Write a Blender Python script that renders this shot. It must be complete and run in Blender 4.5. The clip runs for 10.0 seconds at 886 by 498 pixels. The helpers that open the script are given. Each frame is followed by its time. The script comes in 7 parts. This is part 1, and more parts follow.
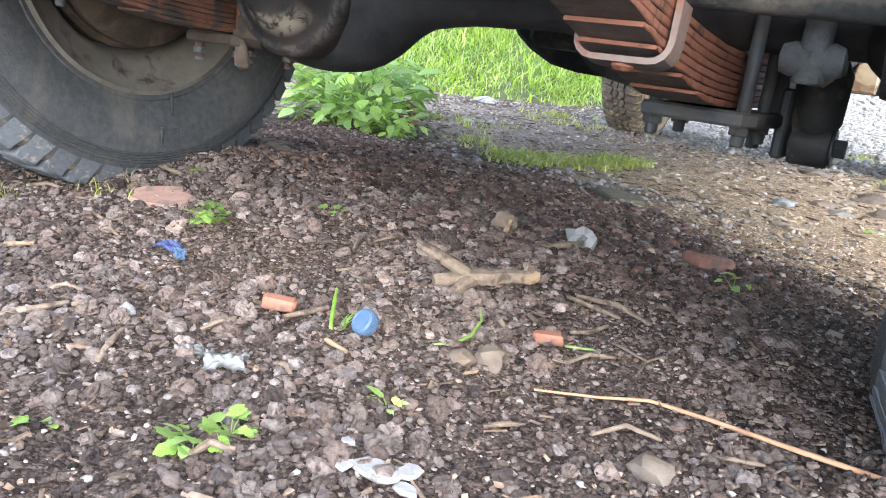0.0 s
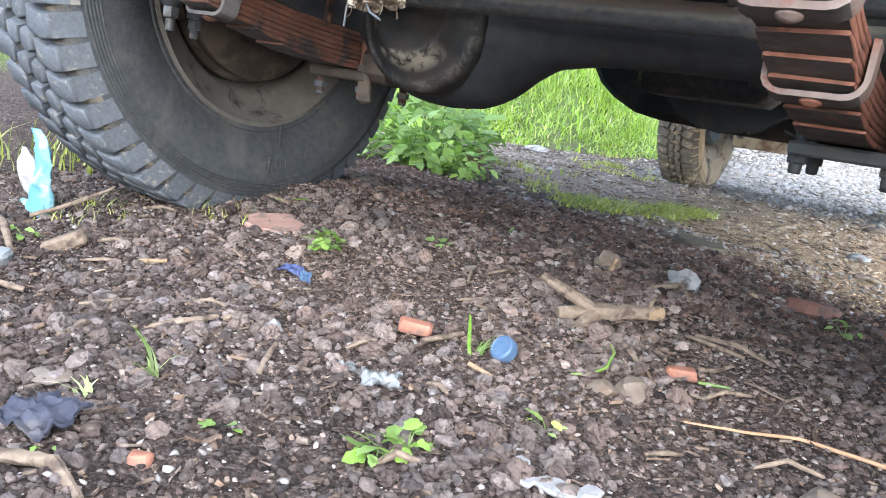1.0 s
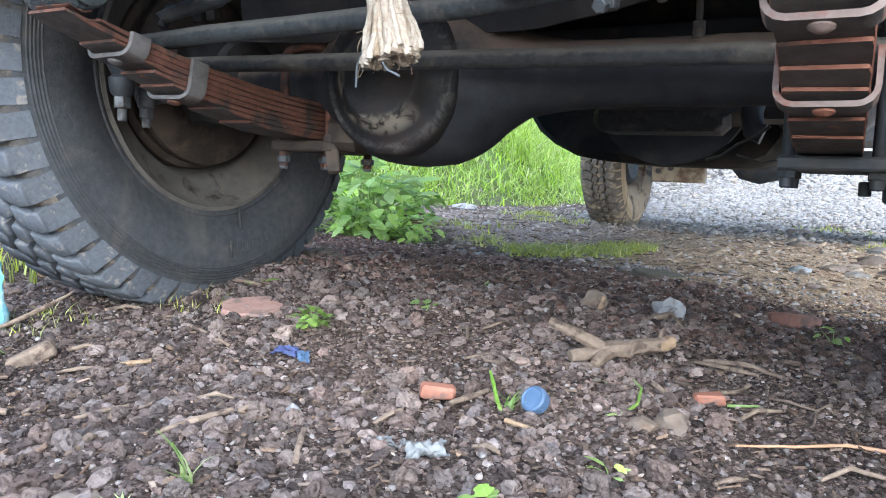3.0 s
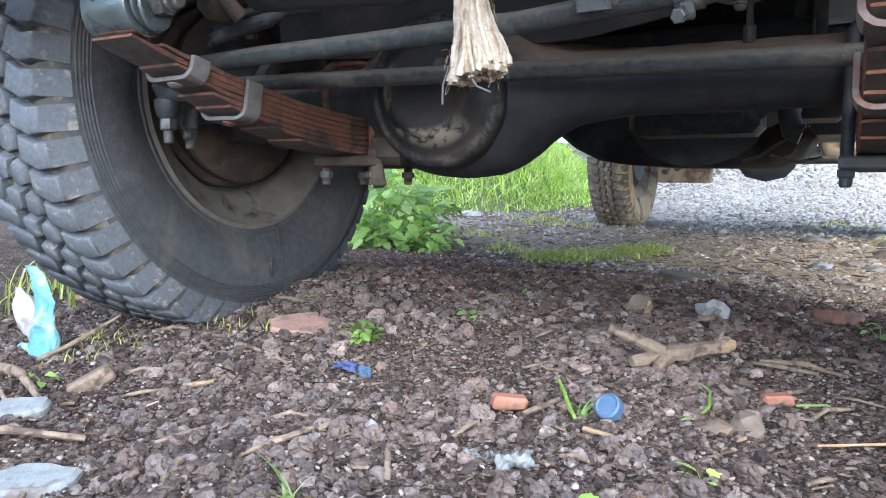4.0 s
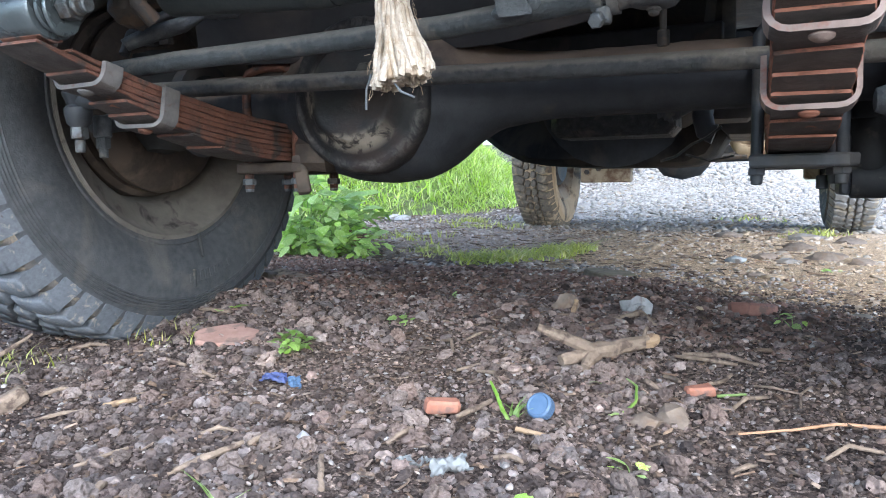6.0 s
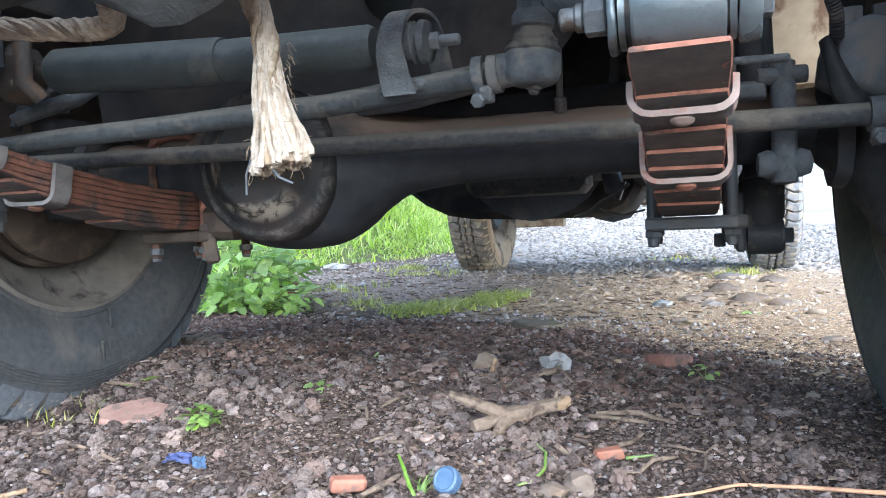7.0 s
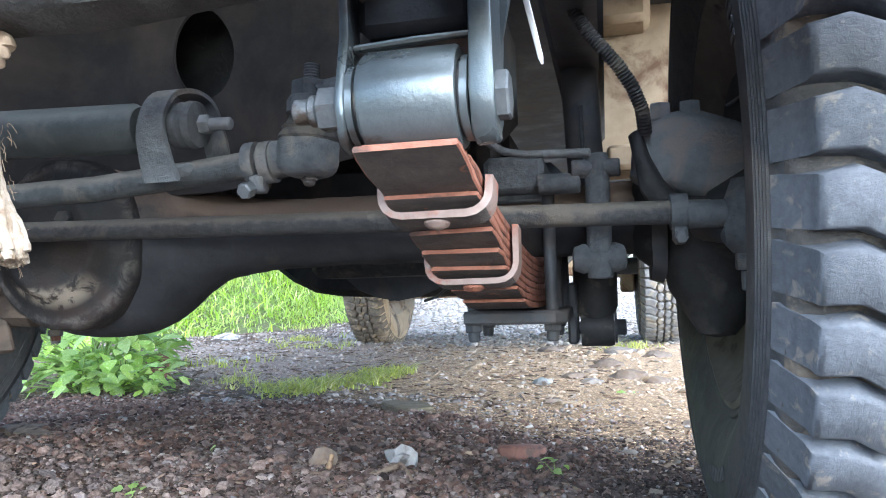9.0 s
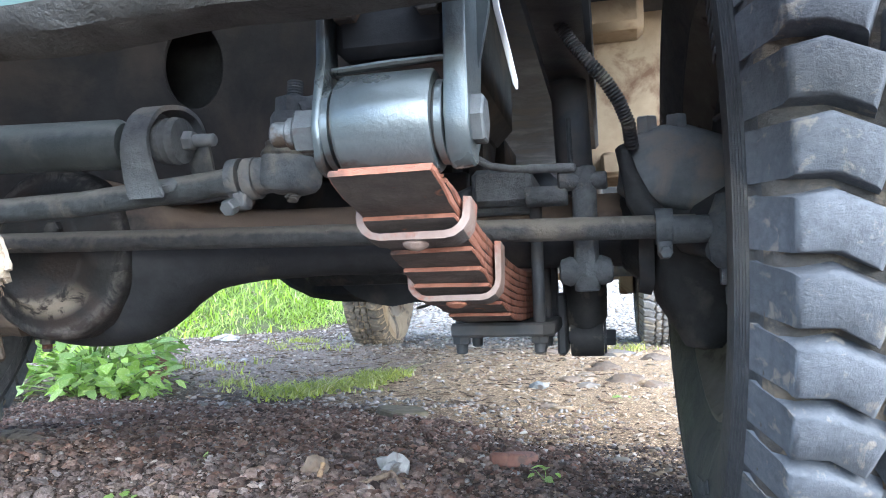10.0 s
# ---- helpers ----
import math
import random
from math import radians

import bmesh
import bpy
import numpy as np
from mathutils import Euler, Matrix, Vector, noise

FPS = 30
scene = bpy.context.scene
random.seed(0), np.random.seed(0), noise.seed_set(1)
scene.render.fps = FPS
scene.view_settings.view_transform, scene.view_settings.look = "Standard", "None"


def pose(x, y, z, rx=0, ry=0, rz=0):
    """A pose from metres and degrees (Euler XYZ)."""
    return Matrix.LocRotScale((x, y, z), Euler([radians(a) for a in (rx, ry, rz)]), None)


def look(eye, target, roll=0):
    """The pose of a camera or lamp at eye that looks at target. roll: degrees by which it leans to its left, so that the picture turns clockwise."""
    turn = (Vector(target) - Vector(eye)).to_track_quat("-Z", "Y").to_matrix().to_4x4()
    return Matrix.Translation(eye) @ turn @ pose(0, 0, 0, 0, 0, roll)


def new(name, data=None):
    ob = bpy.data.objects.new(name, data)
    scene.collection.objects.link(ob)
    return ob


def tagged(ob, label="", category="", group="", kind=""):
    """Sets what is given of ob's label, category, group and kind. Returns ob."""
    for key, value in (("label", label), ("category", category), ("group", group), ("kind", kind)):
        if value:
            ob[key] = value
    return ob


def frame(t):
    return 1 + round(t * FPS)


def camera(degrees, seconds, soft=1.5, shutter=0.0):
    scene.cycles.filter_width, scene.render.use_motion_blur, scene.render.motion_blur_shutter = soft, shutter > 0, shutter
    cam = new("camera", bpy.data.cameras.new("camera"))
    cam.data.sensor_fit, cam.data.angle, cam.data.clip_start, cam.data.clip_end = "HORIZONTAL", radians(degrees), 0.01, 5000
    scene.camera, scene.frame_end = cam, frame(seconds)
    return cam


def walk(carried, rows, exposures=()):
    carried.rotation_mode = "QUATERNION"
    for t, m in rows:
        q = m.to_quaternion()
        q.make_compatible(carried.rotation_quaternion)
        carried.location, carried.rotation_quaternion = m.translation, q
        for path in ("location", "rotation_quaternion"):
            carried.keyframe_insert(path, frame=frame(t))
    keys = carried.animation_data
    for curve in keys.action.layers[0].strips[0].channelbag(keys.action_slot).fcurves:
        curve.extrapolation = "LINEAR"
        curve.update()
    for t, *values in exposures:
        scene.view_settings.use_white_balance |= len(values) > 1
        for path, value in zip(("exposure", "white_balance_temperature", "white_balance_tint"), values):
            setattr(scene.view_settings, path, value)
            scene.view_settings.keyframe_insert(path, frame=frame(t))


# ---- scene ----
cam = camera(61.6, 10.0, soft=1.0)

PATH = [
    (0, (0.572, -0.723, 0.272), (-0.446, 0.924, -0.23), 7.2),
    (0.5, (0.53, -0.753, 0.244), (-0.519, 0.888, -0.212), 8.4),
    (1, (0.489, -0.805, 0.24), (-0.619, 0.814, -0.148), 8.9),
    (1.5, (0.471, -0.836, 0.228), (-0.629, 0.804, -0.085), 8.0),
    (2, (0.461, -0.829, 0.229), (-0.579, 0.86, -0.027), 5.9),
    (2.2, (0.449, -0.829, 0.235), (-0.566, 0.877, -0.005), 5.1),
    (3.5, (0.373, -0.854, 0.211), (-0.582, 0.895, 0.032), 1.0),
    (4, (0.339, -0.877, 0.223), (-0.612, 0.874, 0.049), 0.3),
    (4.5, (0.313, -0.888, 0.223), (-0.611, 0.877, 0.046), -0.2),
    (5, (0.309, -0.896, 0.215), (-0.569, 0.89, 0.019), -0.4),
    (5.2, (0.316, -0.896, 0.209), (-0.547, 0.898, 0.02), -0.4),
    (6.3, (0.345, -0.865, 0.233), (-0.39, 0.989, 0.086), -1.4),
    (6.5, (0.352, -0.861, 0.238), (-0.353, 1.007, 0.117), -1.8),
    (7, (0.381, -0.852, 0.254), (-0.263, 1.041, 0.196), -2.4),
    (7.5, (0.404, -0.836, 0.272), (-0.181, 1.076, 0.267), -2.8),
    (8, (0.426, -0.82, 0.276), (-0.103, 1.108, 0.314), -2.8),
    (8.5, (0.447, -0.797, 0.279), (-0.017, 1.147, 0.352), -2.4),
    (9, (0.477, -0.767, 0.279), (0.051, 1.184, 0.388), -1.8),
    (9.5, (0.491, -0.766, 0.287), (0.072, 1.186, 0.402), -1.6),
    (10, (0.492, -0.766, 0.292), (0.062, 1.184, 0.399), -1.7),
]
EXPOSURES = [(0, 2.0, 6000, 9), (2.2, 1.65, 5650, 8), (5.2, 1.65, 5600, 8), (6.5, 1.8, 5600, 8), (7.5, 2.02, 5550, 8), (10, 2.25, 5600, 8)]
walk(cam, [(t, look(eye, target, roll)) for t, eye, target, roll in PATH], EXPOSURES)

# ---- world and light ----
SUN_EL, SUN_AZ = 34.0, 140.0
world = bpy.data.worlds.new("sky")
scene.world = world
world.use_nodes = True
wn = world.node_tree
wbg = wn.nodes["Background"]
sky = wn.nodes.new("ShaderNodeTexSky")
sky.sky_type, sky.sun_disc = "NISHITA", False
sky.sun_elevation, sky.sun_rotation = radians(SUN_EL), radians(SUN_AZ)
sky.air_density, sky.dust_density, sky.ozone_density = 1.0, 1.5, 1.5
wn.links.new(sky.outputs[0], wbg.inputs[0])
wbg.inputs[1].default_value = 0.15
sun = new("sun", bpy.data.lights.new("sun", "SUN"))
sun.data.energy, sun.data.angle, sun.data.color = 3.6, radians(105), (1.0, 0.99, 0.98)
_d = Vector((math.sin(radians(SUN_AZ)) * math.cos(radians(SUN_EL)), math.cos(radians(SUN_AZ)) * math.cos(radians(SUN_EL)), math.sin(radians(SUN_EL))))
sun.matrix_world = look(_d * 20, (0, 0, 0))


# ---- materials ----
def node(nt, kind, **values):
    n = nt.nodes.new(kind)
    for key, value in values.items():
        n.inputs[key.replace("_", " ")].default_value = value
    return n


def ramp(nt, source, stops):
    r = nt.nodes.new("ShaderNodeValToRGB")
    el = r.color_ramp.elements
    while len(el) < len(stops):
        el.new(0.5)
    for e, (p, c) in zip(el, stops):
        e.position, e.color = p, (*c, 1) if len(c) == 3 else c
    nt.links.new(source, r.inputs[0])
    return r.outputs[0]


def mixed(nt, fac, a, b, mode="MIX"):
    m = nt.nodes.new("ShaderNodeMix")
    m.data_type, m.blend_type = "RGBA", mode
    for sock, val in ((m.inputs[0], fac), (m.inputs[6], a), (m.inputs[7], b)):
        if isinstance(val, bpy.types.NodeSocket):
            nt.links.new(val, sock)
        elif isinstance(val, (int, float)):
            sock.default_value = val
        else:
            sock.default_value = (*val, 1)
    return m.outputs[2]


def maths(nt, op, a, b=0.0, clamp=False):
    m = nt.nodes.new("ShaderNodeMath")
    m.operation, m.use_clamp = op, clamp
    for sock, val in zip(m.inputs, (a, b)):
        if isinstance(val, bpy.types.NodeSocket):
            nt.links.new(val, sock)
        else:
            sock.default_value = val
    return m.outputs[0]


def noise_tex(nt, vec, scale, detail=5.0, rough=0.6, warp=0.0):
    n = node(nt, "ShaderNodeTexNoise", Scale=scale, Detail=detail, Roughness=rough, Distortion=warp)
    nt.links.new(vec, n.inputs["Vector"])
    return n.outputs["Fac"]


def surface(name, c1, c2, patch=None, s1=30.0, s2=9.0, rough=(0.6, 0.9), bump=0.3, bump_scale=120.0, metal=0.0,
            patch_at=(0.52, 0.62), vary=0.0, island=False, spec=0.4, coat=0.0, translucent=0.0, bump_dist=0.002, tones=None, top_dust_light=None, dry=False):
    """A worn surface: grain between c1 and c2, patches of a third colour, uneven gloss and fine relief."""
    m = bpy.data.materials.new(name)
    m.use_nodes = True
    nt = m.node_tree
    b = nt.nodes["Principled BSDF"]
    co = nt.nodes.new("ShaderNodeTexCoord")
    vec = co.outputs["Object"]
    info = nt.nodes.new("ShaderNodeNewGeometry" if island else "ShaderNodeObjectInfo")
    rnd = info.outputs["Random Per Island" if island else "Random"]
    if vary:
        off = nt.nodes.new("ShaderNodeVectorMath")
        off.operation = "ADD"
        nt.links.new(vec, off.inputs[0])
        sc = maths(nt, "MULTIPLY", rnd, 37.0)
        nt.links.new(sc, off.inputs[1])
        vec = off.outputs[0]
    n1 = noise_tex(nt, vec, s1, 8.0, 0.65)
    n2 = noise_tex(nt, vec, s2, 6.0, 0.6, 0.4)
    col = ramp(nt, n1, [(0.3, c1), (0.7, c2)])
    if patch:
        f = ramp(nt, n2, [(patch_at[0], (0, 0, 0)), (patch_at[1], (1, 1, 1))])
        col = mixed(nt, f, col, patch)
    if vary:
        hs = node(nt, "ShaderNodeHueSaturation")
        v = maths(nt, "ADD", maths(nt, "MULTIPLY", rnd, 2 * vary), 1.0 - vary)
        nt.links.new(v, hs.inputs["Value"])
        sv = maths(nt, "ADD", maths(nt, "MULTIPLY", maths(nt, "FRACT", maths(nt, "MULTIPLY", rnd, 17.3)), vary), 1.0 - vary / 2)
        nt.links.new(sv, hs.inputs["Saturation"])
        nt.links.new(col, hs.inputs["Color"])
        col = hs.outputs[0]
    # upward faces: dust on axle and rods, painted light from above on the damper
    if top_dust_light:
        gm = nt.nodes.new("ShaderNodeNewGeometry")
        up = nt.nodes.new("ShaderNodeSeparateXYZ")
        nt.links.new(gm.outputs["Normal"], up.inputs[0])
        lie = maths(nt, "ADD", up.outputs[2], maths(nt, "MULTIPLY", maths(nt, "SUBTRACT", n1, 0.5), 0.9))
        col = mixed(nt, ramp(nt, lie, [(0.05, (0, 0, 0)), (0.45, (0.85, 0.85, 0.85))]), col, top_dust_light)
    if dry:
        # paler soil on the crest, darker round it
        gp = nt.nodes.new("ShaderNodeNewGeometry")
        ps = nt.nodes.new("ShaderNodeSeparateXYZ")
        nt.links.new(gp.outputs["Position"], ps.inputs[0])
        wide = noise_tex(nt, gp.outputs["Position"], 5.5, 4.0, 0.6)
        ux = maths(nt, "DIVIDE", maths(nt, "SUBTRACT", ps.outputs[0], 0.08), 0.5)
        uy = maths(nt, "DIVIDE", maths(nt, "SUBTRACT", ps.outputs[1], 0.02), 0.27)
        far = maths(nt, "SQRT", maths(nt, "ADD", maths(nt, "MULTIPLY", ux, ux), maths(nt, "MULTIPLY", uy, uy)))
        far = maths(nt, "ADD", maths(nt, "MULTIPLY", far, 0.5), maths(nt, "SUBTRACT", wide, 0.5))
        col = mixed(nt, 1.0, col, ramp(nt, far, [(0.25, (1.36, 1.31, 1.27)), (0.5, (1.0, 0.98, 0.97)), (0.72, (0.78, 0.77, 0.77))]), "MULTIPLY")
    if tones:
        pick = maths(nt, "FRACT", maths(nt, "MULTIPLY", rnd, 7.31))
        col = mixed(nt, 1.0, col, ramp(nt, pick, [(i / (len(tones) - 1), c) for i, c in enumerate(tones)]), "MULTIPLY")
    nt.links.new(col, b.inputs["Base Color"])
    r = ramp(nt, n2, [(0.35, (rough[0],) * 3), (0.7, (rough[1],) * 3)])
    nt.links.new(r, b.inputs["Roughness"])
    b.inputs["Metallic"].default_value = metal
    b.inputs["Specular IOR Level"].default_value = spec
    b.inputs["Coat Weight"].default_value = coat
    if bump:
        bp = node(nt, "ShaderNodeBump", Strength=bump, Distance=bump_dist)
        n3 = noise_tex(nt, vec, bump_scale, 6.0, 0.7)
        nt.links.new(maths(nt, "ADD", n3, n2), bp.inputs["Height"])
        nt.links.new(bp.outputs[0], b.inputs["Normal"])
    if translucent:
        out = nt.nodes["Material Output"]
        tr = node(nt, "ShaderNodeBsdfTranslucent")
        nt.links.new(col, tr.inputs[0])
        mx = node(nt, "ShaderNodeMixShader", Fac=translucent)
        nt.links.new(b.outputs[0], mx.inputs[1])
        nt.links.new(tr.outputs[0], mx.inputs[2])
        nt.links.new(mx.outputs[0], out.inputs[0])
    return m


RUBBER = surface("tyre_rubber", (0.044, 0.047, 0.051), (0.082, 0.085, 0.089), (0.132, 0.124, 0.112), 90, 9, (0.55, 0.85), 0.7, 220, patch_at=(0.52, 0.70))
TREAD = surface("tread_rubber", (0.079, 0.088, 0.100), (0.130, 0.140, 0.156), (0.222, 0.204, 0.180), 160, 60, (0.55, 0.88), 0.8, 420, vary=0.15, bump_dist=0.0012, patch_at=(0.58, 0.66))
TREAD_BASE = surface("dusty_tread_base", (0.060, 0.058, 0.056), (0.115, 0.105, 0.092), (0.215, 0.175, 0.130), 70, 34, (0.8, 0.95), 0.9, 230, patch_at=(0.52, 0.62), bump_dist=0.003)
DUSTY_RUBBER = surface("mud_coated_rubber", (0.34, 0.26, 0.165), (0.46, 0.36, 0.245), (0.12, 0.10, 0.08), 30, 8, (0.8, 0.95), 0.4, 120)
BLACK = surface("black_underbody_paint", (0.032, 0.036, 0.041), (0.066, 0.071, 0.078), (0.088, 0.082, 0.076), 25, 8, (0.45, 0.8), 0.3, 140)
AXLE = surface("oily_black_axle", (0.020, 0.022, 0.026), (0.045, 0.048, 0.053), (0.085, 0.073, 0.062), 22, 9, (0.5, 0.85), 0.5, 110, patch_at=(0.58, 0.74), top_dust_light=(0.209, 0.155, 0.115), spec=0.3)
ROD = surface("worn_grey_rod", (0.031, 0.036, 0.039), (0.070, 0.078, 0.082), (0.128, 0.119, 0.106), 80, 24, (0.45, 0.8), 0.8, 160, patch_at=(0.57, 0.68), top_dust_light=(0.136, 0.129, 0.115), bump_dist=0.003)
TIEROD = surface("dusty_tan_rod", (0.036, 0.040, 0.044), (0.082, 0.084, 0.085), (0.165, 0.148, 0.125), 90, 9, (0.55, 0.85), 0.9, 150, patch_at=(0.52, 0.64), top_dust_light=(0.165, 0.150, 0.126), bump_dist=0.003)
# the damper's paler top is light from above put into its colour
DAMPER = surface("dull_green_grey_damper", (0.040, 0.051, 0.054), (0.072, 0.086, 0.089), (0.114, 0.116, 0.107), 34, 16, (0.42, 0.7), 0.4, 160, patch_at=(0.58, 0.70), top_dust_light=(0.114, 0.128, 0.125))
CAST = surface("dusty_grey_casting", (0.060, 0.067, 0.073), (0.135, 0.146, 0.154), (0.19, 0.175, 0.155), 60, 22, (0.55, 0.85), 0.8, 180, patch_at=(0.55, 0.68), bump_dist=0.003)
RUSTPAINT = surface("chalky_orange_primer", (0.215, 0.085, 0.052), (0.335, 0.145, 0.094), (0.085, 0.052, 0.040), 60, 34, (0.55, 0.85), 0.6, 170, patch_at=(0.57, 0.66), bump_dist=0.003)
LEAFDARK = surface("dark_leaf_underside", (0.056, 0.050, 0.048), (0.123, 0.106, 0.097), (0.308, 0.133, 0.084), 45, 40, (0.5, 0.8), 0.7, 150, patch_at=(0.64, 0.69), bump_dist=0.003)
RUSTY = surface("brown_rusted_spring_steel", (0.085, 0.040, 0.028), (0.205, 0.088, 0.055), (0.045, 0.036, 0.032), 60, 30, (0.6, 0.9), 0.8, 150, patch_at=(0.5, 0.62), bump_dist=0.003)
CLIP = surface("chalky_clip_paint", (0.198, 0.135, 0.108), (0.324, 0.252, 0.221), (0.270, 0.108, 0.068), 40, 26, (0.5, 0.8), 0.5, 160)
CLIPGREY = surface("grey_clip_steel", (0.085, 0.081, 0.078), (0.176, 0.163, 0.153), (0.104, 0.049, 0.033), 45, 30, (0.5, 0.8), 0.6, 160, patch_at=(0.56, 0.66))
DRUMRUST = surface("dark_rusty_drum", (0.032, 0.024, 0.019), (0.070, 0.053, 0.040), (0.104, 0.080, 0.060), 30, 14, (0.6, 0.85), 0.6, 120)
LIGHTCAST = surface("pale_dusty_casting", (0.13, 0.145, 0.155), (0.22, 0.235, 0.245), (0.24, 0.22, 0.20), 35, 14, (0.6, 0.85), 0.6, 180)
SILVER = surface("blue_grey_silver_paint", (0.105, 0.125, 0.132), (0.165, 0.190, 0.198), (0.080, 0.070, 0.064), 34, 18, (0.24, 0.40), 0.22, 150, metal=0.55, patch_at=(0.60, 0.70), bump_dist=0.003, spec=0.6)
BOLT = surface("dull_zinc_bolt", (0.099, 0.108, 0.112), (0.186, 0.198, 0.205), (0.074, 0.056, 0.043), 60, 40, (0.35, 0.6), 0.4, 250, metal=0.4)
OLDBOLT = surface("grimy_bolt", (0.045, 0.042, 0.040), (0.095, 0.082, 0.07), (0.11, 0.078, 0.055), 60, 40, (0.5, 0.8), 0.5, 250)
SOOT = surface("matt_sooty_black", (0.023, 0.024, 0.024), (0.046, 0.046, 0.046), (0.070, 0.061, 0.053), 22, 9, (0.7, 0.95), 0.4, 110, spec=0.2)
BROWNBLACK = surface("dusty_brown_black_steel", (0.031, 0.030, 0.030), (0.055, 0.052, 0.051), (0.095, 0.079, 0.068), 14, 6, (0.7, 0.95), 0.5, 90, spec=0.2, patch_at=(0.48, 0.68))
CREAM = surface("rusty_beige_body_paint", (0.30, 0.23, 0.15), (0.44, 0.35, 0.235), (0.16, 0.095, 0.055), 18, 11, (0.5, 0.8), 0.3, 90, patch_at=(0.50, 0.62))
RIM = surface("dusty_brown_rim", (0.098, 0.089, 0.077), (0.172, 0.156, 0.135), (0.041, 0.036, 0.033), 24, 20, (0.6, 0.85), 0.4, 130, patch_at=(0.57, 0.68))
BUMPER = surface("weathered_bumper_steel", (0.034, 0.035, 0.034), (0.075, 0.074, 0.070), (0.030, 0.027, 0.024), 40, 16, (0.6, 0.9), 0.9, 60, bump_dist=0.005)
TEAL = surface("faded_teal_paint", (0.10, 0.17, 0.17), (0.16, 0.24, 0.23), (0.09, 0.09, 0.085), 18, 12, (0.4, 0.7), 0.3, 80)
ROPE = surface("pale_cotton_rope", (0.335, 0.273, 0.203), (0.515, 0.445, 0.359), (0.265, 0.203, 0.140), 260, 40, (0.9, 1.0), 1.0, 900, vary=0.14, spec=0.1, bump_dist=0.0012)
ROPEOLD = surface("dirty_cotton_rope", (0.225, 0.162, 0.104), (0.378, 0.293, 0.203), (0.153, 0.108, 0.070), 90, 26, (0.85, 0.98), 0.8, 620)
HOSE = surface("black_hose_rubber", (0.028, 0.029, 0.031), (0.05, 0.05, 0.05), (0.12, 0.11, 0.09), 60, 30, (0.5, 0.8), 0.2, 200)
WHITEPL = surface("white_plastic", (0.62, 0.63, 0.64), (0.78, 0.79, 0.8), None, 40, 20, (0.3, 0.5), 0.1, 100)

SOILTONES = [(0.30, 0.28, 0.28), (0.85, 0.80, 0.78), (1.0, 1.0, 1.0), (1.12, 1.04, 0.98), (0.62, 0.56, 0.54), (0.92, 0.82, 0.77), (1.02, 1.04, 1.07), (0.38, 0.35, 0.34), (1.36, 1.30, 1.24)]
LITTER = [(0.45, 0.42, 0.40), (0.95, 0.9, 0.85), (0.55, 0.50, 0.46), (1.5, 1.4, 1.28), (0.75, 0.72, 0.70), (1.15, 1.02, 0.9), (0.45, 0.42, 0.41), (1.75, 1.65, 1.5), (1.0, 1.0, 1.0)]
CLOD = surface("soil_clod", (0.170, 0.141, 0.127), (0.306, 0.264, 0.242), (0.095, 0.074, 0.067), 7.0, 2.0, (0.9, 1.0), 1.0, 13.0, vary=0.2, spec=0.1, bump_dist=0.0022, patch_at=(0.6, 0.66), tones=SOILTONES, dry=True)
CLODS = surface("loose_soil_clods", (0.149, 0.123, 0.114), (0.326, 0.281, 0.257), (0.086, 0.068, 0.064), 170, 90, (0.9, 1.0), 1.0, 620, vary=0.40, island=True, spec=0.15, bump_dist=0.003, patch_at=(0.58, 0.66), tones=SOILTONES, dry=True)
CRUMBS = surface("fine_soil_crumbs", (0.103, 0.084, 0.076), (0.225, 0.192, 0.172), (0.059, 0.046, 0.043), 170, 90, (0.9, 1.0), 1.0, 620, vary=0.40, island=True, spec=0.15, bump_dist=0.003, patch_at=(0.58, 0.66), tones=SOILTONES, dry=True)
CLODDARK = surface("dark_soil_clods", (0.115, 0.086, 0.074), (0.270, 0.205, 0.176), (0.18, 0.115, 0.092), 150, 60, (0.9, 1.0), 1.0, 500, vary=0.38, island=True, spec=0.1, bump_dist=0.003, tones=SOILTONES)
GRIT = surface("pale_grit", (0.204, 0.183, 0.166), (0.357, 0.327, 0.302), (0.289, 0.212, 0.162), 80, 50, (0.7, 0.95), 0.4, 300, vary=0.4, island=True, spec=0.2)
GRAVEL = surface("road_gravel", (0.175, 0.166, 0.153), (0.283, 0.271, 0.254), (0.226, 0.189, 0.148), 40, 15, (0.75, 0.95), 0.5, 160, vary=0.3, island=True, spec=0.2)
STONE = surface("grey_tan_stone", (0.120, 0.096, 0.078), (0.217, 0.178, 0.146), (0.150, 0.112, 0.083), 60, 25, (0.75, 0.95), 0.7, 160, vary=0.25, spec=0.15)
OLIVE = surface("olive_brown_stone", (0.11, 0.092, 0.068), (0.20, 0.17, 0.128), (0.15, 0.13, 0.085), 60, 25, (0.8, 0.97), 0.7, 160, spec=0.1)
PALE = surface("pale_stone", (0.25, 0.245, 0.24), (0.38, 0.375, 0.37), (0.17, 0.15, 0.135), 60, 30, (0.7, 0.95), 0.8, 200, spec=0.2)
SLATE = surface("grey_slate", (0.16, 0.175, 0.178), (0.27, 0.285, 0.288), (0.14, 0.12, 0.105), 55, 28, (0.7, 0.95), 0.9, 130, bump_dist=0.003)
PINK = surface("pinkish_sandstone", (0.289, 0.174, 0.136), (0.383, 0.246, 0.200), (0.212, 0.153, 0.128), 60, 30, (0.8, 0.95), 0.5, 200, spec=0.2)
BRICK = surface("broken_red_brick", (0.306, 0.132, 0.085), (0.425, 0.204, 0.140), (0.230, 0.140, 0.111), 60, 40, (0.85, 0.97), 0.6, 260, spec=0.2)
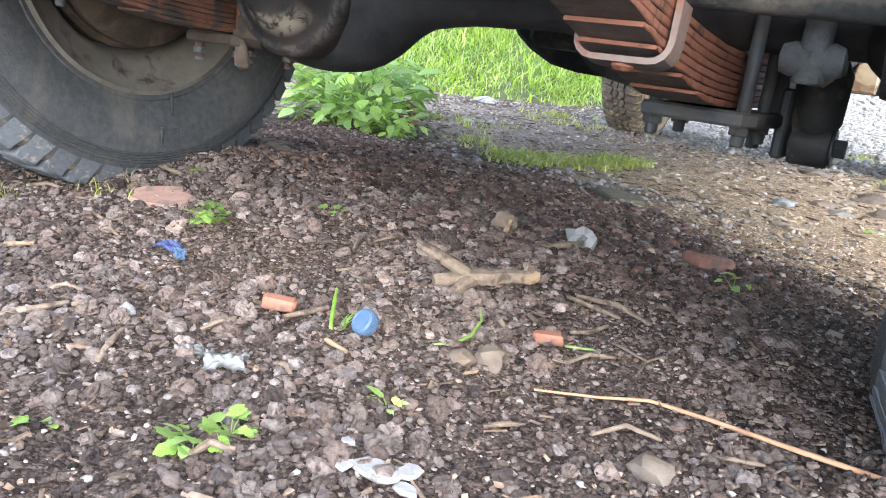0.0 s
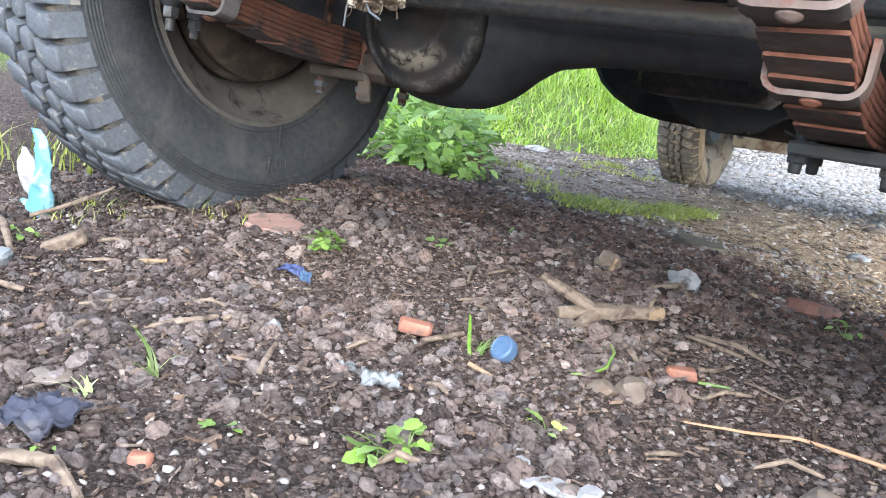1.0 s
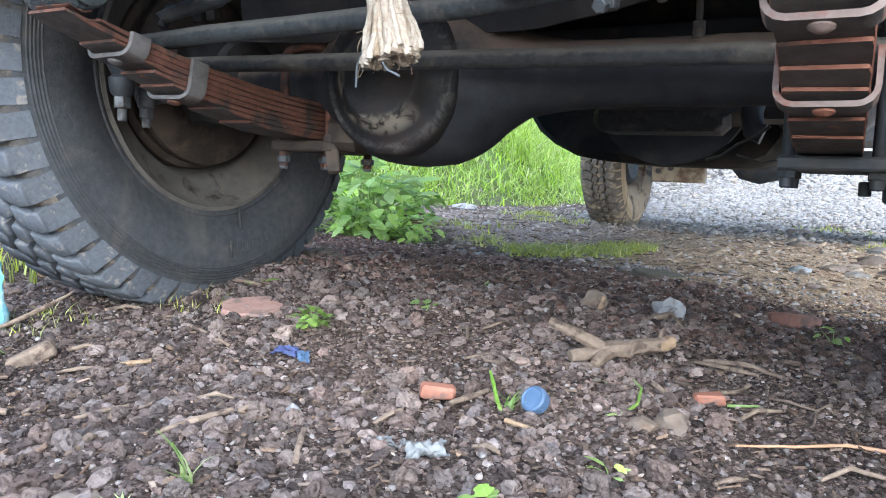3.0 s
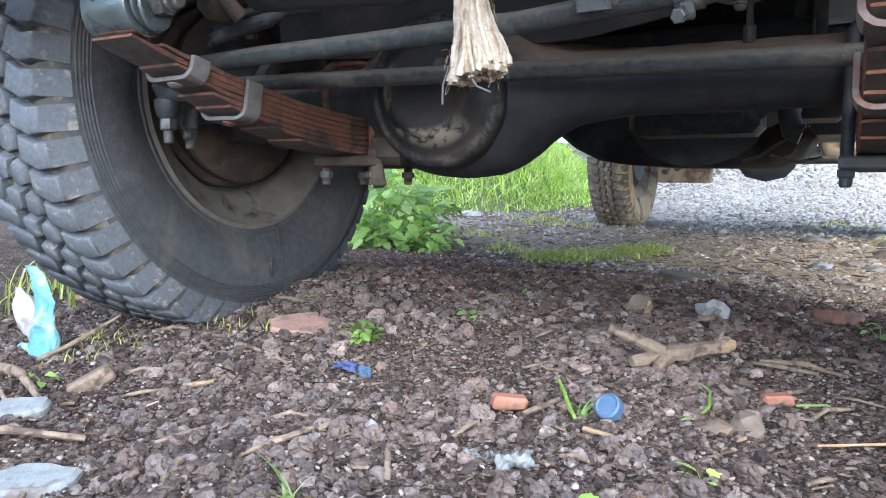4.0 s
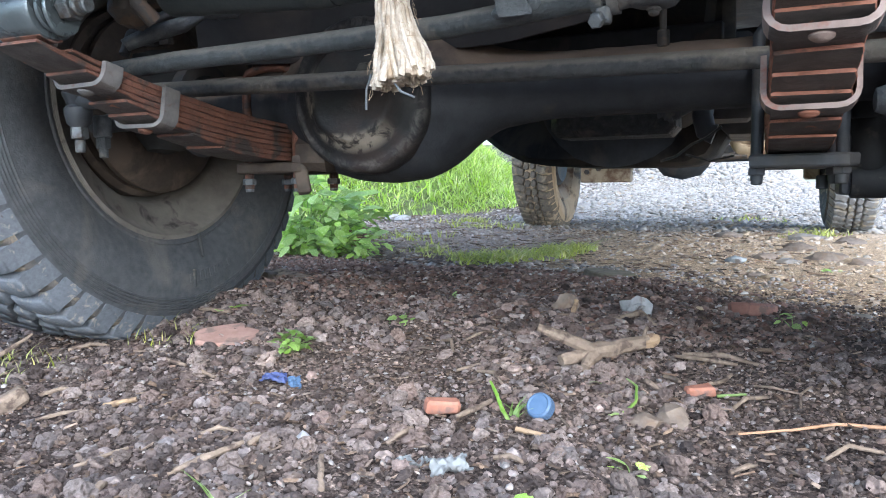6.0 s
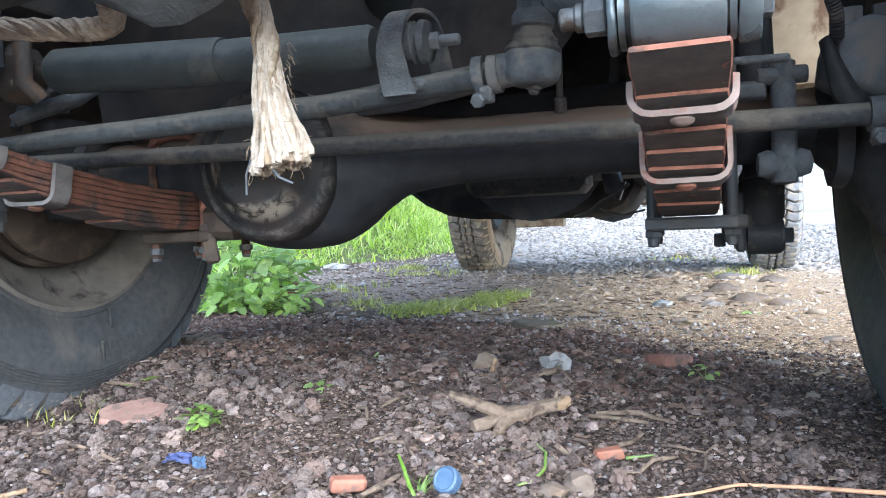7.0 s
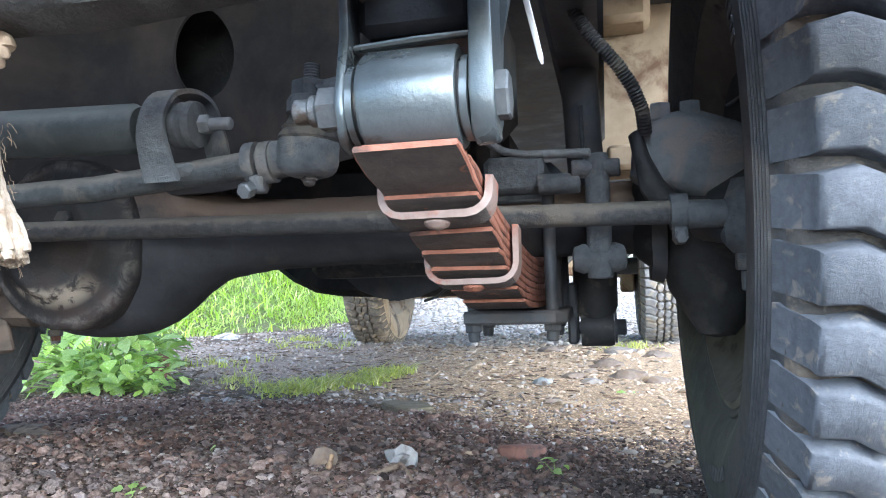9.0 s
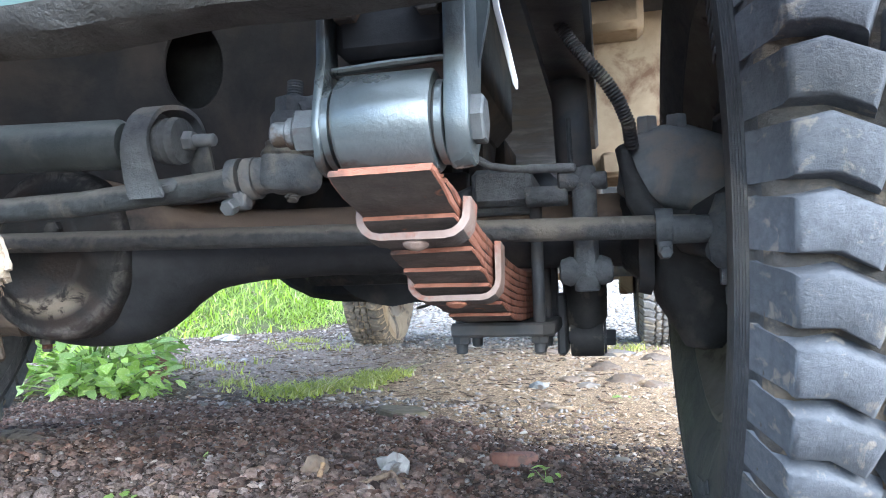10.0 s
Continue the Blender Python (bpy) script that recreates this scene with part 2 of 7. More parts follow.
REDSTONE = surface("dark_red_stone", (0.17, 0.085, 0.065), (0.27, 0.145, 0.11), (0.13, 0.09, 0.075), 40, 30, (0.8, 0.95), 0.5, 200, spec=0.2)
WOOD = surface("weathered_stick_wood", (0.147, 0.108, 0.079), (0.304, 0.234, 0.174), (0.096, 0.070, 0.055), 75, 40, (0.75, 0.95), 0.9, 260, spec=0.2)
CUTWOOD = surface("split_yellow_wood", (0.256, 0.172, 0.100), (0.376, 0.272, 0.172), (0.152, 0.104, 0.072), 80, 50, (0.75, 0.95), 0.6, 240, spec=0.2)
CHIPS = surface("wood_chips", (0.10, 0.075, 0.06), (0.22, 0.172, 0.135), (0.055, 0.042, 0.035), 150, 60, (0.8, 0.97), 0.5, 400, vary=0.35, island=True, spec=0.2, tones=LITTER)
DRIVEGRAV = surface("tan_drive_gravel", (0.213, 0.164, 0.115), (0.369, 0.299, 0.226), (0.344, 0.320, 0.287), 80, 30, (0.75, 0.95), 0.5, 260, vary=0.4, island=True, spec=0.2)
DRIVEROCK = surface("tan_bedded_stone", (0.20, 0.155, 0.11), (0.34, 0.275, 0.205), (0.32, 0.295, 0.26), 50, 20, (0.8, 0.95), 0.5, 200, vary=0.3, island=True, spec=0.15)
PATHBITS = surface("grey_path_crumbs", (0.17, 0.145, 0.128), (0.36, 0.325, 0.30), (0.12, 0.10, 0.085), 60, 30, (0.85, 1.0), 0.5, 200, vary=0.4, island=True, spec=0.1)
GREASE = surface("black_grease", (0.018, 0.019, 0.020), (0.042, 0.044, 0.045), (0.075, 0.069, 0.063), 30, 14, (0.5, 0.85), 0.7, 120, spec=0.3)
STRAW = surface("dry_straw", (0.36, 0.20, 0.11), (0.50, 0.30, 0.175), (0.26, 0.14, 0.085), 60, 20, (0.6, 0.85), 0.4, 250)
BLUE = surface("blue_plastic", (0.064, 0.116, 0.200), (0.100, 0.156, 0.248), (0.120, 0.160, 0.240), 40, 26, (0.4, 0.65), 0.3, 160)
NAVY = surface("navy_plastic", (0.04, 0.055, 0.15), (0.07, 0.09, 0.21), (0.09, 0.10, 0.16), 40, 26, (0.4, 0.65), 0.4, 160)
CYAN = surface("turquoise_plastic_film", (0.13, 0.36, 0.42), (0.24, 0.50, 0.56), (0.50, 0.66, 0.68), 26, 20, (0.25, 0.5), 0.8, 60, translucent=0.35, bump_dist=0.005, patch_at=(0.50, 0.60))
TISSUE = surface("crumpled_tissue", (0.38, 0.37, 0.36), (0.55, 0.535, 0.52), (0.30, 0.28, 0.27), 30, 26, (0.85, 0.97), 0.8, 90, translucent=0.2, bump_dist=0.004)
FOIL = surface("grey_foil", (0.135, 0.142, 0.142), (0.207, 0.214, 0.211), (0.126, 0.122, 0.113), 40, 30, (0.35, 0.6), 0.8, 120, metal=0.3)
RAG = surface("dark_blue_rag", (0.025, 0.028, 0.045), (0.055, 0.058, 0.08), (0.085, 0.08, 0.085), 40, 26, (0.8, 0.95), 0.8, 200)
GRASS = surface("lush_grass", (0.24, 0.38, 0.06), (0.48, 0.62, 0.15), (0.64, 0.68, 0.32), 3.0, 1.3, (0.4, 0.6), 0.0, 50, vary=0.4, island=True, translucent=0.5)
LEAF = surface("weed_leaf", (0.281, 0.464, 0.081), (0.486, 0.670, 0.173), (0.648, 0.745, 0.346), 20, 12, (0.35, 0.55), 0.3, 120, vary=0.3, translucent=0.4)
LIMELEAF = surface("young_lime_leaf", (0.19, 0.35, 0.06), (0.34, 0.50, 0.12), (0.44, 0.54, 0.22), 30, 20, (0.35, 0.55), 0.3, 160, vary=0.2, translucent=0.35)
DULLLEAF = surface("low_weed_leaf", (0.258, 0.302, 0.062), (0.448, 0.493, 0.134), (0.515, 0.482, 0.224), 20, 12, (0.4, 0.6), 0.0, 120, vary=0.4, island=True, translucent=0.35)
STEM = surface("weed_stem", (0.14, 0.22, 0.06), (0.24, 0.32, 0.10), None, 40, 20, (0.5, 0.7), 0.1, 100)


def ground_material():
    m = bpy.data.materials.new("soil_and_gravel")
    m.use_nodes = True
    nt = m.node_tree
    b = nt.nodes["Principled BSDF"]
    geo = nt.nodes.new("ShaderNodeNewGeometry")
    pos = geo.outputs["Position"]
    warp = node(nt, "ShaderNodeTexNoise", Scale=3.5, Detail=5.0, Roughness=0.6)
    nt.links.new(pos, warp.inputs["Vector"])
    sep = nt.nodes.new("ShaderNodeSeparateXYZ")
    nt.links.new(pos, sep.inputs[0])
    wsep = nt.nodes.new("ShaderNodeSeparateXYZ")
    nt.links.new(warp.outputs["Color"], wsep.inputs[0])
    px = maths(nt, "ADD", sep.outputs[0], maths(nt, "MULTIPLY", maths(nt, "SUBTRACT", wsep.outputs[0], 0.5), 0.45))
    py = maths(nt, "ADD", sep.outputs[1], maths(nt, "MULTIPLY", maths(nt, "SUBTRACT", wsep.outputs[1], 0.5), 0.45))

    def blob(cx, cy, rx, ry, lo=0.6, hi=1.15):
        dx = maths(nt, "DIVIDE", maths(nt, "SUBTRACT", px, cx), rx)
        dy = maths(nt, "DIVIDE", maths(nt, "SUBTRACT", py, cy), ry)
        d = maths(nt, "SQRT", maths(nt, "ADD", maths(nt, "MULTIPLY", dx, dx), maths(nt, "MULTIPLY", dy, dy)))
        return ramp(nt, maths(nt, "MULTIPLY", d, 0.5), [(lo / 2, (1, 1, 1)), (hi / 2, (0, 0, 0))])

    fine = noise_tex(nt, pos, 210, 8, 0.75)

    def grains(scale):
        """Random tone and edge distance of small packed grains."""
        wob = nt.nodes.new("ShaderNodeVectorMath")
        wob.operation = "MULTIPLY_ADD"
        nz = node(nt, "ShaderNodeTexNoise", Scale=scale * 0.8, Detail=3.0)
        nt.links.new(pos, nz.inputs["Vector"])
        nt.links.new(nz.outputs["Color"], wob.inputs[0])
        wob.inputs[1].default_value = (0.9 / scale,) * 3
        nt.links.new(pos, wob.inputs[2])
        vo = node(nt, "ShaderNodeTexVoronoi", Scale=scale)
        nt.links.new(wob.outputs[0], vo.inputs["Vector"])
        sp = nt.nodes.new("ShaderNodeSeparateColor")
        nt.links.new(vo.outputs["Color"], sp.inputs[0])
        return sp.outputs[0], vo.outputs["Distance"]

    tone_a, dist_a = grains(170)
    tone_b, dist_b = grains(430)
    mid = noise_tex(nt, pos, 38, 8, 0.7)
    big = noise_tex(nt, pos, 7, 6, 0.6)
    soil = ramp(nt, mid, [(0.28, (0.036, 0.029, 0.026)), (0.5, (0.082, 0.067, 0.060)), (0.75, (0.160, 0.135, 0.122))])
    grain = ramp(nt, fine, [(0.36, (0.035, 0.029, 0.027)), (0.55, (0.14, 0.120, 0.108)), (0.7, (0.36, 0.335, 0.315))])
    soil = mixed(nt, 0.45, soil, grain)
    bits = ramp(nt, tone_a, [(0.0, (0.55, 0.50, 0.48)), (0.35, (0.9, 0.86, 0.84)), (0.62, (1.05, 1.0, 0.96)), (0.80, (0.62, 0.52, 0.47)), (0.9, (1.7, 1.6, 1.5)), (1.0, (2.3, 2.2, 2.1))])
    specks = ramp(nt, tone_b, [(0.0, (0.5, 0.46, 0.45)), (0.5, (0.95, 0.92, 0.9)), (0.82, (1.25, 1.2, 1.15)), (1.0, (2.1, 2.0, 1.9))])
    gaps = ramp(nt, dist_a, [(0.25, (1.15, 1.15, 1.15)), (0.75, (0.6, 0.6, 0.6))])
    soil = mixed(nt, ramp(nt, big, [(0.5, (0, 0, 0)), (0.64, (0.65, 0.65, 0.65))]), soil, (0.052, 0.040, 0.036))
    sand = mixed(nt, 0.5, ramp(nt, mid, [(0.3, (0.33, 0.24, 0.145)), (0.7, (0.54, 0.415, 0.27))]), ramp(nt, fine, [(0.35, (0.15, 0.11, 0.07)), (0.65, (0.46, 0.38, 0.28))]))
    grey = mixed(nt, 0.5, ramp(nt, mid, [(0.3, (0.25, 0.236, 0.215)), (0.7, (0.38, 0.362, 0.333))]), ramp(nt, fine, [(0.35, (0.20, 0.186, 0.166)), (0.65, (0.46, 0.44, 0.41))]))
    red = mixed(nt, 0.45, ramp(nt, mid, [(0.3, (0.155, 0.094, 0.072)), (0.7, (0.33, 0.215, 0.165))]), grain)
    pale = mixed(nt, 0.5, ramp(nt, mid, [(0.3, (0.17, 0.135, 0.11)), (0.7, (0.29, 0.24, 0.20))]), grain)
    dark = mixed(nt, 0.4, ramp(nt, mid, [(0.3, (0.080, 0.068, 0.062)), (0.7, (0.185, 0.158, 0.143))]), grain)
    col = soil
    col = mixed(nt, maths(nt, "MULTIPLY", blob(0.08, 0.0, 0.46, 0.25), 0.75), col, pale)
    col = mixed(nt, blob(-0.25, 0.62, 0.55, 0.36), col, red)
    col = mixed(nt, blob(0.33, 0.30, 0.30, 0.27), col, dark)
    col = mixed(nt, blob(0.75, 1.55, 0.95, 0.95, 0.75, 1.1), col, sand)
    col = mixed(nt, blob(-0.1, 2.3, 0.75, 0.95, 0.75, 1.1), col, sand)
    col = mixed(nt, maths(nt, "MULTIPLY", blob(0.25, 2.4, 0.95, 1.05, 0.7, 1.1), 0.8), col, sand)
    slant = maths(nt, "ADD", py, maths(nt, "MULTIPLY", px, 0.85))
    drive = maths(nt, "MULTIPLY", ramp(nt, maths(nt, "MULTIPLY", slant, 0.5), [(0.45, (0, 0, 0)), (0.54, (1, 1, 1))]), ramp(nt, maths(nt, "ADD", maths(nt, "MULTIPLY", px, 0.5), 0.5), [(0.22, (0, 0, 0)), (0.34, (1, 1, 1))]))
    drive = maths(nt, "MULTIPLY", drive, ramp(nt, maths(nt, "MULTIPLY", py, 0.2), [(0.03, (0, 0, 0)), (0.08, (1, 1, 1)), (0.58, (1, 1, 1)), (0.68, (0, 0, 0))]))
    col = mixed(nt, maths(nt, "MULTIPLY", drive, 0.85), col, sand)
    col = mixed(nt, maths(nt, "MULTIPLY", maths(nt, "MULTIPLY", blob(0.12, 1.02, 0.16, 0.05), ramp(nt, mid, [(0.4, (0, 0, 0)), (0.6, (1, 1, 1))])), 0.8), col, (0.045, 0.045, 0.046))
    col = mixed(nt, maths(nt, "MULTIPLY", blob(-1.4, 2.0, 1.0, 0.95, 0.7, 1.15), 0.85), col, mixed(nt, 0.7, soil, (0.40, 0.35, 0.31)))
    col = mixed(nt, maths(nt, "MULTIPLY", blob(-0.85, 2.1, 0.62, 0.95, 0.65, 1.15), 0.8), col, mixed(nt, 0.6, soil, (0.38, 0.335, 0.30)))
    yg = ramp(nt, maths(nt, "MULTIPLY", py, 0.1), [(0.27, (0, 0, 0)), (0.34, (1, 1, 1))])
    onroad = ramp(nt, maths(nt, "ADD", maths(nt, "MULTIPLY", px, 0.2), 0.5), [(0.28, (0.0, 0.0, 0.0)), (0.36, (1, 1, 1))])
    col = mixed(nt, maths(nt, "MULTIPLY", yg, onroad), col, grey)
    xg = ramp(nt, maths(nt, "MULTIPLY", px, 0.5), [(0.36, (0, 0, 0)), (0.52, (1, 1, 1))])
    col = mixed(nt, maths(nt, "MULTIPLY", xg, ramp(nt, py, [(0.08, (0, 0, 0)), (0.6, (0.4, 0.4, 0.4))])), col, grey)
    bank = maths(nt, "MULTIPLY", ramp(nt, maths(nt, "ADD", maths(nt, "MULTIPLY", px, -0.2), maths(nt, "MULTIPLY", maths(nt, "MAXIMUM", maths(nt, "SUBTRACT", py, 6.0), 0.0), -0.13)), [(0.27, (0, 0, 0)), (0.31, (1, 1, 1))]), ramp(nt, maths(nt, "ADD", maths(nt, "MULTIPLY", px, -0.0817), maths(nt, "MULTIPLY", py, 0.0577)), [(0.36, (0, 0, 0)), (0.40, (1, 1, 1))]))
    col = mixed(nt, bank, col, (0.10, 0.15, 0.045))
    nearby = ramp(nt, maths(nt, "MULTIPLY", py, 0.2), [(0.09, (1, 1, 1)), (0.2, (0.75, 0.75, 0.75)), (0.75, (0.2, 0.2, 0.2))])
    col = mixed(nt, nearby, col, mixed(nt, 1.0, mixed(nt, 1.0, mixed(nt, 1.0, col, bits, "MULTIPLY"), specks, "MULTIPLY"), gaps, "MULTIPLY"))
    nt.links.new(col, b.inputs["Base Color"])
    b.inputs["Roughness"].default_value = 0.95
    b.inputs["Specular IOR Level"].default_value = 0.15
    bp = node(nt, "ShaderNodeBump", Strength=0.9, Distance=0.006)
    rise = maths(nt, "ADD", maths(nt, "MULTIPLY", fine, 0.6), mid)
    rise = maths(nt, "SUBTRACT", rise, maths(nt, "ADD", maths(nt, "MULTIPLY", dist_a, 0.55), maths(nt, "MULTIPLY", dist_b, 0.25)))
    nt.links.new(rise, bp.inputs["Height"])
    nt.links.new(bp.outputs[0], b.inputs["Normal"])
    return m


GROUND = ground_material()


def cover_material():
    """Oily black paint with pale scuffs along the raised step; the flange's highlight is painted in."""
    m = surface("flaking_diff_cover", (0.008, 0.009, 0.010), (0.018, 0.0175, 0.0175), (0.030, 0.022, 0.019), 34, 12, (0.42, 0.8), 0.7, 130, patch_at=(0.5, 0.64))
    nt = m.node_tree
    b = nt.nodes["Principled BSDF"]
    old = b.inputs["Base Color"].links[0].from_socket
    geo = nt.nodes.new("ShaderNodeNewGeometry")
    sep = nt.nodes.new("ShaderNodeSeparateXYZ")
    nt.links.new(geo.outputs["Position"], sep.inputs[0])
    dx, dz = maths(nt, "ADD", sep.outputs[0], 0.143), maths(nt, "SUBTRACT", sep.outputs[2], 0.346)
    r = maths(nt, "SQRT", maths(nt, "ADD", maths(nt, "MULTIPLY", dx, dx), maths(nt, "MULTIPLY", dz, dz)))
    flakes = noise_tex(nt, geo.outputs["Position"], 48, 8, 0.7, 0.6)
    blots = noise_tex(nt, geo.outputs["Position"], 17, 3, 0.5)
    step = ramp(nt, r, [(0.050, (0, 0, 0)), (0.060, (1, 1, 1)), (0.068, (1, 1, 1)), (0.078, (0, 0, 0))])
    low = ramp(nt, maths(nt, "ADD", maths(nt, "MULTIPLY", dz, -4.0), maths(nt, "ADD", maths(nt, "MULTIPLY", dx, -3.0), 0.32)), [(0.30, (0, 0, 0)), (0.46, (1, 1, 1))])
    f = maths(nt, "MULTIPLY", maths(nt, "MULTIPLY", step, low), ramp(nt, maths(nt, "ADD", flakes, maths(nt, "MULTIPLY", blots, 0.6)), [(0.74, (0, 0, 0)), (0.84, (0.9, 0.9, 0.9))]))
    col = mixed(nt, f, old, (0.27, 0.235, 0.185))
    # highlight along the flange edge, put into the colour and broken by flakes
    lip = ramp(nt, r, [(0.084, (0, 0, 0)), (0.091, (1, 1, 1)), (0.097, (1, 1, 1)), (0.103, (0, 0, 0))])
    col = mixed(nt, maths(nt, "MULTIPLY", lip, ramp(nt, flakes, [(0.46, (0, 0, 0)), (0.62, (0.55, 0.55, 0.55))])), col, (0.15, 0.135, 0.12))
    nt.links.new(col, b.inputs["Base Color"])
    return m


# ---- building ----
class Geo:
    """Collects rounded boxes, rods, turned shapes and plates into one mesh."""

    def __init__(self):
        self.v, self.f, self.s = [], [], []

    def _add(self, verts, faces, slot=0):
        n = len(self.v)
        self.v += [Vector(p) for p in verts]
        self.f += [tuple(i + n for i in q) for q in faces]
        self.s += [slot] * len(faces)
        return self

    def box(self, c, size, bev=0.002, turn=(0, 0, 0), slot=0):
        hx, hy, hz = (s / 2 for s in size)
        b = min(bev, hx * 0.9, hy * 0.9, hz * 0.9)
        m = pose(*c, *turn)
        vs, ids = [], {}
        for sx in (-1, 1):
            for sy in (-1, 1):
                for sz in (-1, 1):
                    for k, p in enumerate(((sx * hx, sy * (hy - b), sz * (hz - b)), (sx * (hx - b), sy * hy, sz * (hz - b)), (sx * (hx - b), sy * (hy - b), sz * hz))):
                        ids[sx, sy, sz, k] = len(vs)
                        vs.append(m @ Vector(p))
        fs = []
        for s in (-1, 1):
            fs.append([ids[s, a, c_, 0] for a, c_ in ((-1, -1), (1, -1), (1, 1), (-1, 1))])
            fs.append([ids[a, s, c_, 1] for a, c_ in ((-1, -1), (1, -1), (1, 1), (-1, 1))])
            fs.append([ids[a, c_, s, 2] for a, c_ in ((-1, -1), (1, -1), (1, 1), (-1, 1))])
            for t in (-1, 1):
                fs.append([ids[s, t, -1, 0], ids[s, t, 1, 0], ids[s, t, 1, 1], ids[s, t, -1, 1]])
                fs.append([ids[s, -1, t, 0], ids[s, 1, t, 0], ids[s, 1, t, 2], ids[s, -1, t, 2]])
                fs.append([ids[-1, s, t, 1], ids[1, s, t, 1], ids[1, s, t, 2], ids[-1, s, t, 2]])
                for u in (-1, 1):
                    fs.append([ids[s, t, u, k] for k in range(3)])
        return self._add(vs, fs, slot)

    def tube(self, pts, radii, seg=16, caps=True, squash=None, slot=0):
        pts = [Vector(p) for p in pts]
        if isinstance(radii, (int, float)):
            radii = [radii] * len(pts)
        side = None
        vs, fs = [], []
        for i, p in enumerate(pts):
            d = (pts[min(i + 1, len(pts) - 1)] - pts[max(i - 1, 0)]).normalized()
            if side is None:
                ref = Vector((0, 0, 1)) if abs(d.z) < 0.9 else Vector((1, 0, 0))
                side = d.cross(ref).normalized()
            side = (side - d * side.dot(d)).normalized()
            up = side.cross(d)
            for k in range(seg):
                a = 2 * math.pi * k / seg
                off = side * math.cos(a) + up * math.sin(a)
                if squash:
                    off = Vector((off.x * squash[0], off.y * squash[1], off.z * squash[2]))
                vs.append(p + off * radii[i])
        for i in range(len(pts) - 1):
            for k in range(seg):
                k2 = (k + 1) % seg
                fs.append((i * seg + k, i * seg + k2, (i + 1) * seg + k2, (i + 1) * seg + k))
        if caps:
            fs.append(tuple(range(seg)))
            fs.append(tuple((len(pts) - 1) * seg + k for k in range(seg)))
        return self._add(vs, fs, slot)

    def rod(self, a, b, r, seg=18, bev=0.0015, slot=0):
        a, b = Vector(a), Vector(b)
        d = (b - a).normalized()
        bev = min(bev, r * 0.5, (b - a).length * 0.4)
        return self.tube([a, a + d * bev, b - d * bev, b], [r - bev, r, r, r - bev], seg, slot=slot)

    def nut(self, a, b, r, slot=0):
        return self.rod(a, b, r, 6, 0.0012, slot)

    def lathe(self, prof, origin, axis=(1, 0, 0), seg=48, slot=0):
        """Turns a list of (along the axis, radius)."""
        axis = Vector(axis).normalized()
        ref = Vector((0, 0, 1)) if abs(axis.z) < 0.9 else Vector((1, 0, 0))
        u = axis.cross(ref).normalized()
        w = axis.cross(u)
        vs, fs = [], []
        for a, r in prof:
            for k in range(seg):
                t = 2 * math.pi * k / seg
                vs.append(Vector(origin) + axis * a + (u * math.cos(t) + w * math.sin(t)) * r)
        for i in range(len(prof) - 1):
            for k in range(seg):
                k2 = (k + 1) % seg
                fs.append((i * seg + k, i * seg + k2, (i + 1) * seg + k2, (i + 1) * seg + k))
        if prof[0][1] > 1e-4:
            fs.append(tuple(range(seg)))
        if prof[-1][1] > 1e-4:
            fs.append(tuple((len(prof) - 1) * seg + k for k in range(seg)))
        return self._add(vs, fs, slot)

    def ring(self, prof, origin, axis=(1, 0, 0), seg=64, slot=0):
        """A closed profile turned round the axis."""
        self.lathe(list(prof) + [prof[0]], origin, axis, seg, slot)
        self.f, self.s = self.f[:-2], self.s[:-2]
        return self

    def plate(self, outline, origin, u, w, thick, bev=0.0012, slot=0):
        """A plate with an outline in the plane of u and w."""
        u, w = Vector(u).normalized(), Vector(w).normalized()
        n = u.cross(w)
        mid = Vector((sum(p[0] for p in outline), sum(p[1] for p in outline))) / len(outline)
        vs, k = [], len(outline)
        for dz, shrink in ((-thick / 2, bev), (-thick / 2 + bev, 0), (thick / 2 - bev, 0), (thick / 2, bev)):
            for p in outline:
                q = Vector(p)
                q = q + (mid - q).normalized() * shrink
                vs.append(Vector(origin) + u * q.x + w * q.y + n * dz)
        fs = [tuple(range(k)), tuple(3 * k + i for i in range(k))]
        for j in range(3):
            for i in range(k):
                i2 = (i + 1) % k
                fs.append((j * k + i, j * k + i2, (j + 1) * k + i2, (j + 1) * k + i))
        return self._add(vs, fs, slot)

    def rough(self, amount, scale, seed=0.0):
        for p in self.v:
            q = p * scale + Vector((seed, seed * 1.7, seed * 0.3))
            p += Vector(noise.noise_vector(q)) * amount
        return self

    def mesh(self, name, sharp=38):
        bm = bmesh.new()
        vs = [bm.verts.new(p) for p in self.v]
        for q, s in zip(self.f, self.s):
            try:
                face = bm.faces.new([vs[i] for i in q])
                face.material_index = s
                face.smooth = True
            except ValueError:
                pass
        bmesh.ops.recalc_face_normals(bm, faces=bm.faces)
        me = bpy.data.meshes.new(name)
        bm.to_mesh(me)
        bm.free()
        me.set_sharp_from_angle(angle=radians(sharp))
        return me


def part(name, geo, mats, parent=None, label="", m=None):
    """Links a Geo or a mesh as one object under a thing or a part."""
    me = geo.mesh(name) if isinstance(geo, Geo) else geo
    if not me.materials:
        for x in (mats if isinstance(mats, (list, tuple)) else [mats]):
            me.materials.append(x)
    ob = new(name, me)
    if parent:
        ob.parent = parent
    if m is not None:
        ob.matrix_basis = m
    if label:
        tagged(ob, label)
    return ob


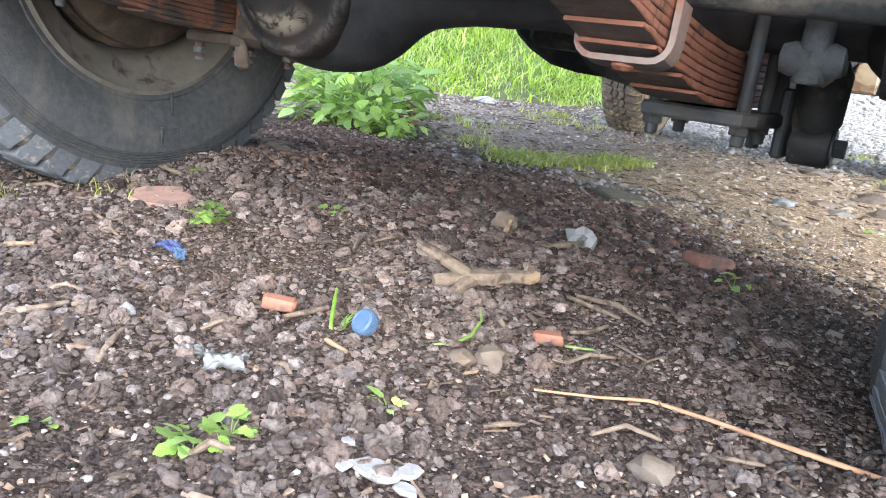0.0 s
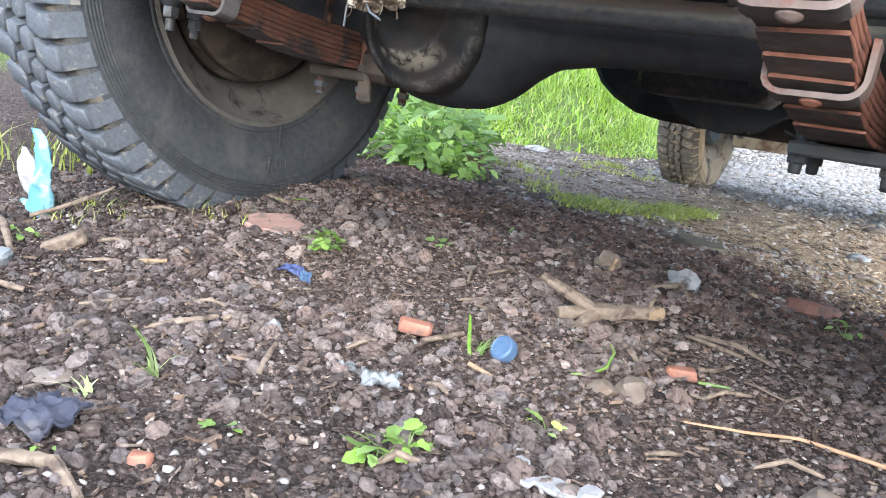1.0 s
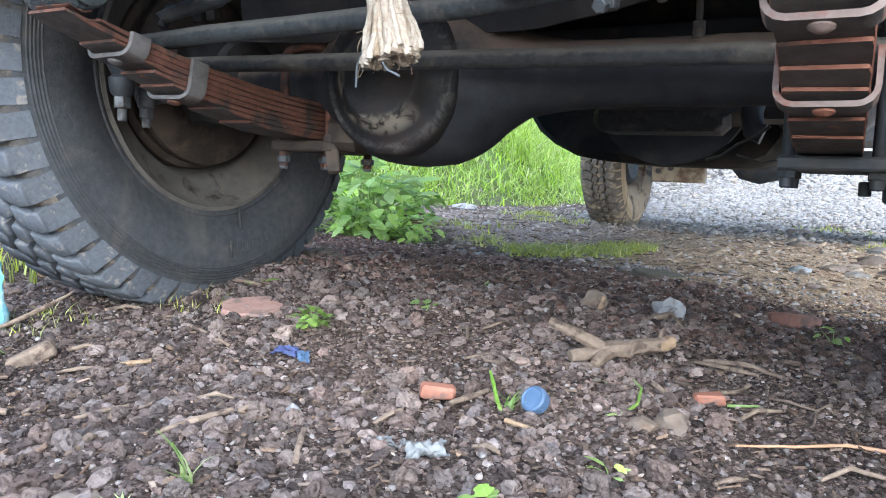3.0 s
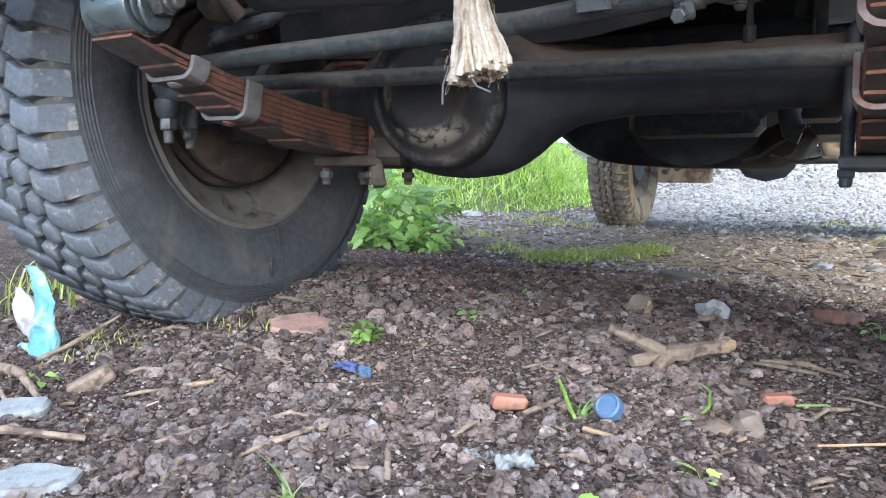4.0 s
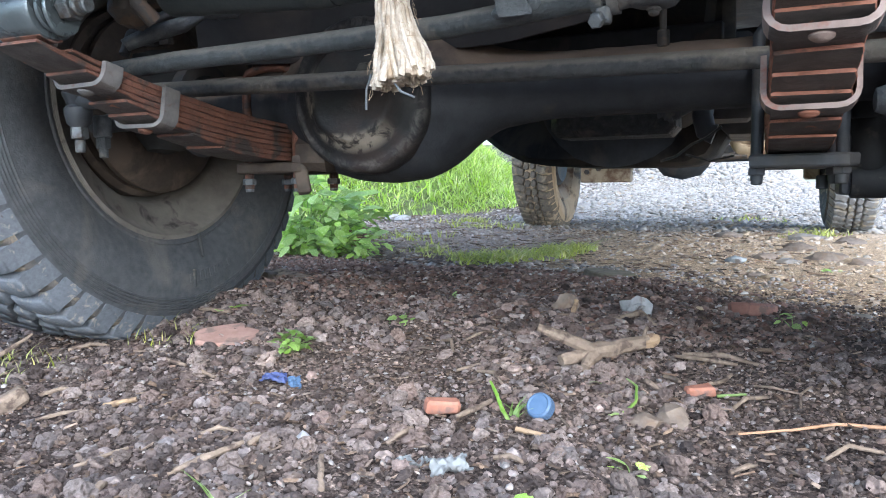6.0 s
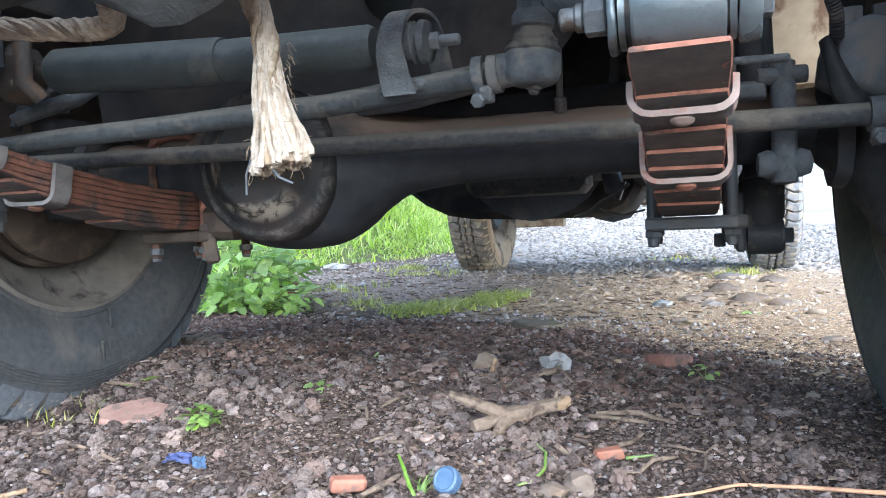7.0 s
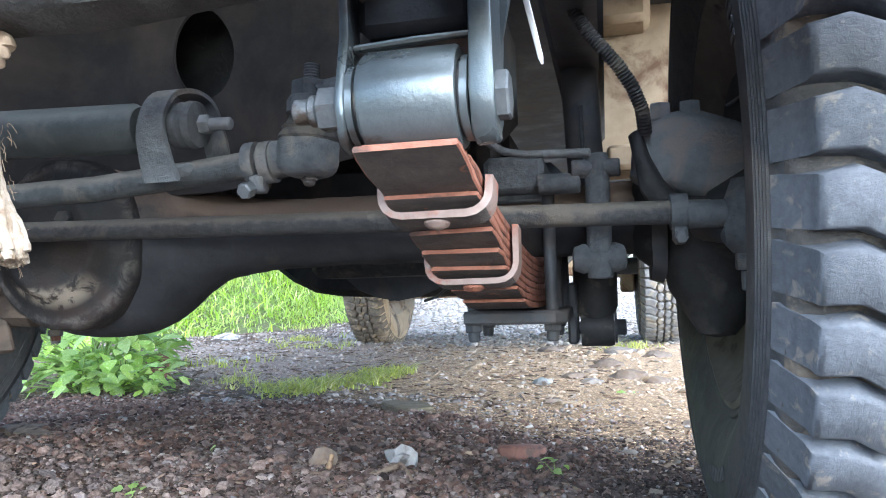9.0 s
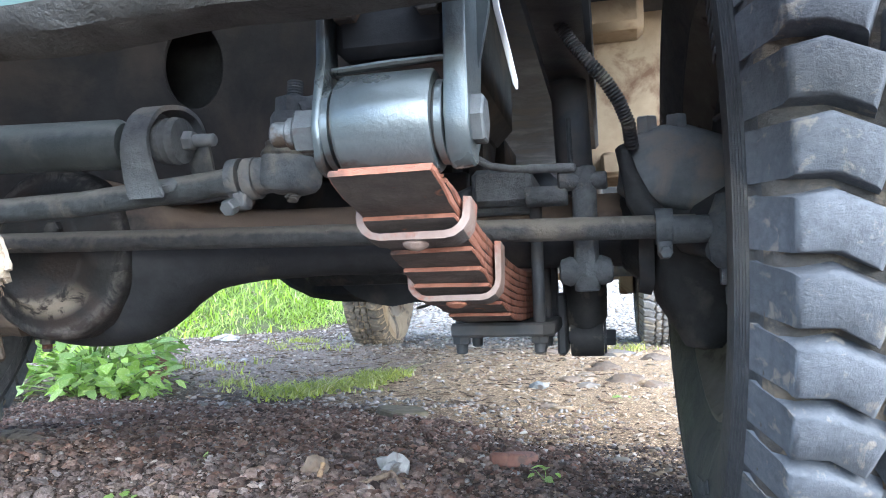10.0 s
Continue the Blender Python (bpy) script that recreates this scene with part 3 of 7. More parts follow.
def quick_mesh(name, verts, tris, mat, smooth=True):
    me = bpy.data.meshes.new(name)
    nv, nf = len(verts), len(tris)
    me.vertices.add(nv)
    me.vertices.foreach_set("co", np.asarray(verts, np.float32).ravel())
    me.loops.add(nf * 3)
    me.loops.foreach_set("vertex_index", np.asarray(tris, np.int32).ravel())
    me.polygons.add(nf)
    me.polygons.foreach_set("loop_start", np.arange(0, nf * 3, 3, dtype=np.int32))
    me.polygons.foreach_set("use_smooth", np.full(nf, smooth, dtype=bool))
    me.update(calc_edges=True)
    me.validate()
    me.materials.append(mat)
    return me


def scattered(shapes, places):
    """Joins shapes (vertices, triangles), each put at (x, y, z, size xyz, turn xyz)."""
    allv, allt, n = [], [], 0
    for k, (loc, size, turn) in places:
        v, t = shapes[k % len(shapes)]
        r = np.array(Euler(turn).to_matrix())
        allv.append((v * np.array(size)) @ r.T + np.array(loc))
        allt.append(t + n)
        n += len(v)
    return np.concatenate(allv), np.concatenate(allt)


def lump(seed, sub=1, rough=0.28, flat=1.0, crack=0.0, fine=0.0):
    bm = bmesh.new()
    bmesh.ops.create_icosphere(bm, subdivisions=sub, radius=1.0)
    for v in bm.verts:
        p = v.co.copy()
        d = 1 + rough * noise.noise(p * 1.3 + Vector((seed * 3.1, seed, 0))) * 1.6 + rough * 0.45 * noise.noise(p * 3.1 + Vector((0, seed * 2.3, seed)))
        d -= crack * max(0.0, 0.16 - abs(noise.noise(p * 1.35 + Vector((seed, seed * 0.7, 3))))) * 2.2
        d += fine * noise.noise(p * 6.5 + Vector((seed, 0, seed))) + 0.6 * fine * noise.noise(p * 13.0 + Vector((seed, 0, seed)))
        v.co = p * d
        v.co.z *= flat
    bm.verts.ensure_lookup_table()
    vs = np.array([v.co[:] for v in bm.verts])
    ts = np.array([[x.index for x in f.verts] for f in bm.faces])
    bm.free()
    return vs, ts


# ---- ground ----
def sig(a):
    return 1 / (1 + np.exp(-np.clip(a, -40, 40)))


def height(x, y):
    wide = np.where(y < 0.28, 0.42, 0.65)
    h = -0.03 + 0.018 * sig((y - 0.5) / 0.15)
    h = h + 0.048 * np.exp(-(((y - 0.28) / wide) ** 2)) * (0.35 + 0.75 * sig((0.28 - x) / 0.12))
    h = h + 0.03 * np.exp(-(((x + 0.43) / 0.17) ** 2) - ((y - 0.27) / 0.3) ** 2)
    h = h + 0.04 * sig((-x - 0.72) / 0.12) * sig((y - 0.95) / 0.15)
    a = np.minimum(-(x + 1.35 + 0.12 * (y - 4) + 0.55 * np.maximum(y - 6, 0)), ((x + 1.3) * -0.817 + (y - 4.9) * 0.577) + 0.1)
    h = h + 2.5 * np.clip(a / 3.4, 0, 1) * (y > 1)
    h = h + 0.075 * np.clip(y - 4.0, 0, 30) * sig((0.55 + 0.03 * (y - 4) - x) / 0.25)
    return h


def relief(x, y):
    """The uneven surface: broad humps and crumbs, weaker on the trodden drive."""
    p = Vector((x, y, 0))
    soft = float(1 - 0.75 * sig((x - 0.52) / 0.06) * sig((y - 0.1) / 0.1)) * float(1 - 0.6 * sig((y - 1.0) / 0.15))
    return soft * (0.010 * noise.noise(p * 5.0) + 0.007 * noise.noise(p * 14.0) + 0.0048 * noise.noise(p * 37.0) + 0.0022 * noise.noise(p * 95.0))


def top(x, y):
    return float(height(np.float64(x), np.float64(y))) + relief(x, y)


def lines(lo, hi, step, far, grow=1.1):
    mid = list(np.arange(lo, hi, step))
    out, s, p = [], step, hi
    while p < far:
        out.append(p)
        s *= grow
        p += s
    left, s, p = [], step, lo - step
    while p > -far:
        left.append(p)
        s *= grow
        p -= s
    return np.array(left[::-1] + mid + out)


gx, gy = lines(-0.95, 0.8, 0.0075, 600), lines(-0.72, 0.9, 0.0075, 600)
GX, GY = np.meshgrid(gx, gy)
GZ = height(GX, GY)
for j in range(len(gy)):
    for i in range(len(gx)):
        if abs(gx[i]) < 8 and abs(gy[j]) < 12:
            GZ[j, i] += relief(gx[i], gy[j])
nx, ny = len(gx), len(gy)
idx = np.arange(nx * ny).reshape(ny, nx)
quads = np.stack([idx[:-1, :-1], idx[:-1, 1:], idx[1:, 1:], idx[1:, :-1]], -1).reshape(-1, 4)
tris = np.concatenate([quads[:, [0, 1, 2]], quads[:, [0, 2, 3]]])
ground = new("ground", quick_mesh("ground", np.stack([GX, GY, GZ], -1).reshape(-1, 3), tris, GROUND))
tagged(ground, "dark crumbly soil turning to pale gravel drive", "ground", kind="structure")

# ---- the truck ----
truck = new("truck")
tagged(truck, "old beige off-road truck with black underbody and leaf springs", "truck")
AX_Y, AX_Z = 0.07, 0.352
LX, RX = -0.31, 0.375

# front axle: tube with a round differential housing
HOUSING = [(-0.47, 0.045), (-0.31, 0.047), (-0.285, 0.058), (-0.26, 0.080), (-0.235, 0.100), (-0.205, 0.112), (-0.17, 0.1185), (-0.135, 0.120), (-0.10, 0.1185), (-0.07, 0.1125), (-0.04, 0.096), (-0.01, 0.0715), (0.01, 0.0585), (0.034, 0.049), (0.083, 0.0430), (0.15, 0.0405), (0.515, 0.0400)]
prof = [(x, float(np.interp(x, [p[0] for p in HOUSING], [p[1] for p in HOUSING]))) for x in np.linspace(-0.47, 0.515, 99)]
for _ in range(3):
    prof = [(a, (prof[max(i - 1, 0)][1] + 2 * r + prof[min(i + 1, 98)][1]) / 4) for i, (a, r) in enumerate(prof)]
g = Geo().lathe(prof, (0, AX_Y, AX_Z), (1, 0, 0), 48)
for p in g.v:
    full = min(1.0, max(0.0, (math.hypot(p.y - AX_Y, p.z - AX_Z) - 0.045) / 0.07))
    p.y = AX_Y + (p.y - AX_Y) * (1 - 0.24 * full)
g.rough(0.0016, 30).rough(0.0008, 90, 2)
axle = part("front_axle", g, AXLE, truck, "oily black axle tube with round differential")
g = Geo().lathe([(0.04, 0.103), (0.0, 0.1025), (-0.010, 0.1010), (-0.0155, 0.0970), (-0.0175, 0.0930), (-0.0170, 0.0890), (-0.0185, 0.0850), (-0.0235, 0.0740), (-0.0310, 0.0655), (-0.0365, 0.0615), (-0.0395, 0.0570), (-0.0395, 0.0520), (-0.0385, 0.0400), (-0.0395, 0.0200), (-0.0400, 0.0)], (-0.143, 0.0, AX_Z - 0.006), (0, 1, 0), 64)
g.rough(0.0022, 26, 3).rough(0.0010, 80, 5)
cover = part("differential_cover", g, cover_material(), axle, "black cover with flaking beige patches")
part("filler_plug", Geo().nut((-0.118, -0.036, 0.372), (-0.118, -0.047, 0.372), 0.010).rough(0.0008, 90), GREASE, cover)
g = Geo().box((-0.235, AX_Y - 0.01, 0.275), (0.07, 0.10, 0.05), 0.012).box((-0.255, AX_Y - 0.05, 0.245), (0.02, 0.012, 0.055), 0.004, (12, 0, 0))
g.rough(0.006, 45, 5)
part("axle_bracket", g, DRUMRUST, axle)
g = Geo().box((0.386, AX_Y - 0.01, 0.397), (0.064, 0.11, 0.040), 0.006).box((0.386, AX_Y, 0.375), (0.078, 0.10, 0.012), 0.003)
part("spring_perch", g, CAST, axle)
part("spring_perch", Geo().box((LX, AX_Y, 0.395), (0.066, 0.09, 0.05), 0.006), DRUMRUST, axle)
part("breather_pipe", Geo().tube([(0.232, 0.05, 0.38), (0.232, 0.045, 0.42), (0.236, 0.03, 0.50), (0.25, 0.0, 0.6)], 0.004, 10).rod((0.232, 0.05, 0.385), (0.232, 0.048, 0.405), 0.007), OLDBOLT, axle)


# leaf springs
def leaf_z(y, seat=0.305, bow=0.253):
    return seat + bow * (y - 0.08) ** 2


def leaf(cx, i, y0, y1, width, thick, seat, bow):
    """One leaf: bent strip, painted edges, darker underside."""
    g, n = Geo(), 40
    ring = []
    for k in range(n + 1):
        y = y0 + (y1 - y0) * (k / n) ** 1.5
        s = 2 * bow * (y - 0.08)
        nrm = Vector((0, -s, 1)).normalized()
        c = Vector((cx, y, leaf_z(y, seat, bow))) - nrm * (i * 0.0066)
        ends = min(1.0, min(k, n - k) / 2.0)
        w = width / 2 * (0.96 + 0.04 * ends)
        t = thick / 2
        b = 0.0010
        lo = -t + (thick * 0.5) * max(0.0, 1 - (y - y0) / 0.035)
        ring.append([c + Vector((sx, 0, 0)) + nrm * sz for sx, sz in ((-w, lo + b), (-w + b, lo), (w - b, lo), (w, lo + b), (w, t - b), (w - b, t), (-w + b, t), (-w, t - b))])
    vs = [p for r in ring for p in r]
    fs, sl = [], []
    for k in range(n):
        for q in range(8):
            q2 = (q + 1) % 8
            fs.append((k * 8 + q, k * 8 + q2, k * 8 + 8 + q2, k * 8 + 8 + q))
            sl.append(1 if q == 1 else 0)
    g._add(vs, fs)
    g.s = sl
    g._add([], [])
    g.f += [tuple(range(8)), tuple(n * 8 + q for q in range(8))]
    g.s += [0, 0]
    g.rough(0.0007, 60, i * 1.3).rough(0.0007, 170, i * 2.1)
    return g


def spring(cx, edge, under, clipmat, label, fronts, ey, clips, seat=0.305, bow=0.253):
    """A stack of eight leaves with its eye, clips, plate and U-bolts."""
    ez = leaf_z(ey, seat, bow) + 0.0325
    backs = [0.56, 0.52, 0.48, 0.42, 0.36, 0.30, 0.25, 0.20]
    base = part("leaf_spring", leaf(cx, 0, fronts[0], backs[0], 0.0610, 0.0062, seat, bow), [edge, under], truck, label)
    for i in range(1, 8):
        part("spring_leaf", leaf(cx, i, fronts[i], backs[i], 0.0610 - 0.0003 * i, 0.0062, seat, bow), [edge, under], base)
    part("spring_eye", Geo().ring([(-0.0275, 0.022), (-0.0275, 0.028), (-0.0255, 0.0295), (0.0255, 0.0295), (0.0275, 0.028), (0.0275, 0.022)], (cx, ey, ez), (1, 0, 0), 40).rough(0.0007, 60), SILVER, base, "thickly painted silver spring eye")
    wrap, vs, fs, n = Geo(), [], [], 14
    for k in range(n + 1):
        a = radians(238 + 50 * k / n)
        for x, q in ((-0.0272, 0.0290), (-0.0268, 0.0306), (0.0268, 0.0306), (0.0272, 0.0290)):
            vs.append(Vector((cx + x, ey + q * math.cos(a), ez + q * math.sin(a))))
    for k in range(n):
        for q in range(4):
            fs.append((k * 4 + q, k * 4 + (q + 1) % 4, k * 4 + 4 + (q + 1) % 4, k * 4 + 4 + q))
    fs += [(0, 1, 2, 3), tuple(n * 4 + q for q in range(4))]
    part("eye_wrap", wrap._add(vs, fs).rough(0.0020, 90, cx), edge, base)
    part("bush", Geo().lathe([(-0.031, 0.012), (-0.031, 0.021), (0.031, 0.021), (0.031, 0.012)], (cx, ey, ez), (1, 0, 0), 32), HOSE, base)
    for y, n in zip(clips, (3, 6)):
        s = 2 * bow * (y - 0.08)
        nrm = Vector((0, -s, 1)).normalized()
        along = Vector((0, 1, s)).normalized()
        topc = Vector((cx, y, leaf_z(y, seat, bow))) + nrm * 0.0035
        low = Vector((cx, y, leaf_z(y, seat, bow))) - nrm * (n * 0.0066 - 0.0015)
        hw, r = 0.0325, 0.012
        path = [topc + Vector((-hw, 0, 0)), low + Vector((-hw, 0, 0)) + nrm * r]
        for k in range(1, 5):
            a = math.pi / 2 * k / 4
            path.append(low + Vector((-hw + r - r * math.cos(a), 0, 0)) + nrm * (r - r * math.sin(a)))
        path += [Vector((2 * cx - p.x, p.y, p.z)) for p in path[::-1]]
        gg, hb, t = Geo(), 0.0125, 0.0045
        vs, fs = [], []
        mid = (topc + low) / 2
        for k, p in enumerate(path):
            d = (path[min(k + 1, len(path) - 1)] - path[max(k - 1, 0)]).normalized()
            o = d.cross(along).normalized()
            if o.dot(p - mid) < 0:
                o = -o
            for aa, oo in ((-hb, 0), (-hb + 0.001, t), (hb - 0.001, t), (hb, 0)):
                vs.append(p + along * aa + o * oo)
        for k in range(len(path) - 1):
            for q in range(4):
                q2 = (q + 1) % 4
                fs.append((k * 4 + q, k * 4 + q2, k * 4 + 4 + q2, k * 4 + 4 + q))
        fs += [(0, 1, 2, 3), tuple(len(vs) - 4 + q for q in range(4))]
        gg._add(vs, fs)
        gg.s = [1 if (i % 4 == 1 and 3 <= i // 4 <= len(path) - 5) else 0 for i in range(len(fs))]
        gg.rough(0.0012, 60, y)
        clip = part("spring_clip", gg, [clipmat, under], base)
        part("rivet", Geo().lathe([(0, 0.0085), (0.002, 0.008), (0.0042, 0.005), (0.005, 0.0)], low - nrm * 0.0042, -nrm, 20), clipmat if n == 3 else edge, clip)
    plate = part("spring_plate", Geo().plate([(-0.052, -0.07), (0.045, -0.073), (0.056, -0.06), (0.056, 0.07), (0.03, 0.12), (-0.03, 0.12), (-0.052, 0.07)], (cx + 0.005, AX_Y + 0.005, 0.2475 + (seat - 0.305)), (1, 0, 0), (0, 1, 0), 0.0145, 0.0025).rough(0.0008, 40, cx), BLACK if cx > 0 else DRUMRUST, base)
    for dy in (-0.047, 0.05):
        y = AX_Y + dy
        a, r = cx - 0.039, cx + 0.045
        pts = [(a, y, 0.226), (a, y, 0.385)] + [((a + r) / 2 - 0.042 * math.cos(t), y, 0.385 + 0.014 * math.sin(t)) for t in (0.5, 1.0, 1.57, 2.14, 2.64)] + [(r, y, 0.385), (r, y, 0.226)]
        ub = part("u_bolt", Geo().tube(pts, 0.0066, 12), RUSTY if cx < 0 else BLACK, base)
        for x in (a, r):
            part("nut", Geo().nut((x, y, 0.241), (x, y, 0.232), 0.0098).rod((x, y, 0.236), (x, y, 0.2215), 0.0062, 14), CAST if (cx < 0) else BLACK, ub)
    return base


spring(RX, RUSTPAINT, LEAFDARK, CLIP, "orange painted leaf spring with dark undersides", (-0.352, -0.388, -0.328, -0.272, -0.238, -0.206, -0.135, -0.085), -0.36, (-0.31, -0.186))
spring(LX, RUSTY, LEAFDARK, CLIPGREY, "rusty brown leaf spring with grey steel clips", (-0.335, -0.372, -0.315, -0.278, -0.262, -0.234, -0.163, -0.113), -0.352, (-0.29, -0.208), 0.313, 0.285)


# spring hangers: two arms, cross plate and bolt
def hanger(cx, s, ey=-0.36, ez=0.386):
    def arm(x, wide, thick):
        g = Geo()
        pts = []
        for k in range(13):
            a = math.pi + math.pi * k / 12
            pts.append((ey + 0.021 * math.cos(a), ez + 0.027 * math.sin(a)))
        pts += [(ey + 0.018 * wide, ez + 0.04), (ey + 0.015 * wide, ez + 0.084), (ey + 0.02 * wide, 0.56), (ey - 0.012 * wide, 0.56), (ey - 0.009 * wide, ez + 0.084), (ey - 0.012 * wide, ez + 0.04)]
        g.plate(pts, (x, 0, 0), (0, 1, 0), (0, 0, 1), thick, 0.0015)
        return g.rough(0.0016, 45, x).rough(0.0008, 130, x)
    base = part("spring_hanger", arm(cx - s * 0.0395, 0.8, 0.0052), SILVER, truck, "blue-grey silver painted hanger bracket")
    part("hanger_arm", arm(cx + s * 0.0410, 1.6, 0.0125), SILVER, base)
    part("hanger_web", Geo().box((cx, ey + 0.022, ez + 0.0365), (0.0745, 0.040, 0.0034), 0.001, (0, -s * 2.5, 0)).tube([(cx - 0.036, ey + 0.001, ez + 0.035), (cx, ey + 0.0005, ez + 0.0365), (cx + 0.036, ey + 0.001, ez + 0.038)], 0.0022, 8).rough(0.0012, 90, cx), SILVER, base)
    part("hanger_flange", Geo().plate([(s * 0.036, 0.56), (s * 0.058, 0.56), (s * 0.055, ez + 0.070), (s * 0.049, ez + 0.042), (s * 0.044, ez + 0.022), (s * 0.036, ez + 0.015)], (cx, ey + 0.022, 0), (1, 0, 0), (0, 0, 1), 0.005).rough(0.001, 50), SILVER, base)
    part("frame_horn", Geo().box((cx, -0.315, 0.523), (0.070, 0.09, 0.19), 0.006), BLACK, base, "black frame end above the spring eye")
    for dx in (-0.026, 0.024):
        part("horn_bolt", Geo().nut((cx + dx, -0.354, 0.458), (cx + dx, -0.368, 0.458), 0.011), OLDBOLT, base)
    n0, n1 = cx - s * 0.0435, cx - s * 0.0575
    part("eye_bolt", Geo().rod((cx - s * 0.074, ey, ez), (cx + s * 0.05, ey, ez), 0.0075), BOLT, base)
    part("eye_nut", Geo().nut((n0, ey, ez), (n1, ey, ez), 0.0135).rod((n1, ey, ez), (cx - s * 0.064, ey, ez), 0.0095), BOLT, base, "zinc nut on the spring eye bolt")
    part("eye_bolt_head", Geo().nut((cx + s * 0.0445, ey, ez), (cx + s * 0.0545, ey, ez), 0.0145), BOLT, base)
    for dx in (-0.0332, 0.0315):
        part("washer", Geo().lathe([(-0.002, 0.010), (-0.002, 0.024), (0.002, 0.024), (0.002, 0.010)], (cx + s * dx, ey, ez), (1, 0, 0), 32).rough(0.0006, 50), SILVER, base)
    return base


hanger(RX, 1)
hanger(LX, -1, -0.352, 0.3987)

# steering: tie rod, drag link, damper
tie = part("tie_rod", Geo().tube([(-0.47, -0.085, 0.362), (-0.2, -0.075, 0.357), (0.15, -0.07, 0.350), (0.57, -0.075, 0.341)], 0.0108, 20).rough(0.0008, 60), TIEROD, truck, "grey steel tie rod with dusty top")
part("rod_clamp", Geo().ring([(-0.0075, 0.0108), (-0.0075, 0.0165), (0.0075, 0.0165), (0.0075, 0.0108)], (0.5425, -0.075, 0.342), (1, 0, 0), 28).box((0.5425, -0.078, 0.324), (0.013, 0.012, 0.014), 0.002).nut((0.5425, -0.092, 0.318), (0.5425, -0.064, 0.318), 0.006).rough(0.0008, 90), CAST, tie)
for x, y, z, s in ((0.598, -0.08, 0.338, 1), (-0.487, -0.15, 0.345, -1)):
    ball = part("rod_end", Geo().lathe([(-0.035, 0.010), (-0.030, 0.015), (-0.018, 0.0175), (-0.010, 0.0175), (-0.006, 0.013), (0.008, 0.020), (0.022, 0.014), (0.03, 0.011)] if s < 0 else [(-0.035, 0.012), (-0.028, 0.018), (-0.015, 0.021), (0.008, 0.020), (0.022, 0.014), (0.03, 0.011)], (x, y, z), (0, 0, 1), 28).rod((x - s * 0.05, y, z), (x, y, z), 0.0125), CAST if s > 0 else BLACK, tie)
    part("castle_nut", Geo().nut((x, y, z - 0.034), (x, y, z - 0.050), 0.0115).rod((x, y, z - 0.05), (x, y, z - 0.068), 0.0065), BOLT if s < 0 else CAST, ball)
part("rod_end_nut", Geo().rod((-0.50, -0.10, 0.33), (-0.50, -0.10, 0.30), 0.012).nut((-0.50, -0.10, 0.30), (-0.50, -0.10, 0.285), 0.010).rod((-0.50, -0.10, 0.287), (-0.50, -0.10, 0.272), 0.0062), CAST, tie)

drag = part("drag_link", Geo().tube([(-0.42, -0.215, 0.362), (-0.245, -0.23, 0.3655), (-0.116, -0.231, 0.367), (0.07, -0.232, 0.371), (0.18, -0.233, 0.379), (0.232, -0.233, 0.384)], [0.0105] * 6, 20).rough(0.0005, 40), ROD, truck, "grey steel drag link")
g = Geo()
for dx in (-0.007, 0.006):
    g.ring([(-0.0045, 0.0105), (-0.0045, 0.0165), (0.0045, 0.0165), (0.0045, 0.0105)], (0.218 + dx, -0.233, 0.3825), (1, 0, 0.07), 28)
g.box((0.217, -0.238, 0.365), (0.012, 0.014, 0.014), 0.002)
part("link_clamp", g, CAST, drag)
part("clamp_bolt", Geo().nut((0.213, -0.256, 0.357), (0.214, -0.246, 0.361), 0.0065).rod((0.214, -0.246, 0.361), (0.217, -0.222, 0.367), 0.0042), BOLT, drag)
g = Geo().lathe([(-0.021, 0.012), (-0.019, 0.0190), (-0.015, 0.0225), (-0.010, 0.0240), (0.004, 0.0240), (0.007, 0.0232)], (0.256, -0.232, 0.390), (0.06, 0.02, 1), 36)
g.rod((0.226, -0.233, 0.384), (0.245, -0.232, 0.386), 0.0145)
joint = part("ball_joint", g.rough(0.0006, 50).rough(0.0005, 140), CAST, drag, "grey ball joint with rubber boot")
part("rubber_boot", Geo().lathe([(0.004, 0.0225), (0.008, 0.0245), (0.011, 0.0230), (0.014, 0.0205), (0.017, 0.0212), (0.019, 0.0185), (0.023, 0.0165), (0.027, 0.0150)], (0.256, -0.232, 0.390), (0.06, 0.02, 1), 32).rough(0.0004, 120), HOSE, joint)
part("arm_boss", Geo().lathe([(0.025, 0.0145), (0.028, 0.0178), (0.037, 0.0180), (0.041, 0.0160)], (0.256, -0.232, 0.390), (0.06, 0.02, 1), 28).rough(0.0006, 90), CAST, joint)
part("stud_nut", Geo().nut((0.2584, -0.2312, 0.430), (0.2592, -0.2310, 0.4435), 0.0148).rough(0.0004, 120), CAST, joint)
thread = [(0.442 + 0.0011 * k, 0.0066 if k % 2 else 0.0056) for k in range(15)]
part("stud_thread", Geo().lathe([(z - 0.390, r) for z, r in thread], (0.256, -0.232, 0.390), (0.06, 0.02, 1), 16), CAST, joint)
part("steering_arm", Geo().tube([(0.262, -0.23, 0.430), (0.285, -0.215, 0.437), (0.315, -0.17, 0.45), (0.335, -0.10, 0.48), (0.34, -0.02, 0.52)], [0.016, 0.017, 0.016, 0.018, 0.02], 16, squash=(1, 1, 0.8)).rough(0.001, 40), CAST, drag)
part("grease_nipple", Geo().rod((0.257, -0.233, 0.371), (0.257, -0.234, 0.362), 0.0045).nut((0.257, -0.2335, 0.368), (0.257, -0.2335, 0.3655), 0.0065), OLDBOLT, joint)

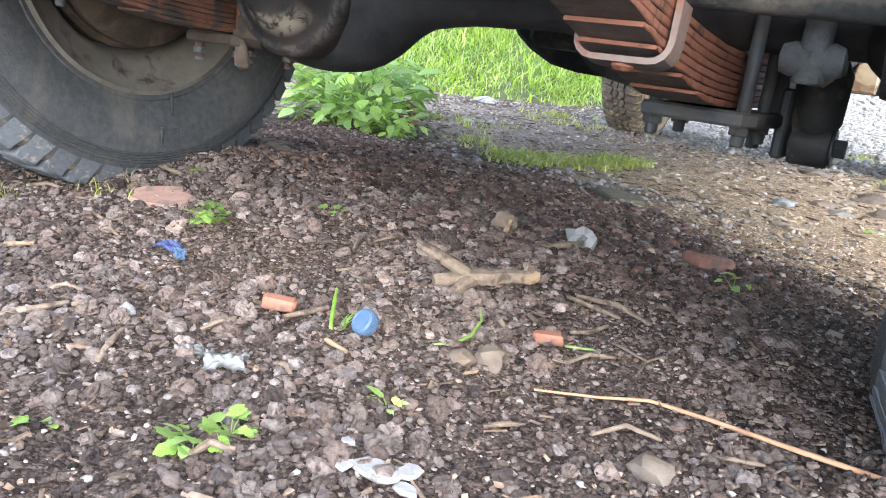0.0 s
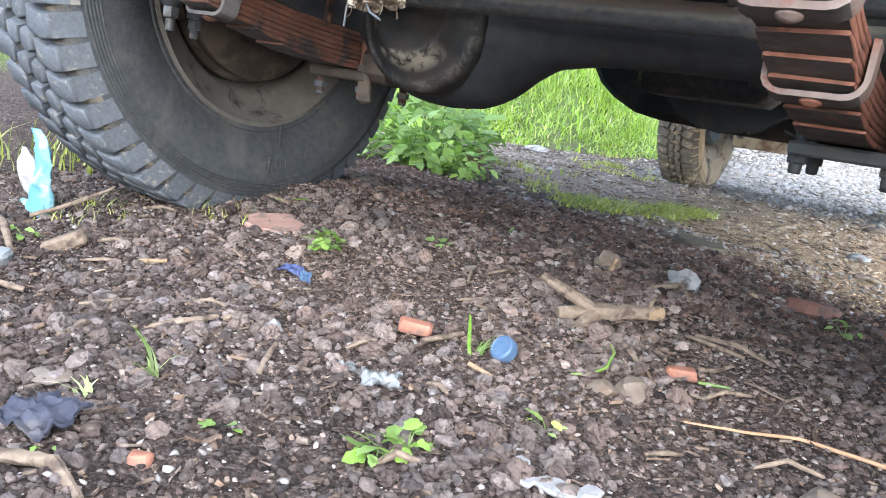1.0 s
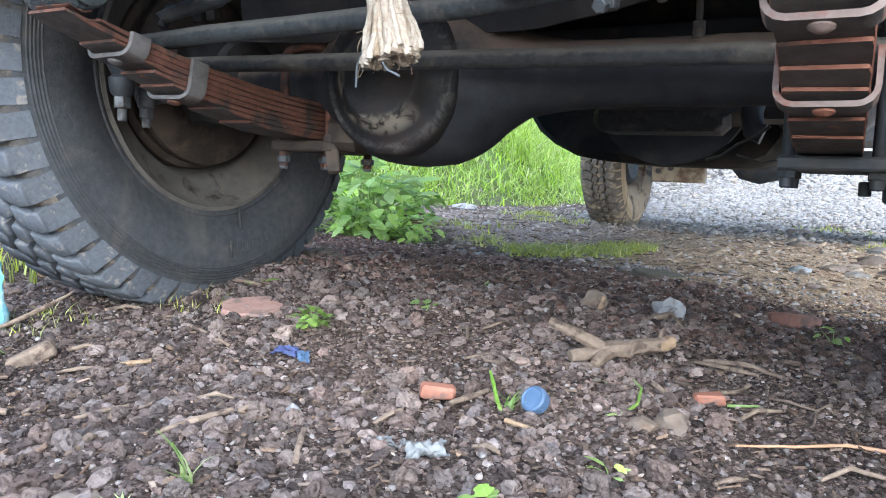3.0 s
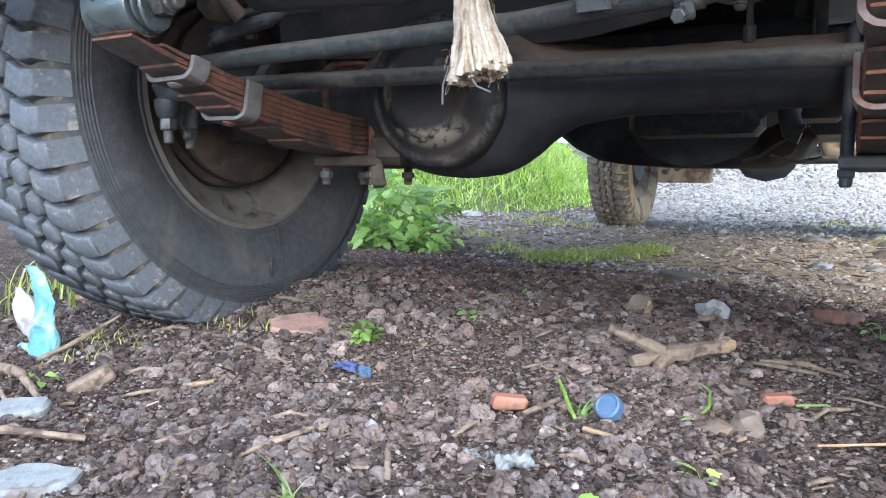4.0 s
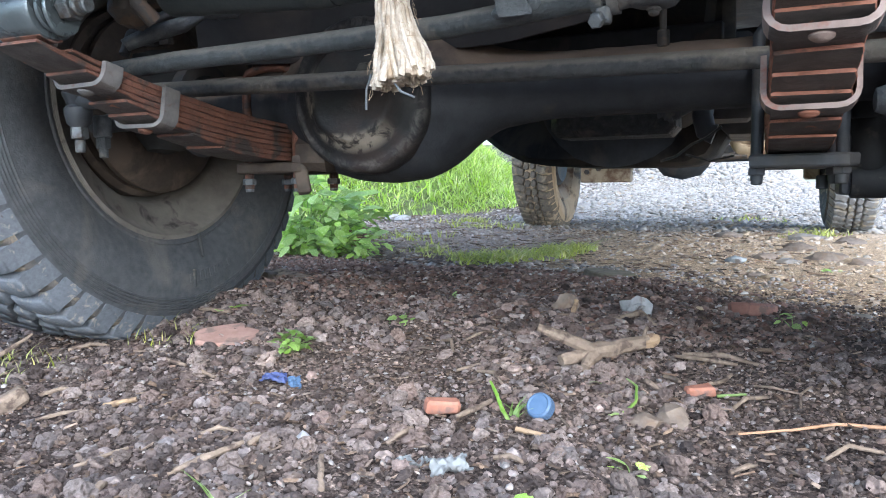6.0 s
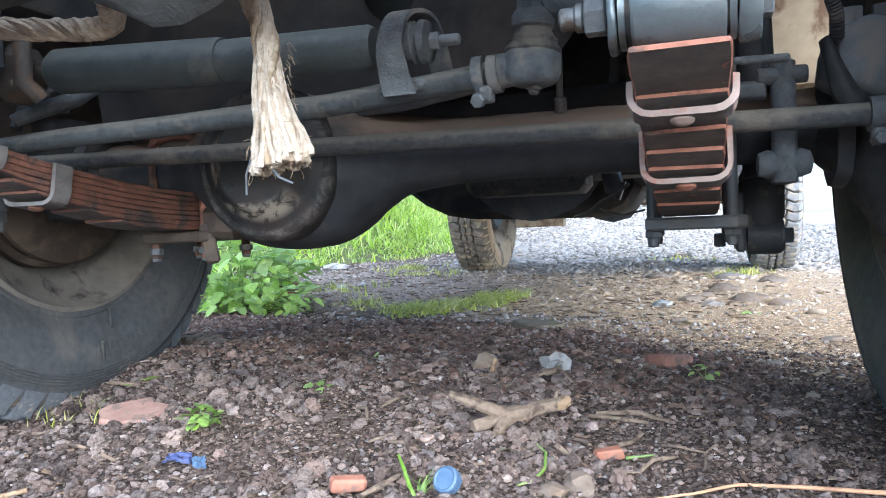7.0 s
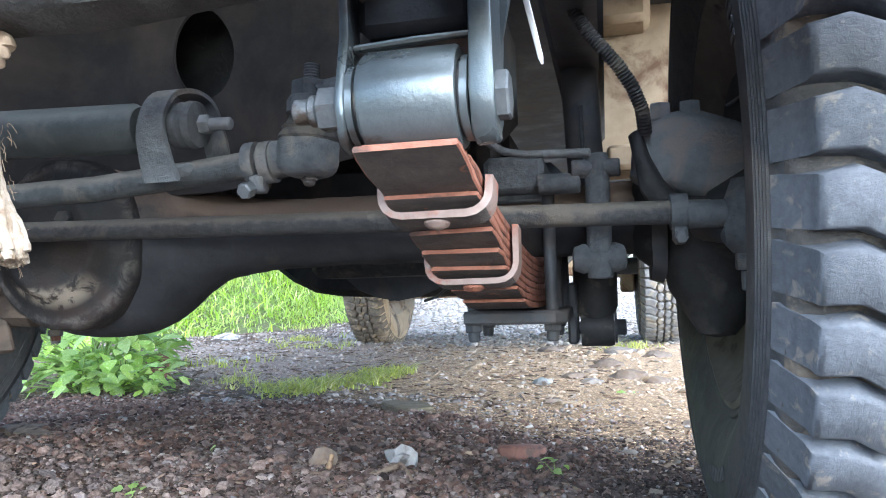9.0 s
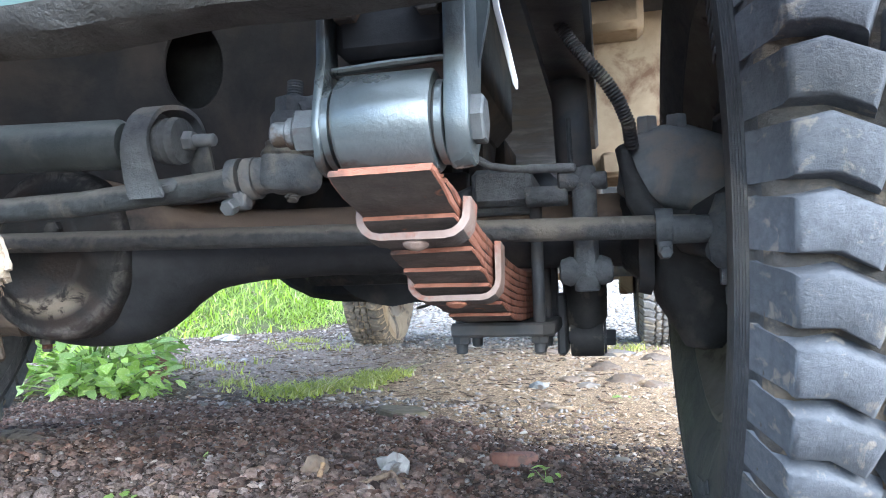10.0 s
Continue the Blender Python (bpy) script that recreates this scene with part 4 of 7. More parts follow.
damper = part("steering_damper", Geo().tube([(-0.245, -0.24, 0.4325), (-0.238, -0.24, 0.4325), (-0.045, -0.24, 0.4215), (-0.038, -0.24, 0.4212)], [0.019, 0.0228, 0.0228, 0.0215], 32), DAMPER, truck, "dull green-grey steering damper")
part("damper_sleeve", Geo().tube([(-0.05, -0.24, 0.4215), (0.112, -0.24, 0.416), (0.118, -0.24, 0.4158)], [0.0202, 0.0202, 0.017], 32).rough(0.0003, 40), DAMPER, damper)
part("damper_mount", Geo().rod((-0.245, -0.24, 0.4325), (-0.275, -0.24, 0.434), 0.012).box((-0.298, -0.235, 0.435), (0.045, 0.05, 0.06), 0.014, (0, 10, 15)).tube([(-0.262, -0.265, 0.46), (-0.262, -0.265, 0.42), (-0.255, -0.25, 0.405)], 0.009, 12).rough(0.002, 40), OLDBOLT, damper)
g = Geo()
band = [Vector((0.125, -0.255, 0.372)), Vector((0.122, -0.262, 0.40)), Vector((0.126, -0.264, 0.425)), Vector((0.133, -0.256, 0.442)), Vector((0.140, -0.238, 0.447)), Vector((0.146, -0.222, 0.44)), Vector((0.15, -0.214, 0.42)), Vector((0.155, -0.214, 0.395)), Vector((0.165, -0.222, 0.376))]
smooth = []
for k in range(len(band) - 1):
    p0, p1, p2, p3 = band[max(k - 1, 0)], band[k], band[k + 1], band[min(k + 2, len(band) - 1)]
    for q in range(4):
        t = q / 4
        smooth.append(0.5 * (2 * p1 + (p2 - p0) * t + (2 * p0 - 5 * p1 + 4 * p2 - p3) * t * t + (3 * p1 - p0 - 3 * p2 + p3) * t**3))
band = [p + Vector((0.005, 0, -0.003)) for p in smooth + [band[-1]]]
vs, fs = [], []
for k, p in enumerate(band):
    wdt = 0.021 if k > 8 else 0.021 + 0.008 * (1 - k / 8)
    for dx, dr in ((0, 0), (wdt, 0), (wdt, 1), (0, 1)):
        c = Vector((p.x, -0.238, 0.41))
        inn = (c - p).normalized() * 0.004 * dr
        vs.append(p + Vector((dx, inn.y, inn.z)))
for k in range(len(band) - 1):
    for q in range(4):
        fs.append((k * 4 + q, k * 4 + (q + 1) % 4, k * 4 + 4 + (q + 1) % 4, k * 4 + 4 + q))
fs += [(0, 1, 2, 3), tuple(len(vs) - 4 + q for q in range(4))]
g._add(vs, fs).box((0.142, -0.234, 0.378), (0.045, 0.028, 0.010), 0.004, (0, -8, 0)).rough(0.001, 50)
part("damper_bracket", g, CAST, drag, "curved welded damper bracket")
part("damper_bush", Geo().lathe([(-0.012, 0.012), (-0.010, 0.0175), (-0.002, 0.0185), (0.002, 0.014), (0.004, 0.019), (0.010, 0.018), (0.012, 0.010)], (0.158, -0.24, 0.4155), (1, 0, -0.03), 28), CAST, damper)
part("damper_nut", Geo().nut((0.169, -0.24, 0.415), (0.178, -0.24, 0.4147), 0.008).rod((0.176, -0.24, 0.4148), (0.196, -0.24, 0.414), 0.005), LIGHTCAST, damper)


# knuckles and brake parts
def knuckle(x, s, mat):
    low = [(-0.125, 0.0), (-0.120, 0.018), (-0.10, 0.032), (-0.07, 0.045), (-0.02, 0.057)] if s > 0 else [(-0.06, 0.0), (-0.055, 0.03), (-0.03, 0.048)]
    g = Geo().lathe(low + [(0.03, 0.060), (0.06, 0.052), (0.075, 0.048), (0.09, 0.046)], (x + s * 0.004, 0.045, 0.345), (0, 0, 1), 40)
    g.rough(0.005, 22, x).rough(0.0022, 70, x)
    base = part("steering_knuckle", g, SOOT if s < 0 else GREASE, truck, "greasy black steering knuckle")
    if s > 0:
        v, t = lump(61, 4, 0.10, 1.0, 0.0, 0.02)
        v = np.sign(v) * np.abs(v) ** 0.55 * np.array((0.074, 0.036, 0.048))
        v[:, 2] = np.where(v[:, 2] > 0, v[:, 2] * np.clip(1.12 - 8.5 * np.maximum(v[:, 0] + 0.01, 0), 0.45, 2), v[:, 2] * np.clip(0.8 + 6 * v[:, 0], 0.35, 1.1))
        part("knuckle_cap", quick_mesh("knuckle_cap", v + np.array((x - 0.002, 0.012, 0.395)), t, mat), mat, base, "dusty grey greasy cap")
        part("grease_lump", Geo().tube([(x - 0.072, -0.016, 0.425), (x - 0.066, -0.022, 0.40), (x - 0.058, -0.024, 0.375), (x - 0.046, -0.026, 0.355), (x - 0.030, -0.026, 0.336)], [0.006, 0.010, 0.012, 0.014, 0.010], 12).tube([(x + 0.075, -0.02, 0.385), (x + 0.03, -0.03, 0.366), (x, -0.032, 0.352), (x - 0.02, -0.03, 0.334)], [0.016, 0.015, 0.012, 0.008], 12).rough(0.004, 60, 1), GREASE, base)
    for dx in (-0.046, -0.018):
        part("cap_bolt", Geo().nut((x + s * dx, -0.004, 0.440), (x + s * dx, -0.006, 0.4575), 0.0105).rough(0.0006, 90), mat, base)
    part("backing_plate", Geo().lathe([(-0.012, 0.03), (-0.012, 0.13), (-0.004, 0.142), (0.006, 0.142), (0.006, 0.03)], (x + s * 0.048, AX_Y, 0.365), (s, 0, 0), 56).rough(0.001, 20), DRUMRUST if s < 0 else SOOT, base)
    part("steering_arm", Geo().tube([(x, -0.02, 0.335), (x + s * 0.01, -0.055, 0.325), (x + s * 0.012, -0.085, 0.318)], [0.028, 0.02, 0.019], 16, squash=(1, 1, 0.7)).rough(0.0015, 40), BLACK, base)
    part("knuckle_ball", Geo().lathe([(0.062 * math.sin(radians(t)), 0.062 * math.cos(radians(t))) for t in range(-88, 89, 11)], (x - s * 0.027, AX_Y, 0.35), (1, 0, 0), 32).rough(0.003, 40, 2), SOOT if s < 0 else GREASE, base)
    part("grease_seal", Geo().ring([(-0.008, 0.05), (-0.008, 0.07), (0.006, 0.074), (0.008, 0.05)], (x - s * 0.05, AX_Y, AX_Z), (s, 0, 0), 36).rough(0.002, 30, 2), BLACK, base)
    return base


knuckle(0.582, 1, LIGHTCAST)
kn = knuckle(-0.515, -1, SOOT)
part("drag_arm", Geo().tube([(-0.335, -0.215, 0.392), (-0.315, -0.20, 0.404), (-0.29, -0.17, 0.420), (-0.275, -0.15, 0.436), (-0.25, -0.12, 0.442)], [0.009, 0.011, 0.011, 0.009, 0.012], 14, squash=(1, 1, 0.8)).box((-0.253, -0.12, 0.444), (0.055, 0.02, 0.012), 0.004, (0, -14, 20)).rough(0.0014, 50), CAST, kn, "pale grey cast lever")
part("brake_hose", Geo().tube([(-0.372, -0.18, 0.39), (-0.37, -0.17, 0.415), (-0.355, -0.15, 0.435), (-0.325, -0.13, 0.448), (-0.28, -0.11, 0.455)], 0.0065, 12), HOSE, kn)

# shock absorber beside the right spring
shock = part("shock_absorber", Geo().lathe([(0.0, 0.014), (0.006, 0.020), (0.02, 0.0265), (0.07, 0.0275), (0.085, 0.020), (0.1, 0.016)], (0.463, 0.185, 0.232), (0, -0.05, 1), 28), HOSE, truck, "black rubber booted shock absorber")
part("lower_eye", Geo().lathe([(-0.020, 0.012), (-0.020, 0.0225), (-0.016, 0.0235), (0.016, 0.0235), (0.020, 0.0225), (0.020, 0.012)], (0.464, 0.185, 0.226), (1, 0, 0), 32), HOSE, shock)
part("eye_bolt", Geo().rod((0.435, 0.185, 0.226), (0.49, 0.185, 0.226), 0.008).nut((0.486, 0.185, 0.226), (0.499, 0.185, 0.226), 0.011).lathe([(0, 0.01), (0, 0.02), (0.003, 0.02), (0.003, 0.01)], (0.4845, 0.185, 0.226), (1, 0, 0), 28), BLACK, shock)
part("strut", Geo().rod((0.472, 0.0, 0.285), (0.472, 0.0, 0.412), 0.0125, 20).rough(0.0014, 45), CAST, shock, "grey casting above the shock absorber")
part("strut_bush", Geo().lathe([(-0.027, 0.006), (-0.025, 0.012), (-0.016, 0.0155), (-0.008, 0.0135), (0.0, 0.0165), (0.008, 0.0135), (0.016, 0.0155), (0.025, 0.012), (0.027, 0.006)], (0.471, 0.002, 0.306), (1, 0, 0), 24).rough(0.0014, 45), CAST, shock)
part("strut_bolt", Geo().rod((0.447, -0.002, 0.397), (0.495, -0.002, 0.397), 0.0095).rough(0.001, 45), CAST, shock)
part("strut_foot", Geo().box((0.472, 0.03, 0.30), (0.03, 0.06, 0.03), 0.008).rough(0.0014, 45), CAST, shock)
part("stub_pin", Geo().rod((0.412, 0.0, 0.384), (0.455, 0.0, 0.384), 0.0105).rough(0.001, 45), CAST, shock)
part("upper_body", Geo().rod((0.462, 0.16, 0.30), (0.45, 0.14, 0.66), 0.022, 28), BLACK, shock)
part("shock_bracket", Geo().box((0.435, 0.18, 0.245), (0.012, 0.06, 0.075), 0.003).box((0.424, 0.16, 0.29), (0.016, 0.014, 0.10), 0.003, (14, 0, 0)).rod((0.41, 0.15, 0.232), (0.41, 0.15, 0.215), 0.007), BLACK, shock)

# pipes and hoses
pts = [(0.450, -0.06, 0.58), (0.457, -0.06, 0.540), (0.468, -0.06, 0.521), (0.482, -0.06, 0.502), (0.497, -0.055, 0.484), (0.509, -0.05, 0.464), (0.517, -0.04, 0.445), (0.520, -0.02, 0.425)]
dense, radii = [], []
for i in range(len(pts) - 1):
    for k in range(14):
        dense.append(Vector(pts[i]).lerp(Vector(pts[i + 1]), k / 14))
        radii.append(0.0072 if k % 2 else 0.0058)
part("brake_hose", Geo().tube(dense, radii, 14), HOSE, truck, "black corrugated brake hose")
part("sensor_cable", Geo().tube([(0.36, -0.12, 0.425), (0.377, -0.1, 0.411), (0.392, -0.1, 0.402), (0.41, -0.1, 0.3985), (0.44, -0.1, 0.397)], 0.0036, 10).rod((0.425, -0.1, 0.3975), (0.468, -0.1, 0.396), 0.0042), CAST, truck)
part("brake_pipe", Geo().tube([(0.457, 0.03, 0.47), (0.458, 0.03, 0.42), (0.459, 0.032, 0.385)], 0.0028, 8), ROD, truck)
part("brake_pipe", Geo().tube([(0.60, 0.0, 0.45), (0.615, -0.01, 0.458), (0.64, 0.0, 0.445)], 0.003, 8), ROD, truck)
g = Geo().tube([(0.26, 0.38, 0.36), (0.255, 0.37, 0.33), (0.262, 0.36, 0.305), (0.275, 0.36, 0.30)], 0.016, 16).rough(0.002, 40)
part("drain_hose", g, BLACK, truck)
part("loose_wire", Geo().tube([(0.19, 0.40, 0.262), (0.215, 0.38, 0.268), (0.24, 0.36, 0.285), (0.265, 0.345, 0.295), (0.285, 0.34, 0.31)], 0.0025, 8), ROD, truck)
part("loose_wire", Geo().tube([(0.22, 0.5, 0.275), (0.26, 0.48, 0.262), (0.30, 0.48, 0.27)], 0.002, 8), ROD, truck)

# engine, gearbox, frame and body panels, with unseen shading slabs above
g = Geo().plate([(-0.12, 0.46), (-0.07, 0.375), (0.0, 0.340), (0.10, 0.334), (0.20, 0.336), (0.265, 0.37), (0.285, 0.62), (-0.13, 0.62)], (0, 0.565, 0), (1, 0, 0), (0, 0, 1), 0.34, 0.022)
g.rough(0.0025, 15)
sump = part("engine_sump", g, SOOT, truck, "black engine sump and bell housing")
part("bell_housing", Geo().plate([(-0.33, 0.44), (-0.30, 0.370), (-0.277, 0.339), (-0.24, 0.309), (-0.183, 0.2815), (-0.12, 0.271), (-0.04, 0.2660), (0.06, 0.2640), (0.15, 0.2630), (0.21, 0.2665), (0.25, 0.284), (0.275, 0.325), (0.28, 0.62), (-0.33, 0.62)], (0, 0.97, 0), (1, 0, 0), (0, 0, 1), 0.26, 0.02).rough(0.002, 15), SOOT, sump)
part("oil_pan", Geo().box((0.118, 0.395, 0.3245), (0.200, 0.12, 0.044), 0.013).rough(0.0015, 25), ROD, sump)
part("pan_elbow", Geo().tube([(0.190, 0.345, 0.330), (0.215, 0.348, 0.334), (0.232, 0.36, 0.345), (0.236, 0.38, 0.37)], 0.012, 14).ring([(-0.006, 0.012), (-0.006, 0.0155), (0.006, 0.0155), (0.006, 0.012)], (0.206, 0.347, 0.332), (1, 0, 0.2), 20).rough(0.001, 60), CAST, sump)
part("pan_flange", Geo().box((0.075, 0.38, 0.45), (0.42, 0.012, 0.05), 0.004), BLACK, sump)
part("engine_block", Geo().box((0.07, 0.42, 0.68), (0.50, 0.60, 0.22), 0.03).rough(0.006, 10), SOOT, truck, "dark engine block")
part("drain_elbow", Geo().box((0.285, 0.5, 0.40), (0.13, 0.16, 0.14), 0.03).rough(0.004, 20), BLACK, sump)
part("engine_mount", Geo().box((-0.13, 0.46, 0.50), (0.86, 0.10, 0.20), 0.02).rough(0.005, 14), SOOT, truck)
part("gearbox", Geo().tube([(0.06, 0.7, 0.42), (0.05, 1.1, 0.44), (0.03, 1.6, 0.46)], [0.16, 0.13, 0.11], 24).rough(0.006, 12), BLACK, truck)
part("rear_cross_member", Geo().box((0.33, 2.2, 0.53), (0.50, 0.10, 0.30), 0.02).rough(0.006, 12), BLACK, truck, "black rear cross member")
part("spring_shackle", Geo().plate([(-0.03, -0.048), (0.045, -0.048), (0.05, 0.02), (0.03, 0.045), (0.0, 0.05), (-0.018, 0.04), (-0.028, 0.01)], (0.352, 1.94, 0.362), (1, 0, 0), (0, 0, 1), 0.06, 0.008).tube([(0.30, 1.95, 0.385), (0.27, 1.96, 0.36), (0.285, 1.95, 0.335), (0.33, 1.94, 0.33)], [0.03, 0.034, 0.03, 0.02], 14).rough(0.004, 30), CREAM, truck, "rusty beige rear spring shackle")
part("shackle_arm", Geo().box((0.31, 2.0, 0.44), (0.16, 0.12, 0.12), 0.03).rod((0.20, 1.94, 0.315), (0.30, 1.94, 0.32), 0.014).rough(0.004, 25), OLDBOLT, truck)
part("transfer_case", Geo().box((0.33, 0.85, 0.42), (0.20, 0.40, 0.20), 0.05).rough(0.005, 14), BLACK, truck, "black transfer case under the floor")
part("prop_shaft", Geo().rod((0.0, 1.55, 0.45), (-0.02, 2.95, 0.40), 0.035, 20), BLACK, truck)
for x, w in ((-0.40, 0.06), (0.455, 0.06)):
    part("frame_rail", Geo().box((x, 1.62, 0.60), (w, 3.9, 0.12), 0.006).rough(0.001, 10), BLACK, truck)
g = Geo()
n = 40
hole = Vector((0.038, 0.558))
outer = [(-0.42, 0.40), (0.05, 0.40), (0.22, 0.43), (0.30, 0.52), (0.33, 0.70), (-0.05, 0.70), (-0.42, 0.70)]
oring = []
for k in range(n):
    a = 2 * math.pi * k / n
    d = Vector((math.cos(a), math.sin(a)))
    best = 9.0
    for i in range(len(outer)):
        p, q = Vector(outer[i]), Vector(outer[(i + 1) % len(outer)])
        e = q - p
        den = d.x * e.y - d.y * e.x
        if abs(den) > 1e-9:
            t = ((p.x - hole.x) * e.y - (p.y - hole.y) * e.x) / den
            u = ((p.x - hole.x) * d.y - (p.y - hole.y) * d.x) / den
            if t > 0 and -1e-6 <= u <= 1 + 1e-6:
                best = min(best, t)
    oring.append((hole + d * best, hole + Vector((d.x * 0.038, d.y * 0.050))))
vs, fs = [], []
for y in (0.0, 0.005):
    for o, i_ in oring:
        vs += [Vector((o.x, y + 0.12 * (0.5 - o.y), o.y)), Vector((i_.x, y + 0.12 * (0.5 - i_.y), i_.y))]
for k in range(n):
    k2 = (k + 1) % n
    a, b_, c, d = 2 * k, 2 * k + 1, 2 * k2 + 1, 2 * k2
    fs += [(a, b_, c, d), tuple(v + 2 * n for v in (a, d, c, b_)), (b_, b_ + 2 * n, c + 2 * n, c), (a, d, d + 2 * n, a + 2 * n)]
g._add(vs, fs).rough(0.004, 12)
part("cross_member", g, BROWNBLACK, truck, "dark front cross member with a round hole")
part("hole_plate", Geo().box((0.02, 0.070, 0.57), (0.34, 0.012, 0.26), 0.004).rough(0.002, 20), SOOT, truck)
# unseen floor, added so that the ground below falls in shade
part("floor_pan", Geo().box((0.03, 1.7, 0.80), (1.50, 3.9, 0.03), 0.01).rough(0.003, 8), BLACK, truck)
part("body_panel", Geo().box((0.64, 0.63, 0.68), (0.36, 0.03, 0.42), 0.012).box((0.52, 0.585, 0.83), (0.105, 0.09, 0.19), 0.012).box((0.514, 0.60, 0.505), (0.05, 0.05, 0.042), 0.006).rough(0.004, 9), CREAM, truck, "rusty beige wheel arch panel")
part("body_panel", Geo().box((-0.60, 0.63, 0.70), (0.36, 0.03, 0.37), 0.012).rough(0.004, 9), BLACK, truck)
for s, x in ((1, 0.69), (-1, -0.63)):
    part("inner_wing", Geo().box((x - s * 0.02, 0.07, 0.90), (0.30, 1.1, 0.02), 0.008), BLACK, truck)
# unseen block, kept low, shades the underbody in place of cab and bonnet
part("cab_body", Geo().box((0.03, 2.0, 0.97), (1.56, 3.4, 0.28), 0.05).box((0.03, -0.08, 1.0), (1.3, 0.80, 0.24), 0.05), CREAM, truck, "unseen beige block shading the underbody in place of body and bonnet")
# unseen panel added to block light above the bumper
part("radiator_panel", Geo().box((0.03, -0.40, 0.80), (1.0, 0.05, 0.34), 0.01), BLACK, truck)
g = Geo()
vs, fs, n = [], [], 60
for k in range(n + 1):
    x = -0.75 + 1.56 * k / n
    dent = 0.028 * math.exp(-(((x - 0.045) / 0.055) ** 2)) + 0.009 * math.exp(-(((x - 0.19) / 0.10) ** 2)) + 0.006 * noise.noise(Vector((x * 9, 0, 0)))
    yb, zb = -0.42 + 0.004 * noise.noise(Vector((x * 14, 3, 0))), 0.43
    for y, z in ((-0.462, 0.60), (-0.466, zb + 0.022), (-0.462, zb + 0.008), (-0.452, zb - dent * 0.4), (yb - 0.004, zb - dent), (yb, zb + 0.003 - dent), (yb - 0.002, zb + 0.007 - dent), (-0.452, zb + 0.012), (-0.456, 0.60)):
        vs.append(Vector((x, y, z)))
for k in range(n):
    for q in range(8):
        fs.append((k * 9 + q, k * 9 + q + 1, k * 9 + 10 + q, k * 9 + 9 + q))
    fs.append((k * 9 + 8, k * 9, k * 9 + 9, k * 9 + 17))
g._add(vs, fs)
g.s = [1 if (i % 9) in (0, 1) else 0 for i in range(len(fs))]
g.rough(0.0018, 30)
part("front_bumper", g, [BUMPER, TEAL], truck, "dented weathered grey bumper with teal face")

# ---- wheels ----
N_LUG = 53


def tread_block(outline, flare):
    """A rubber lug standing on the tread; outline in metres along the axle and round the tyre."""
    g, k = Geo(), len(outline)
    vs, cu, cv = [], sum(p[0] for p in outline) / len(outline), sum(p[1] for p in outline) / len(outline)
    for r, grow in ((0.364, 1.2), (0.3745, 1.08), (0.3815, 1.03), (0.3850, 0.965), (0.3864, 0.84)):
        for i, (u, v) in enumerate(outline):
            uu, vv = cu + (u - cu) * grow, cv + (v - cv) * grow
            rr = r - 0.0022 * (abs(uu) / 0.088) ** 2 * 2
            if flare and abs(u) > 0.078 and r < 0.37:
                uu, rr = math.copysign(0.1035, u), 0.342
            ph = vv / 0.386
            vs.append(Vector((uu, -rr * math.cos(ph), rr * math.sin(ph))))
    fs = [tuple(4 * k + i for i in range(k))]
    for j in range(4):
        for i in range(k):
            i2 = (i + 1) % k
            fs.append((j * k + i, j * k + i2, (j + 1) * k + i2, (j + 1) * k + i))
    return g._add(vs, fs)


SHOULDER = [(-0.0845, 0.0160), (-0.062, 0.0195), (-0.030, 0.0035), (-0.040, -0.0275), (-0.062, -0.0170), (-0.0845, -0.0155)]
CENTRE = [(-0.026, 0.013), (-0.014, 0.017), (-0.002, 0.008), (-0.007, -0.015), (-0.018, -0.019), (-0.030, -0.010)]
FLIP = [[(-u, -v) for u, v in shape] for shape in (SHOULDER, CENTRE)]
LUGS = [tread_block(shape, far).rough(0.0018, 70, k).mesh("tread_block", 55) for k, (shape, far) in enumerate(((SHOULDER, True), (CENTRE, False), (FLIP[0], True), (FLIP[1], False)))]
for me in LUGS:
    me.materials.append(TREAD)

side = [(-0.070, 0.205), (-0.080, 0.214), (-0.088, 0.224), (-0.089, 0.228), (-0.087, 0.230), (-0.098, 0.250), (-0.1065, 0.275), (-0.1085, 0.295), (-0.1075, 0.312)]
for k in range(5):
    r = 0.314 + 0.0045 * k
    a = -0.1072 + 0.0011 * k
    side += [(a, r), (a - 0.0016, r + 0.001), (a - 0.0016, r + 0.0028), (a + 0.0004, r + 0.0036)]
side += [(-0.1005, 0.340), (-0.097, 0.352), (-0.091, 0.362)]
TYRE = side + [(-0.08, 0.3675), (-0.04, 0.3695), (0.0, 0.370), (0.04, 0.3695), (0.08, 0.3675)] + [(-a, r) for a, r in side[::-1]]
RIMPROF = [(0.085, 0.219), (0.075, 0.222), (0.07, 0.205), (0.0, 0.19), (-0.065, 0.205), (-0.076, 0.222), (-0.087, 0.2205), (-0.088, 0.214), (-0.078, 0.207), (-0.066, 0.196), (-0.052, 0.170), (-0.040, 0.161), (-0.012, 0.158), (0.0, 0.15), (0.01, 0.10), (0.02, 0.06), (0.05, 0.055), (0.05, 0.0)]


